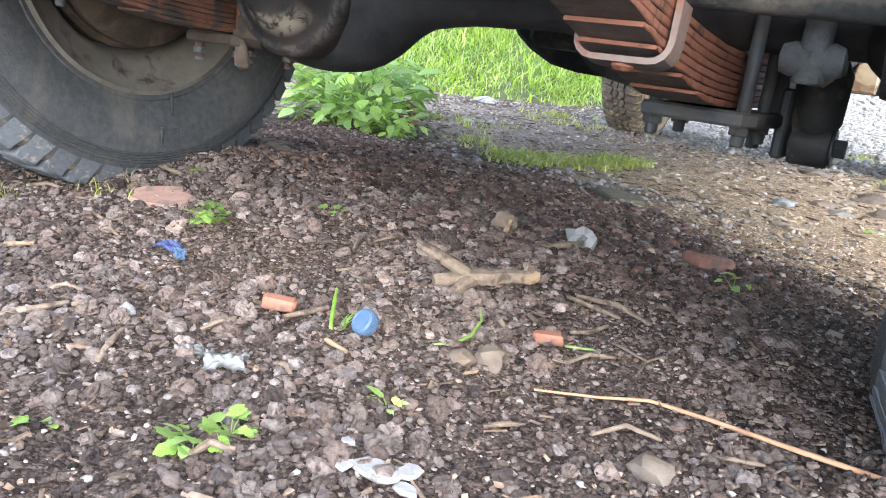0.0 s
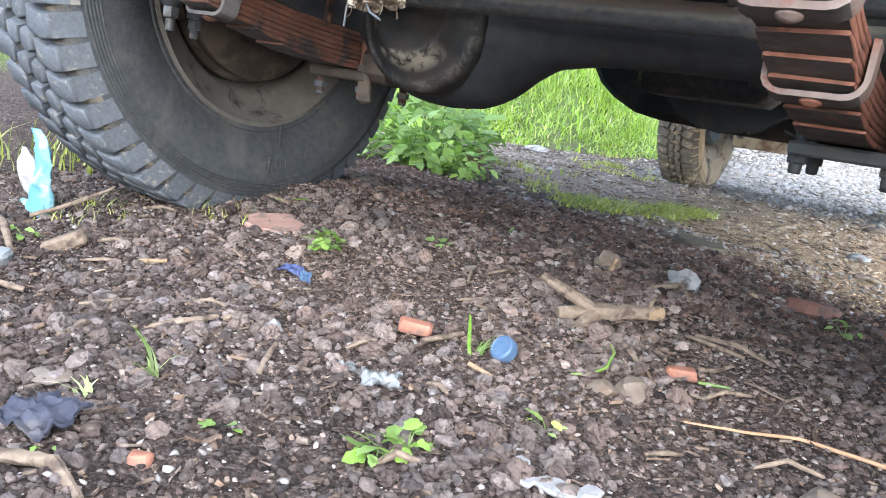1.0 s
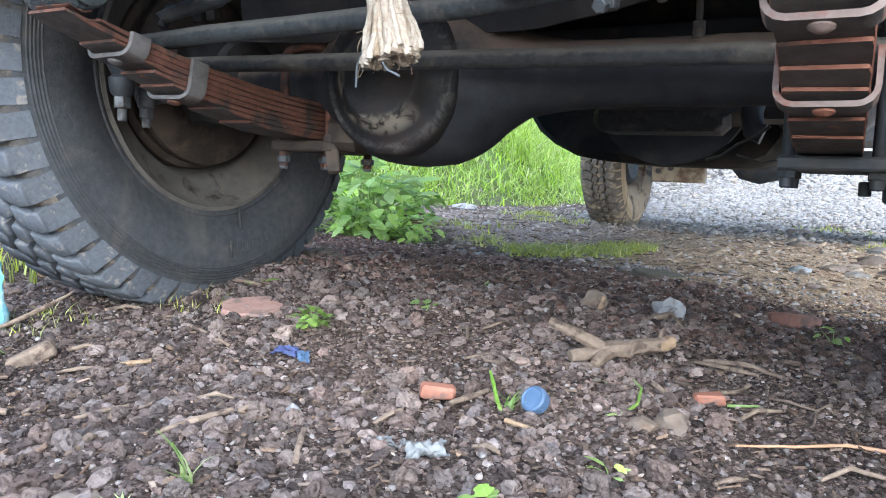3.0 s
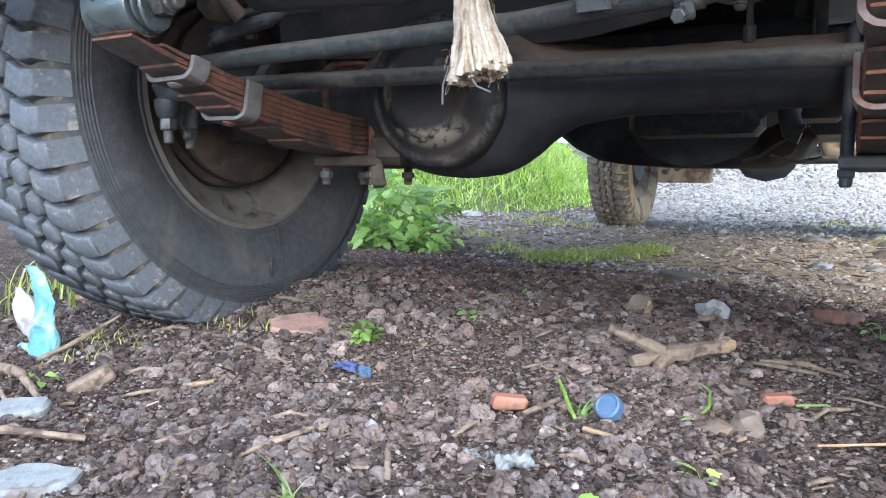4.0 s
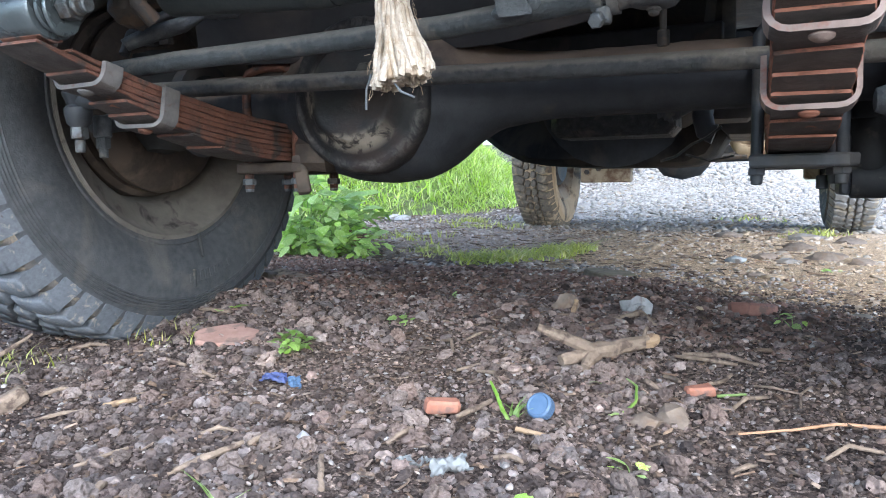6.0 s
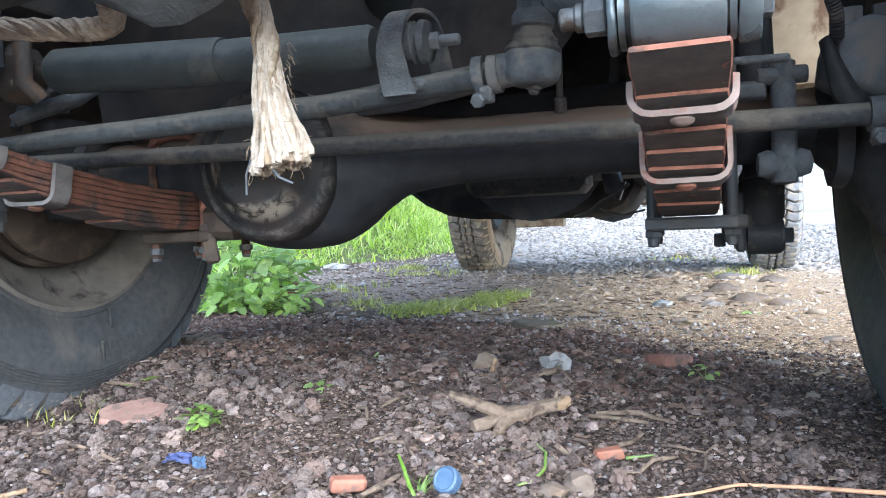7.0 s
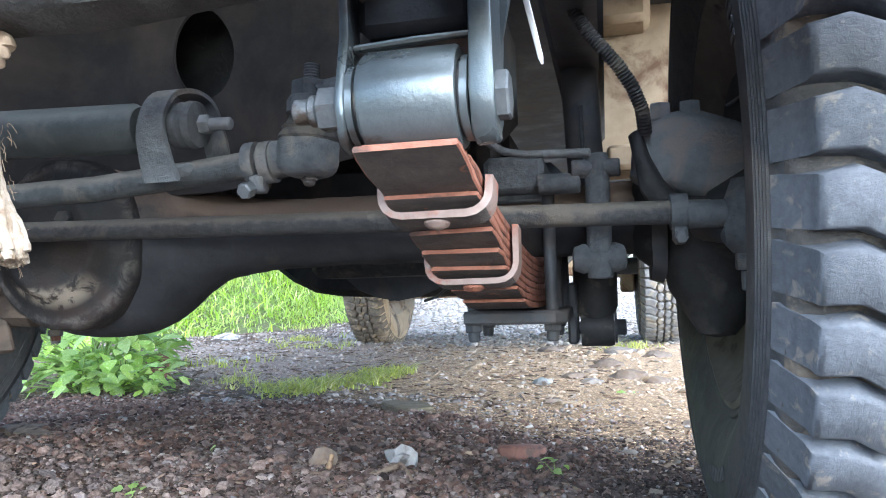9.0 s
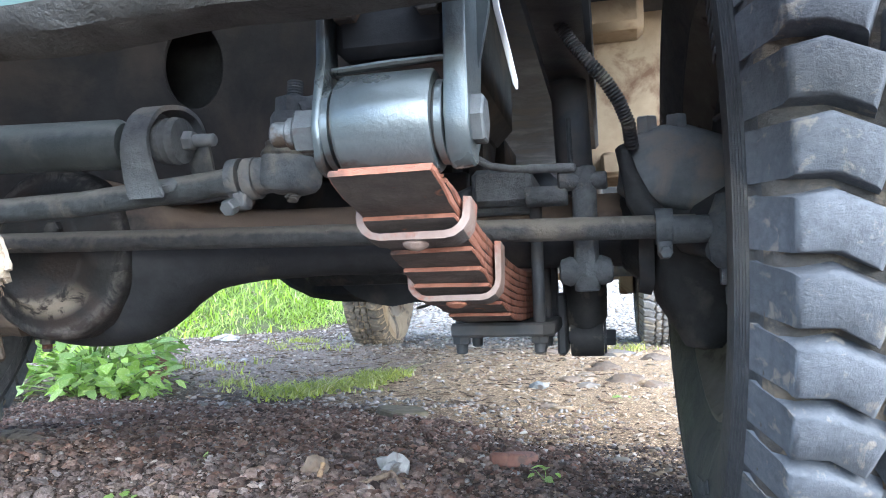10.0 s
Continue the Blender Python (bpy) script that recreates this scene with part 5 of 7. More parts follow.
def wheel(cx, cy, cz, turned, near, sidemat, label):
    m = pose(cx, cy, cz, 0, 0, 180 if turned else 0)
    rim = part("wheel", Geo().lathe(RIMPROF, (0, 0, 0), (1, 0, 0), 64).rough(0.0008, 25), RIM if near else CREAM, truck, label, m)
    g = Geo().ring(TYRE, (0, 0, 0), (1, 0, 0), 112)
    nq = len(TYRE)
    g.s = []
    for i in range(nq):
        a = (TYRE[i][0] + TYRE[(i + 1) % nq][0]) / 2
        r = (TYRE[i][1] + TYRE[(i + 1) % nq][1]) / 2
        g.s += [1 if r > 0.355 else 0] * 112
    tyre = part("tyre", g, [sidemat, TREAD_BASE], rim)
    if turned:
        for dy, z, ln in ((-0.034, -0.232, 0.04), (-0.015, -0.285, 0.03)):
            part("crack", Geo().box((-0.1075 if z > -0.26 else -0.1085, dy, z), (0.005, 0.005, ln), 0.001, (8, 18 if z > -0.26 else 4, 0)).rough(0.002, 90), HOSE, rim)
    part("brake_drum", Geo().lathe([(-0.03, 0.06), (-0.032, 0.125), (-0.038, 0.142), (-0.03, 0.15), (0.0, 0.15)], (0, 0, 0), (1, 0, 0), 56).rough(0.001, 30), DRUMRUST, rim)
    if near:
        # moulded lettering that cannot be read
        rng = random.Random(4)
        for start, count in ((2.4, 11), (4.35, 9), (0.3, 8)):
            for k in range(count):
                a = start + k * 0.042
                hgt = 0.012 + 0.004 * rng.random()
                r = 0.284
                part("sidewall_mark", Geo().box((-0.1085, r * math.cos(a), r * math.sin(a)), (0.0016, 0.007, hgt), 0.0006, (math.degrees(a) - 90, 0, 0)), sidemat, rim)
    for k in range(N_LUG):
        a = 360 * k / N_LUG
        for j in range(4):
            part("tread_block", LUGS[j], TREAD, rim, "", pose(0, 0, 0, a + (180 / N_LUG if j % 2 else 0) + (1.6 if j > 1 else 0), 0, 0))
    return rim


wheel(0.683, AX_Y, 0.367, False, True, RUBBER, "front wheel with chunky dusty mud tyre")
wheel(-0.622, AX_Y, 0.367, True, True, RUBBER, "front wheel with chunky cracked mud tyre")


def rear_wheel(cx, cy, cz, turned, label, tread, wall):
    m = pose(cx, cy, cz, 0, 0, 180 if turned else 0)
    rim = part("wheel", Geo().lathe(RIMPROF, (0, 0, 0), (1, 0, 0), 40), CREAM, truck, label, m)
    part("tyre", Geo().ring(TYRE, (0, 0, 0), (1, 0, 0), 64), wall, rim)
    vs, ts, n = [], [], 0
    for k in range(N_LUG):
        for j in range(4):
            me = LUGS[j]
            a = radians(360 * k / N_LUG + (180 / N_LUG if j % 2 else 0))
            r = np.array(Matrix.Rotation(a, 3, "X"))
            v = np.array([p.co[:] for p in me.vertices]) @ r.T
            me.calc_loop_triangles()
            vs.append(v)
            ts.append(np.array([t.vertices[:] for t in me.loop_triangles]) + n)
            n += len(v)
    tagged(part("tread", quick_mesh("tread", np.concatenate(vs), np.concatenate(ts), tread, False), tread, rim), kind="stuff")
    part("brake_drum", Geo().lathe([(-0.07, 0.05), (-0.075, 0.12), (-0.06, 0.14), (0.0, 0.14)], (0, 0, 0), (1, 0, 0), 40), BLACK, rim)


TREADREAR = surface("dusty_rear_tread", (0.085, 0.072, 0.058), (0.17, 0.142, 0.11), (0.30, 0.235, 0.16), 50, 20, (0.7, 0.95), 0.4, 200)
GREYREAR = surface("grey_rear_tread", (0.13, 0.135, 0.14), (0.24, 0.245, 0.25), (0.28, 0.25, 0.20), 50, 20, (0.7, 0.95), 0.4, 200)
rear_wheel(-0.712, 3.09, 0.367, True, "rear wheel with mud-coated tyre", TREADREAR, DUSTY_RUBBER)
rear_wheel(0.73, 3.09, 0.367, False, "rear wheel with dusty grey tyre", GREYREAR, TREAD_BASE)
rear = part("rear_axle", Geo().rod((-0.70, 3.09, 0.37), (0.68, 3.09, 0.37), 0.042, 24).lathe([(-0.13, 0.05), (-0.09, 0.10), (0.0, 0.122), (0.09, 0.10), (0.13, 0.05)], (-0.02, 3.09, 0.365), (1, 0, 0), 32).rough(0.002, 20), BLACK, truck, "black rear axle")
for x in (-0.383,):
    part("rear_spring", Geo().box((x, 3.0, 0.275), (0.25, 0.10, 0.078), 0.006).rod((x + 0.02, 2.95, 0.31), (x + 0.02, 2.95, 0.335), 0.012), CREAM, rear, "beige rear spring bracket")
    part("nut", Geo().nut((x - 0.09, 2.945, 0.29), (x - 0.09, 2.93, 0.29), 0.014), OLDBOLT, rear)
    part("nut", Geo().nut((x - 0.03, 2.945, 0.305), (x - 0.03, 2.93, 0.305), 0.014), OLDBOLT, rear)

part("rear_bracket", Geo().box((0.585, 3.34, 0.315), (0.075, 0.08, 0.16), 0.01).box((0.535, 3.34, 0.345), (0.05, 0.05, 0.06), 0.008).rough(0.002, 30), CREAM, rear, "beige rear bracket")

# ---- rope and cable tie ----
def twisted(pts, r, turns, strands=8):
    """Laid rope strands along a line."""
    pts = [Vector(p) for p in pts]
    fine = []
    for i in range(len(pts) - 1):
        p0, p1, p2, p3 = pts[max(i - 1, 0)], pts[i], pts[i + 1], pts[min(i + 2, len(pts) - 1)]
        for k in range(10):
            t = k / 10
            fine.append(0.5 * ((2 * p1) + (p2 - p0) * t + (2 * p0 - 5 * p1 + 4 * p2 - p3) * t * t + (3 * p1 - p0 - 3 * p2 + p3) * t**3))
    fine.append(pts[-1])
    out = []
    for s in range(strands):
        line = []
        for i, p in enumerate(fine):
            d = (fine[min(i + 1, len(fine) - 1)] - fine[max(i - 1, 0)]).normalized()
            u = d.cross(Vector((0.3, 1, 0.1))).normalized()
            w = d.cross(u)
            a = 2 * math.pi * (turns * i / len(fine) + s / strands)
            line.append(p + (u * math.cos(a) + w * math.sin(a)) * r * (0.62 if s % 2 else 0.5))
        out.append(Geo().tube(line, r * 0.36, 8).rough(0.0012, 160, s * 3.0).rough(0.0005, 600, s))
    return out


rope = part("rope", twisted([(0.078, -0.412, 0.452), (0.078, -0.385, 0.440), (0.078, -0.362, 0.415), (0.081, -0.36, 0.385), (0.083, -0.36, 0.362)], 0.0105, 1.2)[0], ROPEOLD)
tagged(rope, "frayed pale cotton rope hanging from the bumper", "rope")
for s in twisted([(0.078, -0.412, 0.452), (0.078, -0.385, 0.440), (0.078, -0.362, 0.415), (0.081, -0.36, 0.385), (0.083, -0.36, 0.362)], 0.0105, 1.2)[1:]:
    part("strand", s, ROPE, rope)
rng = random.Random(7)
for k in range(105):
    a, q = rng.random() * 2 * math.pi, math.sqrt(rng.random())
    x0, y0 = 0.0808 + 0.0095 * q * math.cos(a), -0.36 + 0.0090 * q * math.sin(a)
    x1, y1 = 0.0875 + 0.0235 * q * math.cos(a) + rng.uniform(-0.003, 0.003), -0.358 + 0.019 * q * math.sin(a)
    z1 = 0.305 + rng.uniform(-0.003, 0.005) + 0.006 * (x1 - 0.0875) / 0.026
    z0 = rng.uniform(0.352, 0.398)
    b, ph, wv = rng.uniform(-0.0035, 0.0035), rng.uniform(0, 6), rng.uniform(5, 11)
    line, radii = [], []
    for i in range(19):
        t = i / 18
        line.append((x0 + (x1 - x0) * t**1.5 + b * math.sin(wv * t + ph) * t, y0 + (y1 - y0) * t**1.5 + b * math.cos(wv * t + ph) * t, z0 + (z1 - z0) * t))
        radii.append((0.0014 + 0.0008 * min(1, 2 * t)) * (1.12 if i % 2 else 0.9) * (1.25 if t > 0.93 else 1))
    part("strand", Geo().tube(line, radii, 7).rough(0.0007, 260, k), ROPE, rope)
for k in range(110):
    a = rng.random() * 2 * math.pi
    x0, z0 = 0.086 + 0.024 * math.cos(a), rng.uniform(0.30, 0.40)
    wdt = 1.0 if z0 < 0.33 else 0.5
    line = [(0.084 + (x0 - 0.084) * wdt, -0.36 + 0.014 * math.sin(a), z0)]
    for j in range(3):
        p = line[-1]
        line.append((p[0] + rng.uniform(-0.0015, 0.002) + 0.001 * math.cos(a), p[1] + rng.uniform(-0.002, 0.002), p[2] - rng.uniform(-0.001, 0.005)))
    part("fibre", Geo().tube(line, 0.00022, 4), ROPEOLD, rope)
for line in ([(0.062, -0.36, 0.312), (0.058, -0.361, 0.300), (0.0575, -0.361, 0.285)], [(0.085, -0.37, 0.305), (0.092, -0.371, 0.296), (0.103, -0.37, 0.291)]):
    part("fibre", Geo().tube(line, 0.0009, 6), CAST, rope)
stub = twisted([(0.128, -0.480, 0.53), (0.134, -0.483, 0.47), (0.141, -0.474, 0.440), (0.150, -0.447, 0.425), (0.163, -0.43, 0.414)], 0.0115, 2.0)
rope2 = part("rope", stub[0], ROPEOLD)
tagged(rope2, "knotted cotton rope end over the bumper edge", "rope")
for s in stub[1:]:
    part("strand", s, ROPEOLD, rope2)
loop = twisted([(-0.30, -0.40, 0.452), (-0.2, -0.38, 0.440), (-0.11, -0.362, 0.431), (-0.06, -0.365, 0.428), (-0.03, -0.40, 0.438), (-0.02, -0.43, 0.46)], 0.0105, 5)
rope3 = part("rope", loop[0], ROPE)
tagged(rope3, "pale cotton rope looped under the bumper", "rope")
for s in loop[1:]:
    part("strand", s, ROPE, rope3)
tie_strap = part("cable_tie", Geo().tube([(0.436, -0.372, 0.470), (0.4388, -0.371, 0.4440), (0.4432, -0.37, 0.423), (0.4475, -0.37, 0.402), (0.4482, -0.37, 0.3985)], [0.0019, 0.0018, 0.0017, 0.0015, 0.0006], 8, squash=(1, 0.5, 1)), WHITEPL)
tagged(tie_strap, "white plastic cable tie hanging from the frame", "cable tie")


# ---- loose things on the ground ----
def rock(name, x, y, size, mat, label, seed, flat=0.6, turn=0, sink=0.3, sub=2, rough=0.25, category="stone"):
    v, t = lump(seed, sub, rough, 1.0)
    me = quick_mesh(name, v * np.array((size[0] / 2, size[1] / 2, size[2] / 2)), t, mat, True)
    me.set_sharp_from_angle(angle=radians(30))
    ob = new(name, me)
    ob.matrix_basis = pose(x, y, top(x, y) + size[2] * (0.5 - sink), 0, 0, turn)
    tagged(ob, label, category)
    return ob


def slab(name, x, y, size, mat, label, seed, turn=0, tilt=(0, 0), lift=0.3, category="stone", sides=9):
    """A flat broken piece with an angular uneven outline."""
    rng_ = random.Random(seed)
    out = []
    for k in range(sides):
        a = 2 * math.pi * (k + rng_.uniform(-0.3, 0.3)) / sides
        q = rng_.uniform(0.78, 1.08)
        out.append((size[0] / 2 * q * math.cos(a), size[1] / 2 * q * math.sin(a)))
    g = Geo().plate(out, (0, 0, 0), (1, 0, 0), (0, 1, 0), size[2], min(size[2] * 0.35, 0.004))
    g.rough(size[2] * 0.28, 0.9 / size[0] * 2, seed)
    ob = part(name, g, mat)
    ob.matrix_basis = pose(x, y, top(x, y) + size[2] * lift, tilt[0], tilt[1], turn)
    return tagged(ob, label, category)


slab("flat_stone", -0.362, -0.022, (0.110, 0.078, 0.012), PINK, "flat pinkish sandstone lying on soil", 3, 28, (13, 3), 0.35, sides=13)
rock("pebble", -0.058, -0.291, (0.02, 0.019, 0.018), PALE, "small white pebble on soil", 5)
rock("stone", 0.161, 0.340, (0.046, 0.036, 0.036), PALE, "pale grey stone on dark soil", 8, rough=0.55)
slab("stone", 0.335, 0.43, (0.085, 0.06, 0.022), REDSTONE, "dark red flat stone beside the drive", 9, 20, (-6, 0), 0.35)
rock("stone", 0.335, 0.37, (0.03, 0.022, 0.01), PALE, "thin pale stone beside a red one", 19)
rock("stone", 0.279, 1.45, (0.06, 0.05, 0.03), SLATE, "blue-grey stone on the sandy drive", 11)
rock("stone", 0.262, -0.108, (0.032, 0.028, 0.028), STONE, "rounded tan stone among clods", 12)
rock("stone", 0.236, -0.118, (0.037, 0.03, 0.018), STONE, "flat brown stone among clods", 21)
slab("flat_stone", -0.255, -0.51, (0.085, 0.06, 0.016), SLATE, "pale grey slate lying on soil", 13, 20, (5, 0), 0.2, sides=12)
slab("stone", -0.346, -0.512, (0.045, 0.04, 0.024), PALE, "white stone lying on soil", 14, 10, (0, 4), 0.4)
slab("flat_stone", -0.425, -0.41, (0.07, 0.042, 0.024), SLATE, "grey slate block on soil", 15, 42, (6, 0), 0.15, sides=12)
rock("shell_stone", -0.066, -0.515, (0.038, 0.033, 0.008), STONE, "flat pale round stone on soil", 16, rough=0.08)
slab("flat_stone", 0.01, 0.92, (0.15, 0.10, 0.018), OLIVE, "flat greenish-brown stone at the soil edge", 17, -20, (0, 3), 0.25)
rock("stone", -0.985, 1.43, (0.10, 0.09, 0.10), REDSTONE, "dark brown stone beside the weeds", 18, sink=0.25)
rock("stone", 0.455, -0.188, (0.035, 0.03, 0.024), STONE, "grey-brown stone on soil", 22)
rock("stone", 0.064, 0.268, (0.042, 0.036, 0.036), STONE, "reddish-brown stone among dark clods", 23)
for i, (x, y, s) in enumerate(((-1.75, 3.25, 0.09), (-1.6, 3.1, 0.10), (-1.85, 3.5, 0.08), (-0.97, 1.84, 0.05), (-0.955, 2.0, 0.045))):
    rock("stone", x, y, (s, s * 0.8, s * 0.5), PALE, "white stone in front of the grass", 30 + i)
for i, (x, y, s) in enumerate(((-0.05, 3.9, 0.13), (0.14, 3.6, 0.14), (0.30, 4.2, 0.1), (0.48, 2.95, 0.12), (0.47, 1.95, 0.12), (0.36, 1.63, 0.08), (0.42, 1.5, 0.07), (0.53, 1.63, 0.12), (0.61, 1.5, 0.08), (0.50, 0.52, 0.035), (0.33, 1.06, 0.05), (0.64, 0.80, 0.05), (0.52, 2.5, 0.14), (0.66, 2.3, 0.12), (0.22, 2.6, 0.12))):
    rock("stone", x, y, (s, s * 0.75, s * 0.4), STONE if i % 3 else GRAVEL, "rounded stone bedded in the drive", 40 + i, sink=0.5)


def chunk(name, x, y, size, mat, label, category, turn=0, tilt=(0, 0), lift=0.35, seed=1):
    g = Geo().box((0, 0, 0), size, min(size) * 0.18).rough(min(size) * 0.30, 1.6 / max(size), seed)
    ob = part(name, g, mat)
    ob.matrix_basis = pose(x, y, top(x, y) + size[2] * lift, tilt[0], tilt[1], turn)
    return tagged(ob, label, category)


chunk("brick_piece", 0.037, -0.173, (0.034, 0.017, 0.015), BRICK, "orange broken brick piece on soil", "brick", 32, (8, 4), 1.0, seed=2)
chunk("brick_piece", 0.282, -0.018, (0.032, 0.015, 0.013), BRICK, "orange broken brick piece on soil", "brick", 30, (0, -6), seed=3)
chunk("brick_piece", 0.079, -0.526, (0.014, 0.012, 0.01), BRICK, "small red brick crumb on soil", "brick", 40, seed=4)
chunk("wood_chunk", -0.475, -0.29, (0.055, 0.026, 0.022), WOOD, "weathered split wood chunk on soil", "wood", 62, (0, -22), seed=5)
chunk("wood_piece", -0.49, 0.345, (0.17, 0.035, 0.014), WOOD, "flat weathered board piece on the mound", "wood", -24, (10, 4), seed=6)
chunk("wood_piece", -0.575, 0.43, (0.10, 0.045, 0.012), WOOD, "flat weathered board piece on the mound", "wood", 20, (0, 3), seed=7)


def stick(name, pts, radii, mat, label, lift=0.5, category="stick", seg=9, rough=0.34, level=False):
    line = []
    for (x, y, *dz), r in zip(pts, radii):
        line.append(Vector((x, y, dz[0] if level else top(x, y) + r * lift + (dz[0] if dz else 0))))
    fine, rr = [], []
    for i in range(len(line) - 1):
        for k in range(6):
            fine.append(line[i].lerp(line[i + 1], k / 6))
            rr.append(radii[i] + (radii[i + 1] - radii[i]) * k / 6)
    fine.append(line[-1])
    rr.append(radii[-1])
    g = Geo().tube(fine, rr, seg).rough(max(radii) * rough, 0.55 / max(radii), pts[0][0] * 9)
    ob = part(name, g, mat)
    return tagged(ob, label, category)


fork = stick("forked_stick", [(0.122, -0.008, 0.014), (0.135, 0.006, 0.017), (0.152, 0.022, 0.020), (0.175, 0.036, 0.024), (0.20, 0.046, 0.029), (0.219, 0.051, 0.032)], [0.006, 0.0085, 0.0105, 0.010, 0.0092, 0.0088], WOOD, "weathered forked stick with a pale split end", rough=0.3, level=True)
part("side_branch", Geo().tube([(0.152, 0.020, 0.024), (0.138, 0.012, 0.032), (0.122, 0.004, 0.040), (0.106, -0.003, 0.047), (0.094, -0.008, 0.053)], [0.009, 0.0075, 0.0068, 0.0064, 0.0050], 9).rough(0.0022, 70), WOOD, fork)
part("side_branch", Geo().tube([(0.158, 0.022, 0.018), (0.153, 0.006, 0.012), (0.150, -0.008, 0.006)], [0.0095, 0.008, 0.0055], 9).rough(0.0022, 70), WOOD, fork)
part("split_end", Geo().tube([(0.214, 0.0495, 0.0315), (0.222, 0.052, 0.033), (0.2295, 0.054, 0.034)], [0.0086, 0.0082, 0.0045], 8).rough(0.0030, 110), CUTWOOD, fork, "pale broken wood")
part("twig_stub", Geo().tube([(0.212, 0.049, 0.038), (0.214, 0.05, 0.046), (0.217, 0.05, 0.051)], [0.0028, 0.0024, 0.0018], 7).rough(0.0006, 200), WOOD, fork)
stick("straw_stalk", [(0.325, -0.135, -0.0125), (0.372, -0.106, -0.0125), (0.413, -0.072, -0.0125), (0.465, -0.069, -0.0120), (0.536, -0.069, -0.0120), (0.604, -0.064, -0.013), (0.66, -0.062, -0.016)], [0.0010, 0.0014, 0.0017, 0.0021, 0.0023, 0.0024, 0.002], STRAW, "long dry orange straw stalk on soil", category="straw", level=True, rough=0.15)
stick("stick", [(0.008, -0.364, 0.003), (-0.005, -0.343, 0.005), (-0.018, -0.322, 0.003)], [0.0026, 0.0030, 0.0024], WOOD, "short weathered twig on soil")
stick("stick", [(-0.138, -0.471), (-0.155, -0.44, 0.006), (-0.172, -0.413)], [0.003, 0.0035, 0.002], WOOD, "thin bent twig on soil")
stick("stick", [(-0.64, -0.315), (-0.59, -0.325, 0.010), (-0.54, -0.34, 0.012), (-0.47, -0.362, 0.003)], [0.006, 0.0065, 0.006, 0.004], WOOD, "brown root piece on soil", rough=0.4)
stick("stick", [(-0.615, -0.27, 0.004), (-0.60, -0.235, 0.012), (-0.60, -0.19, 0.022), (-0.60, -0.15, 0.03)], [0.0035, 0.0035, 0.003, 0.0022], WOOD, "thin stick lying by the tyre")
stick("stick", [(-0.92, 0.007), (-0.832, -0.005, 0.005)], [0.006, 0.005], CUTWOOD, "pale stick lying by the tyre")
stick("stick", [(-0.40, -0.50, 0.003), (-0.35, -0.472, 0.006), (-0.30, -0.425, 0.004)], [0.004, 0.0045, 0.003], WOOD, "weathered twig on soil")
stick("stick", [(0.02, -0.590), (0.06, -0.575, 0.004), (0.10, -0.58)], [0.005, 0.005, 0.003], WOOD, "weathered twig on soil")
stick("stick", [(-0.345, -0.262, 0.002), (-0.318, -0.24, 0.005)], [0.0038, 0.003], CUTWOOD, "short pale twig on soil")
stick("stick", [(0.079, 0.245, 0.0), (0.083, 0.25, 0.022)], [0.0042, 0.0036], CUTWOOD, "pale upright twig stub in soil")
stick("stick", [(0.14, 0.24), (0.175, 0.28, 0.012), (0.20, 0.25)], [0.004, 0.005, 0.004], WOOD, "curved twig on dark soil")
stick("stick", [(0.25, 0.13), (0.30, 0.14, 0.002), (0.345, 0.125)], [0.003, 0.0035, 0.0025], WOOD, "dark stick pressed into soil")
stick("stick", [(0.04, 0.0), (0.0, -0.04, 0.004)], [0.003, 0.002], WOOD, "thin twig among clods")
stick("stick", [(0.056, -0.186, 0.006), (0.070, -0.166, 0.008), (0.082, -0.146, 0.008)], [0.0026, 0.003, 0.002], WOOD, "twig beside a brick piece")
stick("stick", [(0.125, -0.195, 0.004), (0.155, -0.20, 0.004)], [0.003, 0.0022], CUTWOOD, "pale twig beside the blue cap")

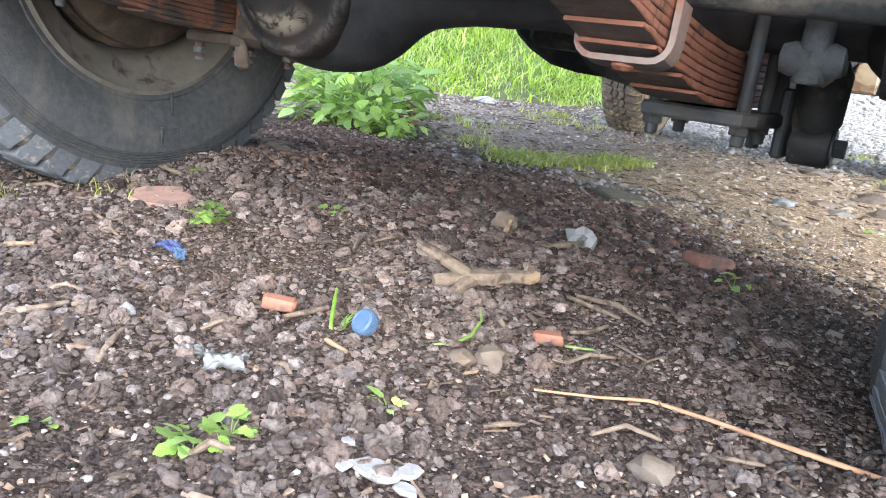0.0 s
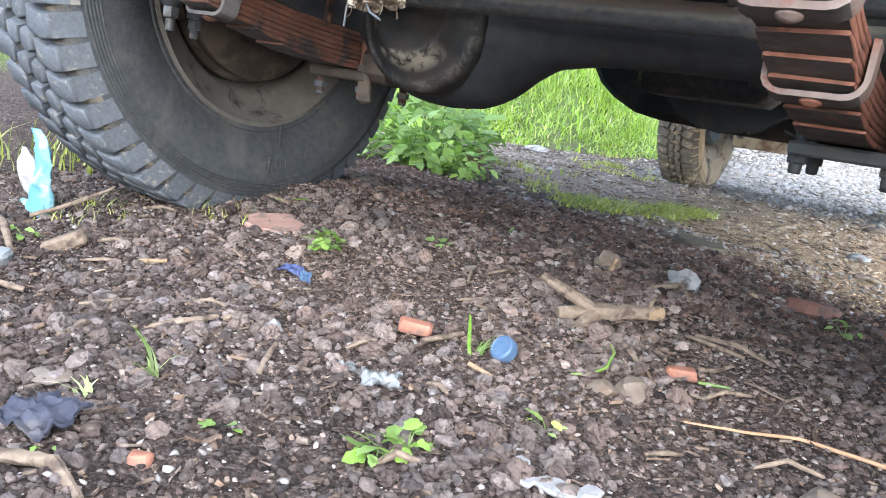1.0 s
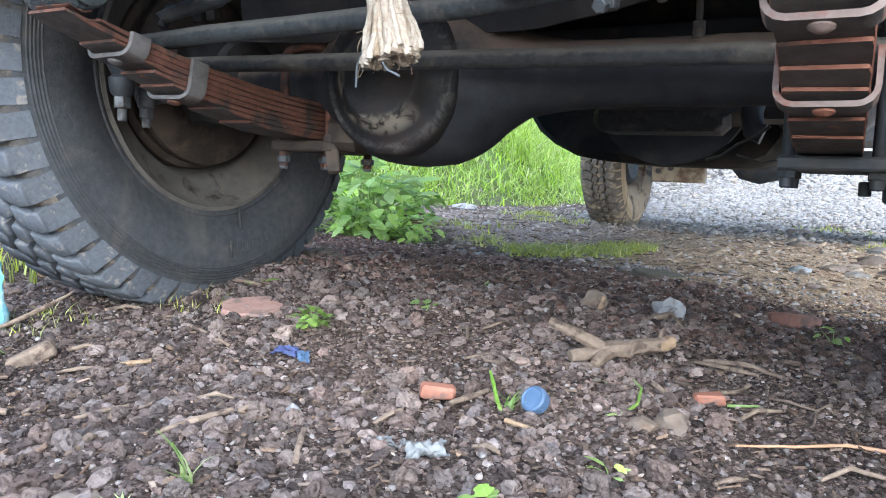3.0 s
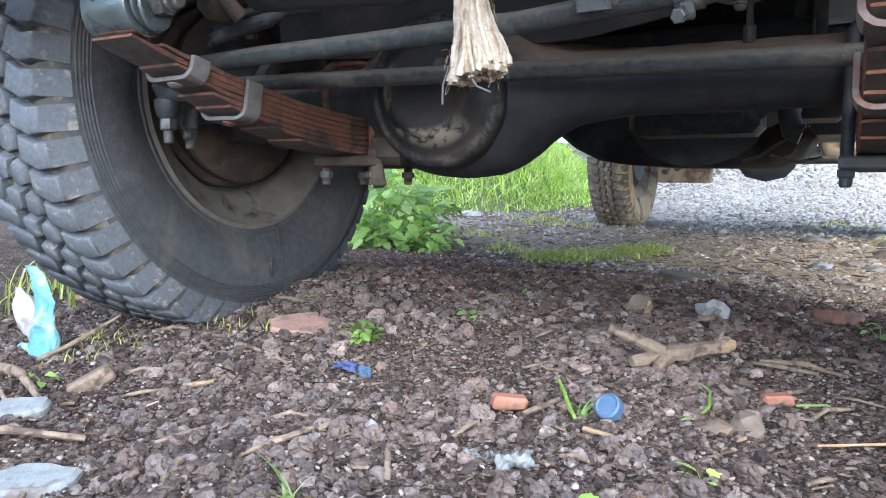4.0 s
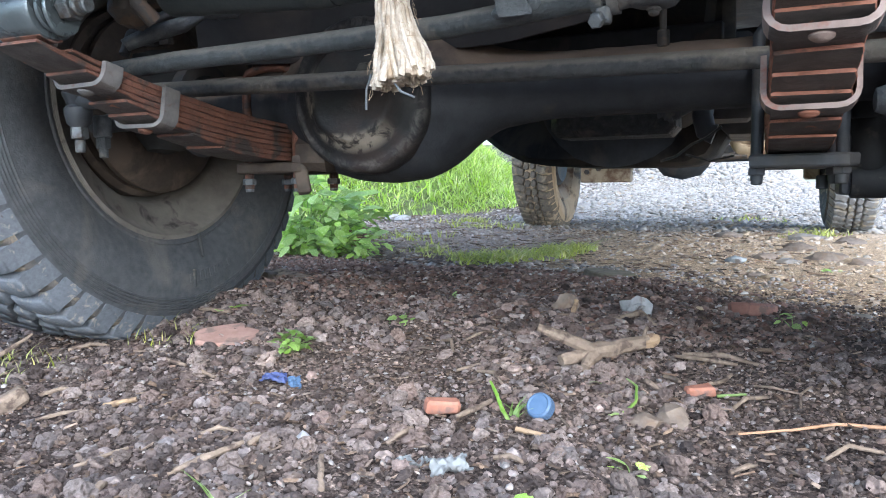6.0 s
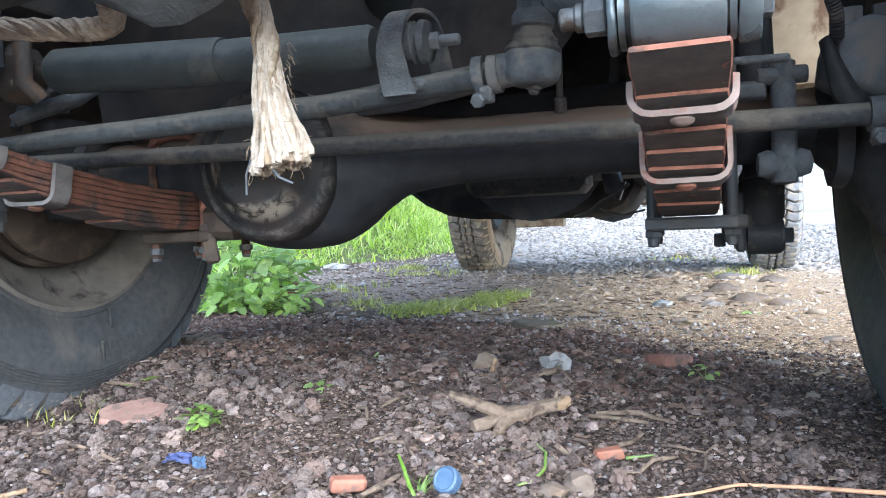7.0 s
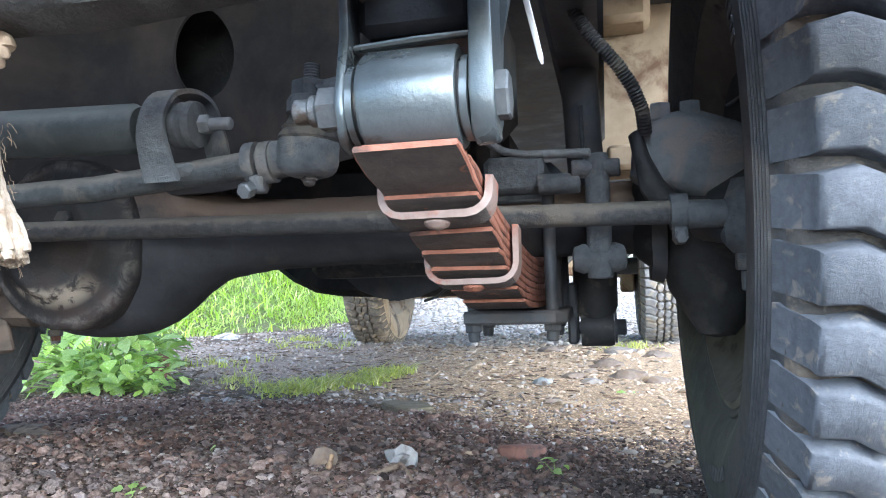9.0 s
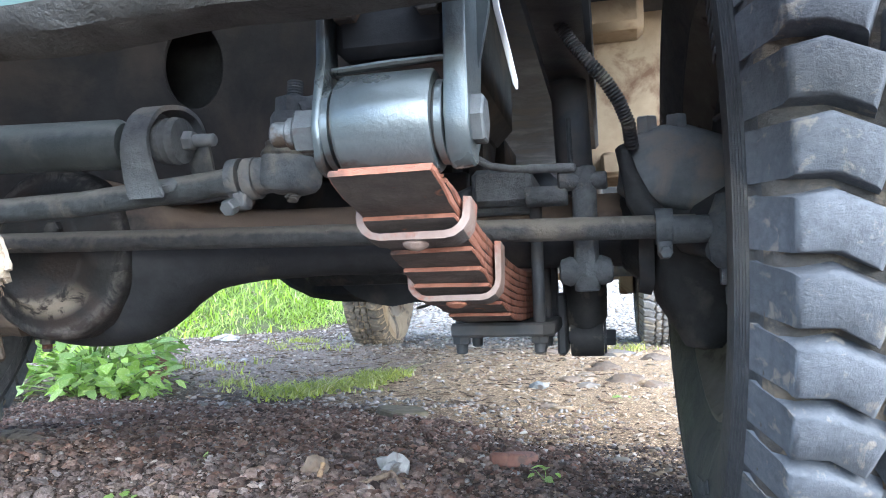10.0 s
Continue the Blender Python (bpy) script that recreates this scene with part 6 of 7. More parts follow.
for i, (x, y, a, ln, r) in enumerate(((-0.115, -0.36, 62, 0.07, 0.0036), (-0.085, -0.315, 50, 0.03, 0.0032), (0.30, 0.05, 60, 0.05, 0.0030), (0.335, -0.02, 50, 0.055, 0.0026), (0.36, 0.02, -30, 0.06, 0.0016), (0.39, 0.0, 75, 0.05, 0.0015), (0.23, -0.03, -40, 0.04, 0.0032), (0.25, 0.005, -55, 0.035, 0.003), (0.02, -0.24, 70, 0.035, 0.003), (0.14, -0.27, -20, 0.03, 0.0028), (0.33, -0.2, 60, 0.04, 0.0024), (0.42, -0.15, 35, 0.06, 0.0022), (0.5, -0.12, 20, 0.05, 0.002), (0.2, -0.40, 50, 0.035, 0.003), (0.245, -0.43, 20, 0.05, 0.0034), (-0.3, -0.16, 10, 0.05, 0.003), (-0.36, -0.13, -15, 0.045, 0.003), (-0.44, -0.24, 25, 0.05, 0.003), (-0.5, -0.38, -35, 0.06, 0.0035), (-0.37, -0.30, 35, 0.05, 0.0022), (-0.22, -0.38, 70, 0.05, 0.0022), (-0.15, -0.30, 40, 0.035, 0.0026), (-0.45, 0.06, -10, 0.07, 0.0035), (-0.55, -0.1, 20, 0.06, 0.003), (0.28, 0.11, -15, 0.08, 0.0028), (-0.05, 0.05, -50, 0.05, 0.0026), (-0.02, 0.10, 65, 0.06, 0.0022), (0.05, -0.06, -35, 0.05, 0.0026))):
    c_, s_ = math.cos(radians(a)), math.sin(radians(a))
    bend = 0.12 * ln * (1 if i % 2 else -1)
    stick("stick", [(x - c_ * ln / 2, y - s_ * ln / 2, 0.002), (x - s_ * bend, y + c_ * bend, 0.006), (x + c_ * ln / 2, y + s_ * ln / 2, 0.003)], [r * 0.8, r, r * 0.7], WOOD, "dry twig piece among soil clods" if r > 0.0024 else "thin dry stalk among soil clods", seg=7)

# bottle cap, plastic bits, bag and rag
cx, cy = 0.137, -0.152
cz = top(cx, cy)
cap = part("bottle_cap", Geo().lathe([(-0.008, 0.0), (-0.008, 0.0145), (-0.007, 0.0158), (0.006, 0.0158), (0.0075, 0.0145), (0.008, 0.0135), (0.0065, 0.012), (0.007, 0.0)], (0, 0, 0), (0, 0, 1), 48), BLUE, None, "", pose(cx, cy, cz + 0.010, 55, 14, -24) @ Matrix.Scale(0.85, 4))
tagged(cap, "faded blue plastic bottle cap on soil", "bottle cap")
for k in range(32):
    a = 2 * math.pi * k / 32
    part("ridge", Geo().box((0.0158 * math.cos(a), 0.0158 * math.sin(a), -0.0005), (0.0012, 0.0012, 0.011), 0.0004, (0, 0, math.degrees(a))), BLUE, cap)


def crumple(name, x, y, size, mat, label, category, turn=(0, 0, 0), seed=1, thick=0.0012, lift=0.4, fold=1.0):
    """A bent, creased piece of thin film."""
    g, n = Geo(), 21
    vs, fs = [], []
    for side_ in (0, 1):
        for j in range(n):
            for i in range(n):
                u, v = i / (n - 1) - 0.5, j / (n - 1) - 0.5
                ed = 1 - 0.35 * abs(noise.noise(Vector((u * 3 + seed, v * 3, seed))))
                z = fold * (0.5 * noise.noise(Vector((u * 2.5, v * 2.5, seed * 3.1))) + 0.3 * noise.noise(Vector((u * 6, v * 6, seed))) + 0.10 * noise.noise(Vector((u * 15, v * 15, seed))))
                vs.append(Vector((u * size[0] * ed, v * size[1] * ed, z * size[2] + side_ * thick)))
    for j in range(n - 1):
        for i in range(n - 1):
            a = j * n + i
            fs += [(a, a + 1, a + n + 1, a + n), tuple(q + n * n for q in (a, a + n, a + n + 1, a + 1))]
    rim_ = [i for i in range(n)] + [j * n + n - 1 for j in range(1, n)] + [(n - 1) * n + i for i in range(n - 2, -1, -1)] + [j * n for j in range(n - 2, 0, -1)]
    for k in range(len(rim_)):
        a, b = rim_[k], rim_[(k + 1) % len(rim_)]
        fs.append((a, b, b + n * n, a + n * n))
    g._add(vs, fs)
    ob = part(name, g, mat)
    ob.matrix_basis = pose(x, y, top(x, y) + size[2] * lift, *turn)
    return tagged(ob, label, category)


crumple("plastic_scrap", -0.203, -0.132, (0.034, 0.022, 0.012), NAVY, "navy blue plastic scrap on soil", "plastic", (12, 5, 20), 2, 0.002)
crumple("plastic_scrap", -0.168, -0.142, (0.016, 0.016, 0.010), BLUE, "small blue plastic scrap on soil", "plastic", (60, 0, 40), 3, 0.002, 0.8)
crumple("foil_scrap", 0.094, -0.294, (0.040, 0.022, 0.014), FOIL, "crumpled grey foil scrap on soil", "foil", (8, 0, 40), 4)
crumple("foil_scrap", 0.056, -0.294, (0.028, 0.018, 0.016), FOIL, "small grey foil scrap on soil", "foil", (0, 8, 40), 5)
for i, (x, y, s) in enumerate(((0.30, -0.335, 0.034), (0.262, -0.317, 0.016), (0.318, -0.318, 0.022), (0.278, -0.345, 0.02), (0.326, -0.334, 0.018))):
    slab("plaster_flake", x, y, (s * 1.2, s * 0.8, 0.004), PALE, "white plaster flake trodden into soil", 60 + i, 40 * i, (0, 0), 0.7, "plaster", 11)
bz = top(-0.64, -0.245)
g = Geo()
vs, fs, cols, nr = [], [], 22, 25
for j in range(nr):
    f_ = j / (nr - 1)
    hw = (0.027 if f_ < 0.1 else 0.027 - 0.013 * min(1, (f_ - 0.1) / 0.4)) * (1 - 0.6 * max(0, f_ - 0.6) / 0.4)
    cx_, cz_ = -0.636 + 0.004 * f_ - 0.024 * max(0, f_ - 0.7) / 0.3, 0.128 * f_ - 0.004
    for i in range(cols):
        a = 2 * math.pi * i / cols
        dent = 1 + 0.35 * noise.noise(Vector((math.cos(a) * 1.6, math.sin(a) * 1.6, f_ * 3.2)))
        vs.append(Vector((cx_ + hw * dent * math.cos(a), -0.245 + 0.008 * dent * math.sin(a) * (1.6 - f_), bz + cz_)))
for j in range(nr - 1):
    for i in range(cols):
        i2 = (i + 1) % cols
        fs.append((j * cols + i, j * cols + i2, (j + 1) * cols + i2, (j + 1) * cols + i))
fs += [tuple(range(cols)), tuple((nr - 1) * cols + i for i in range(cols))]
g._add(vs, fs).rough(0.007, 38, 2).rough(0.003, 120, 5)
bag = part("plastic_bag", g, CYAN)
tagged(bag, "twisted turquoise plastic bag standing on soil", "plastic bag")
part("bag_foot", Geo().tube([(-0.645, -0.247, bz + 0.004), (-0.675, -0.248, bz + 0.010), (-0.695, -0.245, bz + 0.008)], [0.011, 0.008, 0.004], 9, squash=(1, 1, 0.6)).rough(0.006, 60), CYAN, bag)
v, t = lump(71, 3, 0.35)
tissue = new("tissue", quick_mesh("tissue", v * np.array((0.021, 0.015, 0.036)), t, TISSUE))
tissue.matrix_basis = pose(-0.668, -0.244, top(-0.668, -0.244) + 0.050, 10, -8, 0)
tagged(tissue, "crumpled white tissue beside the bag", "tissue")
rock("soil_clod", -0.676, -0.228, (0.04, 0.04, 0.03), CLOD, "brown soil clod under a tissue", 77, sink=0.4, category="clod")
crumple("rag", 0.0, -0.553, (0.050, 0.046, 0.024), RAG, "crumpled dark blue rag on soil", "rag", (10, 0, 15), 15, 0.003, 0.35, 1.0)


# ---- plants ----
def leaf_mesh(name, mat, lobes=0, curl=0.15, seg=7, wide=0.34):
    """A leaf blade along +y, one unit long, with a folded midrib."""
    g = Geo()
    vs, fs = [], []
    for i in range(seg + 1):
        t = i / seg
        w = wide * math.sin(math.pi * t**0.75) ** 0.8
        if lobes:
            w *= 1 - 0.35 * (0.5 + 0.5 * math.cos(t * math.pi * 2 * lobes))
        z = -curl * t * t
        vs += [Vector((-w, t, z + 0.10 * w)), Vector((0, t, z)), Vector((w, t, z + 0.10 * w))]
    for i in range(seg):
        a = 3 * i
        fs += [(a, a + 1, a + 4, a + 3), (a + 1, a + 2, a + 5, a + 4)]
    g._add(vs, fs)
    me = g.mesh(name, 60)
    me.materials.append(mat)
    return me


LEAF_A, LEAF_B = leaf_mesh("leaf", LEAF, 0, 0.35), leaf_mesh("leaf", LEAF, 3, 0.25)
LIME_A = leaf_mesh("leaf", LIMELEAF, 2, 0.3)
ROUND = leaf_mesh("leaf", LIMELEAF, 2, 0.2, 9, 0.56)


def plant(name, x, y, n, spread, tall, size, meshes, label, category, seed, stemmat=STEM):
    rng = random.Random(seed)
    z0 = top(x, y) - 0.004
    base = None
    for i in range(n):
        a, q = rng.random() * 2 * math.pi, rng.random() ** 0.6
        hx, hy, hz = spread * q * math.cos(a), spread * q * math.sin(a), tall * (0.25 + 0.75 * rng.random()) * (1.1 - 0.5 * q)
        if i % 3 == 0:
            st = Geo().tube([(0, 0, 0), (hx * 0.4, hy * 0.4, hz * 0.6), (hx, hy, hz)], [size * 0.05, size * 0.04, size * 0.025], 6)
            ob = part(name if base is None else "stem", st, stemmat, base)
            if base is None:
                base = ob
                base.matrix_basis = pose(x, y, z0)
                tagged(base, label, category)
        s = size * rng.uniform(0.6, 1.25)
        m = pose(hx, hy, hz, rng.uniform(-35, 35), rng.uniform(-30, 30), math.degrees(a) - 90 + rng.uniform(-50, 50)) @ Matrix.Diagonal((s, s, s, 1))
        part("leaf", meshes[i % len(meshes)], None, base, "", m)
    return base


plant("weed_plant", -1.05, 1.25, 210, 0.23, 0.23, 0.062, [LEAF_A, LEAF_B, LIME_A], "bushy green weed behind the tyre", "weed", 1)
plant("weed_plant", -0.88, 1.12, 100, 0.16, 0.13, 0.050, [LEAF_A, LEAF_B, LIME_A], "bushy green weed behind the tyre", "weed", 2)
plant("weed_plant", -1.32, 1.55, 130, 0.26, 0.34, 0.085, [LEAF_A, LEAF_B, LIME_A], "tall bushy green weed", "weed", 3)
plant("weed_plant", -0.97, 1.06, 80, 0.15, 0.12, 0.050, [LEAF_A, LEAF_B, LIME_A], "bushy green weed behind the tyre", "weed", 20)
plant("weed_plant", -0.78, 1.10, 50, 0.08, 0.08, 0.035, [LIME_A, LEAF_B], "low lime-green weed at the mound's foot", "weed", 4)
plant("seedling", 0.184, -0.402, 17, 0.018, 0.022, 0.016, [ROUND], "bright green seedling clump on soil", "seedling", 5)
plant("seedling", 0.186, -0.368, 14, 0.014, 0.024, 0.014, [ROUND], "bright green seedling clump on soil", "seedling", 15)
plant("seedling", 0.068, -0.45, 8, 0.010, 0.012, 0.013, [ROUND], "small green seedling on soil", "seedling", 6)
plant("seedling", -0.243, -0.038, 46, 0.024, 0.034, 0.015, [ROUND, LIME_A], "lime-green leafy sprig on soil", "seedling", 7)
plant("seedling", -0.155, 0.125, 9, 0.012, 0.022, 0.014, [ROUND], "small green seedling on reddish soil", "seedling", 8)
plant("seedling", 0.025, -0.565, 4, 0.010, 0.010, 0.011, [LIME_A], "tiny green seedling on soil", "seedling", 9)
plant("seedling", 0.242, -0.247, 6, 0.014, 0.014, 0.015, [LEAF_B], "small green seedling among clods", "seedling", 10)
plant("seedling", 0.39, 0.36, 9, 0.022, 0.03, 0.018, [LEAF_B], "small green weed by the red stone", "seedling", 11)
plant("seedling", 0.52, 1.25, 8, 0.03, 0.03, 0.02, [LIME_A], "small green weed on the drive", "seedling", 12)
plant("seedling", -0.44, 0.06, 9, 0.025, 0.02, 0.02, [LEAF_B], "small green weed beside the tyre", "seedling", 13)
plant("seedling", -0.53, -0.32, 8, 0.02, 0.022, 0.018, [LIME_A], "small green weed beside the tyre", "seedling", 14)
plant("seedling", -0.15, 0.34, 5, 0.012, 0.02, 0.014, [LIME_A], "small green seedling on reddish soil", "seedling", 16)
plant("seedling", 0.19, -0.04, 5, 0.016, 0.015, 0.016, [LIME_A], "small green seedling beside the stick", "seedling", 17)


def blades(x, y, n, spread, tall, width, rng, lean=0.5):
    """Vertices and triangles of bent grass blades."""
    vs, ts = [], []
    for _ in range(n):
        a, q = rng.random() * 2 * math.pi, math.sqrt(rng.random()) * spread
        bx, by = x + q * math.cos(a), y + q * math.sin(a)
        bz = top(bx, by) - 0.003
        h, w, t = tall * rng.uniform(0.5, 1.2), width * rng.uniform(0.7, 1.3), rng.random() * 2 * math.pi
        d = Vector((math.cos(t), math.sin(t), 0)) * lean * h * rng.uniform(0.2, 1.3)
        s = Vector((-math.sin(t + 0.5), math.cos(t + 0.5), 0)) * w
        n0 = len(vs)
        for f in (0.0, 0.35, 0.7, 1.0):
            c = Vector((bx, by, bz)) + d * f * f + Vector((0, 0, h * (f - 0.28 * f * f * lean)))
            ww = (1 - f**1.6) + 0.04
            vs += [c - s * ww, c + s * ww]
        for k in range(3):
            p = n0 + 2 * k
            ts += [(p, p + 1, p + 3), (p, p + 3, p + 2)]
    return vs, ts


def grass_thing(name, spots, mat, label, category, kind="", seed=1):
    rng = random.Random(seed)
    vs, ts = [], []
    for x, y, n, spread, tall, width, lean in spots:
        v, t = blades(x, y, n, spread, tall, width, rng, lean)
        k = len(vs)
        vs += [p[:] for p in v]
        ts += [tuple(i + k for i in q) for q in t]
    ob = new(name, quick_mesh(name, np.array(vs), np.array(ts), mat))
    return tagged(ob, label, category, kind=kind)


rng = random.Random(21)
spots = []
for _ in range(1300):
    x, y = rng.uniform(-5.2, -1.2), rng.uniform(2.9, 8)
    a = min(-(x + 1.35 + 0.12 * (y - 4) + 0.55 * max(y - 6, 0)), ((x + 1.3) * -0.817 + (y - 4.9) * 0.577) + 0.1)
    if a > -0.02:
        spots.append((x, y, 50, 0.17, rng.uniform(0.10, 0.31) * min(1, 0.45 + a), 0.0048, rng.uniform(0.9, 1.9)))
grass_thing("grass", spots, GRASS, "lush bright green grass bank", "grass", "stuff")
spots = []
for cx_, cy_, rx_, ry_, n in ((-0.42, 1.34, 0.09, 0.16, 120), (-0.29, 1.62, 0.06, 0.22, 120), (-0.62, 1.36, 0.10, 0.06, 16)):
    for _ in range(n):
        spots.append((rng.gauss(cx_, rx_ * 0.6), rng.gauss(cy_, ry_ * 0.6), 13, 0.04, rng.uniform(0.02, 0.066) * rng.uniform(0.5, 1.1), 0.0024, 1.3))
for cx_, cy_, n in ((-0.98, 1.75, 20), (-0.95, 2.6, 14), (-1.15, 3.0, 18), (0.35, 3.9, 14), (-1.6, 4.2, 30), (1.0, 6.2, 40), (0.55, 2.7, 14)):
    for _ in range(n):
        spots.append((rng.gauss(cx_, 0.09), rng.gauss(cy_, 0.12), 10, 0.04, rng.uniform(0.02, 0.06), 0.0028, 0.9))
grass_thing("low_weeds", spots, DULLLEAF, "low mossy weeds along the soil edge", "weeds", "stuff", 3)
grass_thing("grass_tuft", [(-0.028, -0.447, 10, 0.005, 0.052, 0.0022, 0.9)], LIMELEAF, "thin green grass tuft on soil", "grass", seed=4)
grass_thing("grass_tuft", [(-0.032, -0.505, 9, 0.004, 0.030, 0.0022, 0.9)], LEAF, "thin green grass tuft on soil", "grass", seed=5)
grass_thing("grass_tuft", [(0.112, -0.150, 9, 0.010, 0.026, 0.0016, 0.9)], LIMELEAF, "green sprouts beside the blue cap", "grass", seed=6)
grass_thing("grass_tuft", [(-0.46, -0.03, 40, 0.06, 0.03, 0.001, 0.9)], DULLLEAF, "dry greenish grass beside the tyre", "grass", seed=7)
plant("seedling", -0.57, 0.10, 10, 0.018, 0.02, 0.020, [LEAF_B, LIME_A], "small green weed beside the tyre", "seedling", 18)
plant("seedling", -0.65, 0.21, 10, 0.018, 0.02, 0.020, [LEAF_B, LIME_A], "small green weed beside the tyre", "seedling", 19)
grass_thing("grass_tuft", [(-0.60, -0.20, 60, 0.08, 0.028, 0.001, 0.9)], DULLLEAF, "dry greenish grass beside the tyre", "grass", seed=8)
grass_thing("grass_tuft", [(-0.95, 0.02, 60, 0.12, 0.09, 0.002, 0.9), (-1.05, -0.1, 60, 0.15, 0.10, 0.002, 0.9)], DULLLEAF, "grass and weeds outside the wheel", "grass", seed=9)
stick("long_grass", [(0.074, -0.125, 0.022), (0.086, -0.142, 0.016), (0.098, -0.158, 0.008), (0.108, -0.17, 0.0)], [0.0014, 0.0022, 0.0024, 0.002], LIMELEAF, "thick green grass blade on soil", category="grass blade", seg=6)
stick("long_grass", [(0.200, -0.118), (0.214, -0.10, 0.002), (0.222, -0.08, 0.006), (0.219, -0.055, 0.010), (0.205, -0.035, 0.010)], [0.0014, 0.0018, 0.0018, 0.0015, 0.001], LIMELEAF, "bent green grass blade on soil", category="grass blade", seg=6)
stick("long_grass", [(0.30, -0.01, 0.004), (0.33, 0.0, 0.006)], [0.0018, 0.0012], STEM, "short green stem on soil", category="grass blade", seg=6)

# ---- clods, stones and chips ----
CLODMESH = []
for k in range(10):
    v, t = lump(100 + k, 4, 0.20, 1.0, 1.7, 0.035)
    me = quick_mesh("clod", v, t, CLOD)
    me.set_sharp_from_angle(angle=radians(35))
    CLODMESH.append(me)
SHAPES = [lump(200 + k, 2, 0.24, 1.0, 1.0, 0.10) for k in range(14)]
NUTS = [lump(250 + k, 1, 0.32) for k in range(12)]
BITS = [lump(300 + k, 1, 0.45) for k in range(9)]
rng = random.Random(11)


def density(x, y):
    p = Vector((x, y, 0))
    d = 0.55 + 1.1 * noise.noise(p * 4.3) + 0.6 * noise.noise(p * 11)
    if x > 0.5 and y > 0.0:
        d -= 0.9
    if y > 0.75:
        d -= 0.9
    return d


def mound(x, y):
    edge = 0.90 - 0.85 * x + 0.16 * noise.noise(Vector((x * 5, y * 5, 0)))
    return 1.0 if y < edge else 0.06


kept = []
tries = 0
while len(kept) < 300 and tries < 9000:
    tries += 1
    x, y = rng.uniform(-0.55, 0.50), rng.uniform(-0.58, 0.15)
    if rng.random() > density(x, y):
        continue
    r = 0.0056 + 0.0072 * rng.random() ** 2.0
    if any((x - a) ** 2 + (y - b) ** 2 < (0.8 * (r + c)) ** 2 for a, b, c in kept):
        continue
    kept.append((x, y, r))
    sx, sy, sz = r * rng.uniform(0.85, 1.25), r * rng.uniform(0.85, 1.2), r * rng.uniform(0.7, 1.0)
    m = pose(x, y, top(x, y) + sz * 0.45, rng.uniform(-40, 40), rng.uniform(-40, 40), rng.uniform(0, 360)) @ Matrix.Diagonal((sx, sy, sz, 1))
    part("clod", CLODMESH[len(kept) % 10], None, ground, "", m)


def scatter_stuff(name, count, area, size, mat, label, shapes, lift, seed, dens=None, flat=0.8, power=1.8, smooth=True):
    rng = random.Random(seed)
    places, guard = [], 0
    while len(places) < count and guard < count * 12:
        guard += 1
        x, y = rng.uniform(area[0], area[1]), rng.uniform(area[2], area[3])
        if dens and rng.random() > dens(x, y):
            continue
        r = size[0] + (size[1] - size[0]) * rng.random() ** power
        s = (r * rng.uniform(0.8, 1.3), r * rng.uniform(0.8, 1.2), r * rng.uniform(0.6, 1.0) * flat)
        z = top(x, y) + s[2] * lift
        places.append((len(places), ((x, y, z), s, (rng.uniform(-0.6, 0.6), rng.uniform(-0.6, 0.6), rng.uniform(0, 6.28)))))
    v, t = scattered(shapes, places)
    ob = new(name, quick_mesh(name, v, t, mat, smooth))
    ob.parent = ground
    return tagged(ob, label, kind="stuff")


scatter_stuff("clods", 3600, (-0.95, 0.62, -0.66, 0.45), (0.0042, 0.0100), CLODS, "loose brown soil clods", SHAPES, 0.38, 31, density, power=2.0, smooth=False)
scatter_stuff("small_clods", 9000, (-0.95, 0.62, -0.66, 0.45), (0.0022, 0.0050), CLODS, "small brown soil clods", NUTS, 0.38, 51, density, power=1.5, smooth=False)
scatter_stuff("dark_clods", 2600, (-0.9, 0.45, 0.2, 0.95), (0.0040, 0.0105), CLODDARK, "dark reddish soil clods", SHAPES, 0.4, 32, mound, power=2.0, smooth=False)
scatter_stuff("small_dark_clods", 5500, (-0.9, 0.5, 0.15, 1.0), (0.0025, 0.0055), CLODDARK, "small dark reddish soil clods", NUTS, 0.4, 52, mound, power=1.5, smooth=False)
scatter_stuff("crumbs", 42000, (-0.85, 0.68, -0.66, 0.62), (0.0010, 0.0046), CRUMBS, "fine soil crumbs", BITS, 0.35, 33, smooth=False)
scatter_stuff("far_crumbs", 13000, (-1.0, 0.6, 0.35, 1.1), (0.0014, 0.0055), CLODDARK, "fine soil crumbs", BITS, 0.3, 39, mound, smooth=False)
scatter_stuff("mound_grit", 2200, (-0.9, 0.5, 0.2, 1.1), (0.0015, 0.007), GRIT, "pale grit on the soil mound", BITS, 0.5, 44, None, 0.8, 2.5)
scatter_stuff("grit", 7500, (-0.8, 0.7, -0.66, 0.7), (0.0009, 0.0042), GRIT, "pale grit in the soil", BITS, 0.4, 34, None, 0.7, 2.5)
scatter_stuff("drive_gravel", 8000, (-0.9, 1.0, 0.25, 3.0), (0.0012, 0.011), DRIVEGRAV, "small pale gravel on the drive", BITS, 0.1, 35, lambda x, y: float(sig((x - 0.42 + 0.45 * (y - 0.5)) / 0.12)), 0.5, 5.0, smooth=False)
scatter_stuff("drive_stones", 170, (-0.35, 1.1, 0.95, 3.3), (0.008, 0.034), DRIVEROCK, "rounded stones bedded in the drive", SHAPES, -0.35, 53, lambda x, y: 1.0 if y + 0.85 * x > 1.15 else 0.0, 0.42, 2.2)
scatter_stuff("path_crumbs", 12000, (-2.6, 0.2, 0.95, 4.4), (0.002, 0.014), PATHBITS, "soil crumbs and small stones behind the mound", BITS, 0.3, 38, lambda x, y: 1.0 if y + 0.85 * x < 1.2 or x < -0.5 else 0.1, 0.6, 3.0)
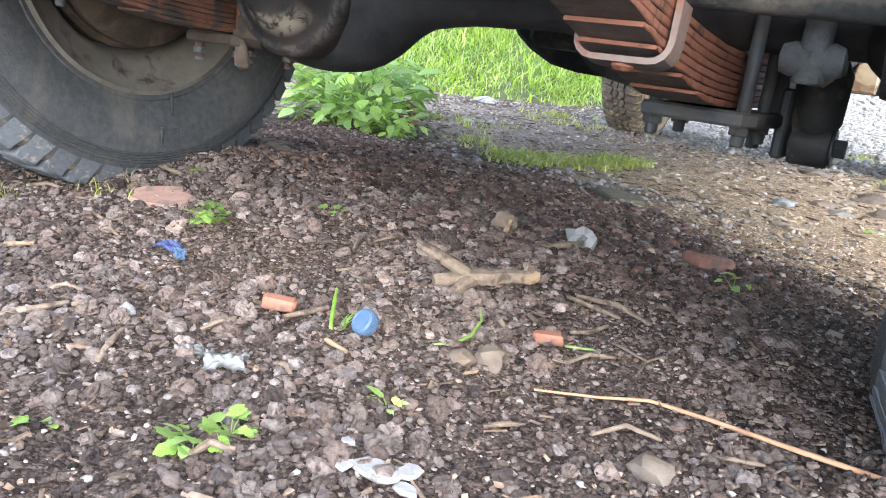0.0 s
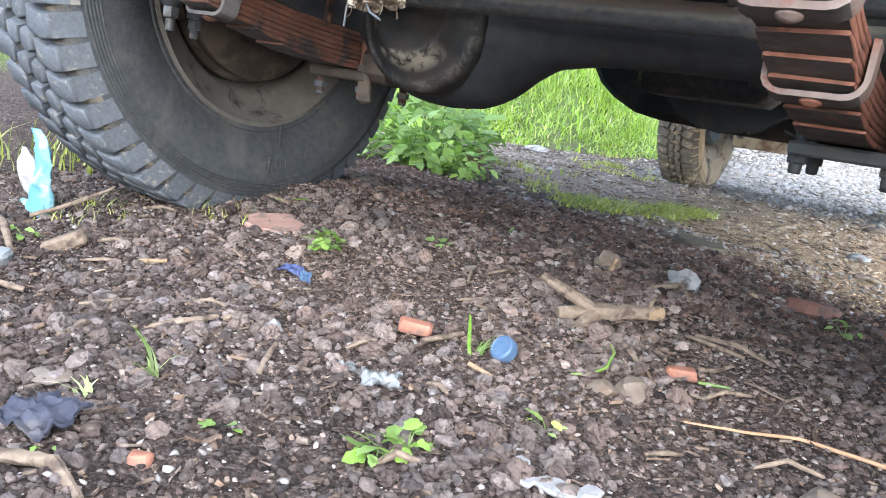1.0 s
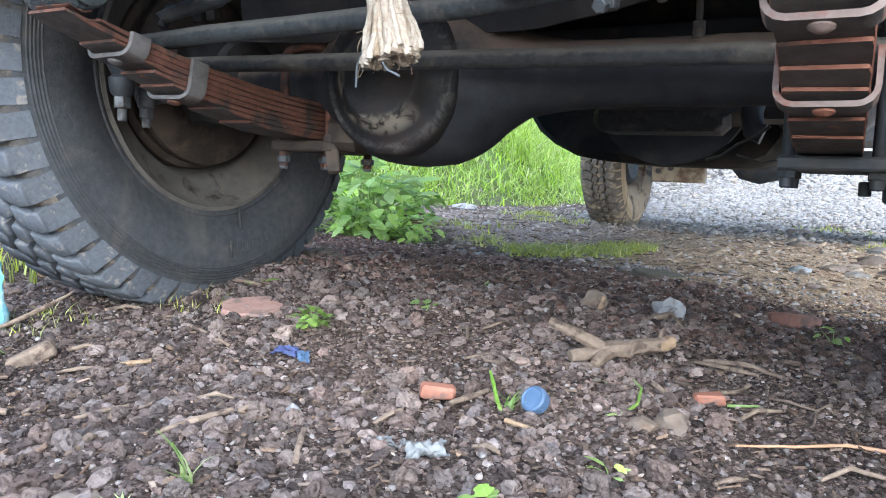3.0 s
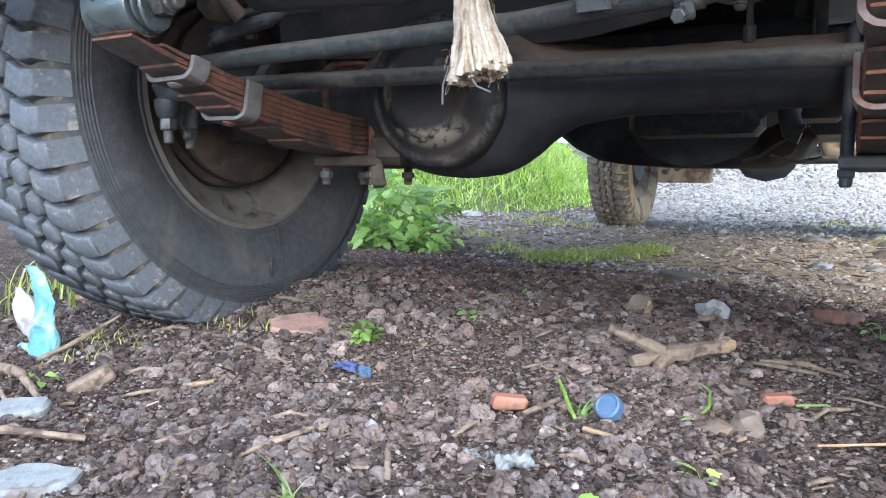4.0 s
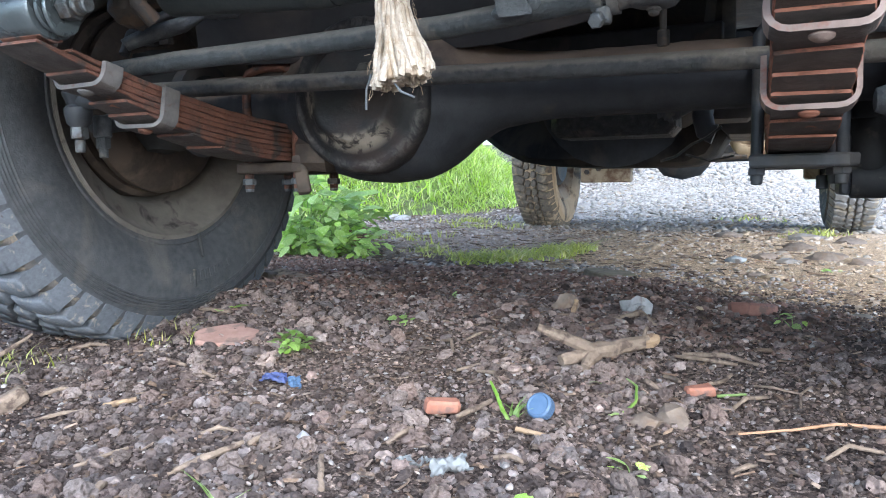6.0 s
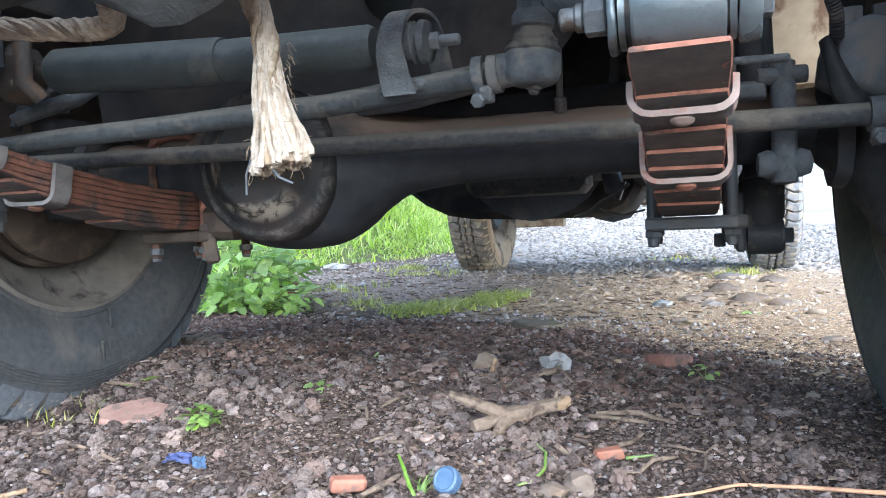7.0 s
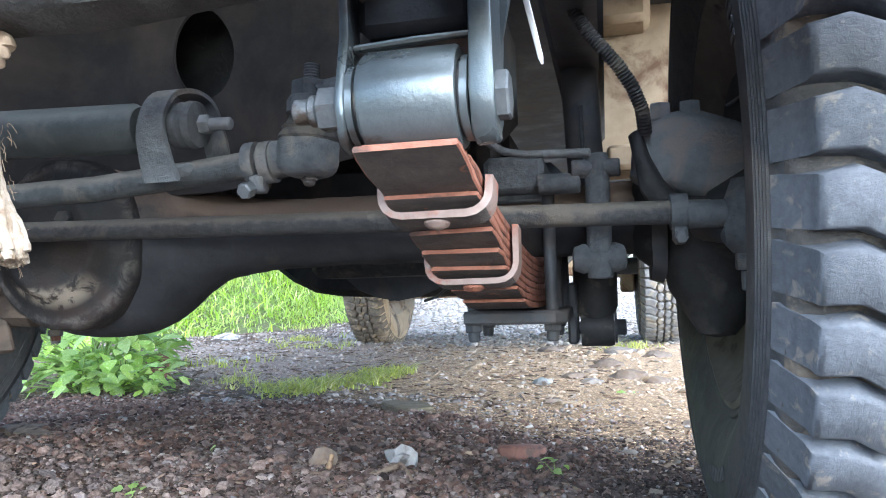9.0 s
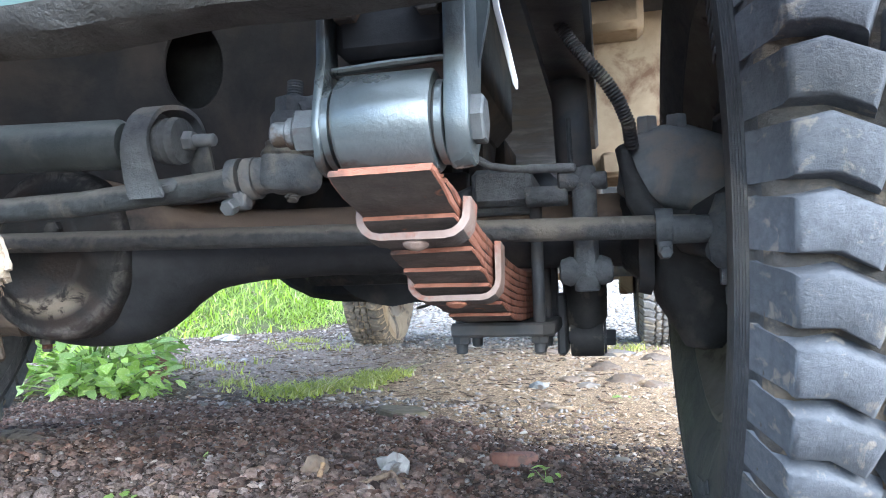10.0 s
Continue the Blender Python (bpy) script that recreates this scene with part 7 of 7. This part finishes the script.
scatter_stuff("road_gravel", 20000, (-1.6, 2.6, 2.9, 8.0), (0.006, 0.026), GRAVEL, "pale rounded road stones", BITS, 0.2, 36, lambda x, y: 0.0 if x < -1.1 - 0.12 * (y - 4) else 1.0, 0.5, 2.0)
scatter_stuff("far_gravel", 6000, (-2.0, 5.0, 7.5, 16.0), (0.02, 0.06), GRAVEL, "pale road stones farther off", BITS, 0.2, 41, lambda x, y: 0.0 if x < -1.1 - 0.12 * (y - 4) else 1.0, 0.5, 2.0)
CUBE = [(a, b, c) for a in (-1, 1) for b in (-1, 1) for c in (-1, 1)]
SIDES = np.array([(0, 1, 3), (0, 3, 2), (4, 6, 7), (4, 7, 5), (0, 4, 5), (0, 5, 1), (2, 3, 7), (2, 7, 6), (0, 2, 6), (0, 6, 4), (1, 5, 7), (1, 7, 3)])
rng = random.Random(37)
CHIP = [(np.array([(a * rng.uniform(0.5, 1.15), b * rng.uniform(0.25, 1.2) + 0.3 * a * sk, c * rng.uniform(0.5, 1.2)) for a, b, c in CUBE]), SIDES) for sk in (-0.6, -0.3, 0.0, 0.2, 0.5, 0.9, 0.0, -0.2)]
places = []
for k in range(6000):
    x, y = rng.uniform(-0.95, 0.72), rng.uniform(-0.66, 0.80)
    ln = 0.0018 + 0.009 * rng.random() ** 2.4
    places.append((k, ((x, y, top(x, y) + 0.0012 + 0.004 * rng.random()), (ln, min(ln * 0.8, 0.0006 + 0.0030 * rng.random() ** 1.5), 0.0004 + 0.0012 * rng.random()), (rng.uniform(-0.4, 0.4), rng.uniform(-0.4, 0.4), rng.uniform(0, 6.28)))))
v, t = scattered(CHIP, places)
ob = new("wood_chips", quick_mesh("wood_chips", v, t, CHIPS, False))
ob.parent = ground
tagged(ob, "small bark and wood chips", kind="stuff")

places = []
for k in range(4200):
    x, y = rng.uniform(-2.6, 0.5), rng.uniform(0.9, 4.6)
    ln = 0.006 + 0.035 * rng.random() ** 2.5
    places.append((k, ((x, y, top(x, y) + 0.003), (ln, 0.0012 + 0.002 * rng.random(), 0.001 + 0.001 * rng.random()), (rng.uniform(-0.15, 0.15), rng.uniform(-0.15, 0.15), rng.uniform(0, 6.28)))))
v, t = scattered(CHIP, places)
ob = new("path_litter", quick_mesh("path_litter", v, t, CHIPS, False))
ob.parent = ground
tagged(ob, "dry stalks and bark on the path", kind="stuff")
# repeats that can be counted
for ob in list(scene.objects):
    if not ob.parent:
        kind_name = ob.name.split(".")[0]
        if kind_name == "stone":
            tagged(ob, group="stones lying on the ground")
        elif kind_name == "stick":
            tagged(ob, group="twigs on the soil")
        elif kind_name == "seedling":
            tagged(ob, group="seedlings on the soil")
        elif kind_name == "weed_plant":
            tagged(ob, group="weeds behind the wheel")
        elif kind_name == "plaster_flake":
            tagged(ob, group="plaster flakes")
        elif kind_name == "brick_piece":
            tagged(ob, group="broken brick pieces")
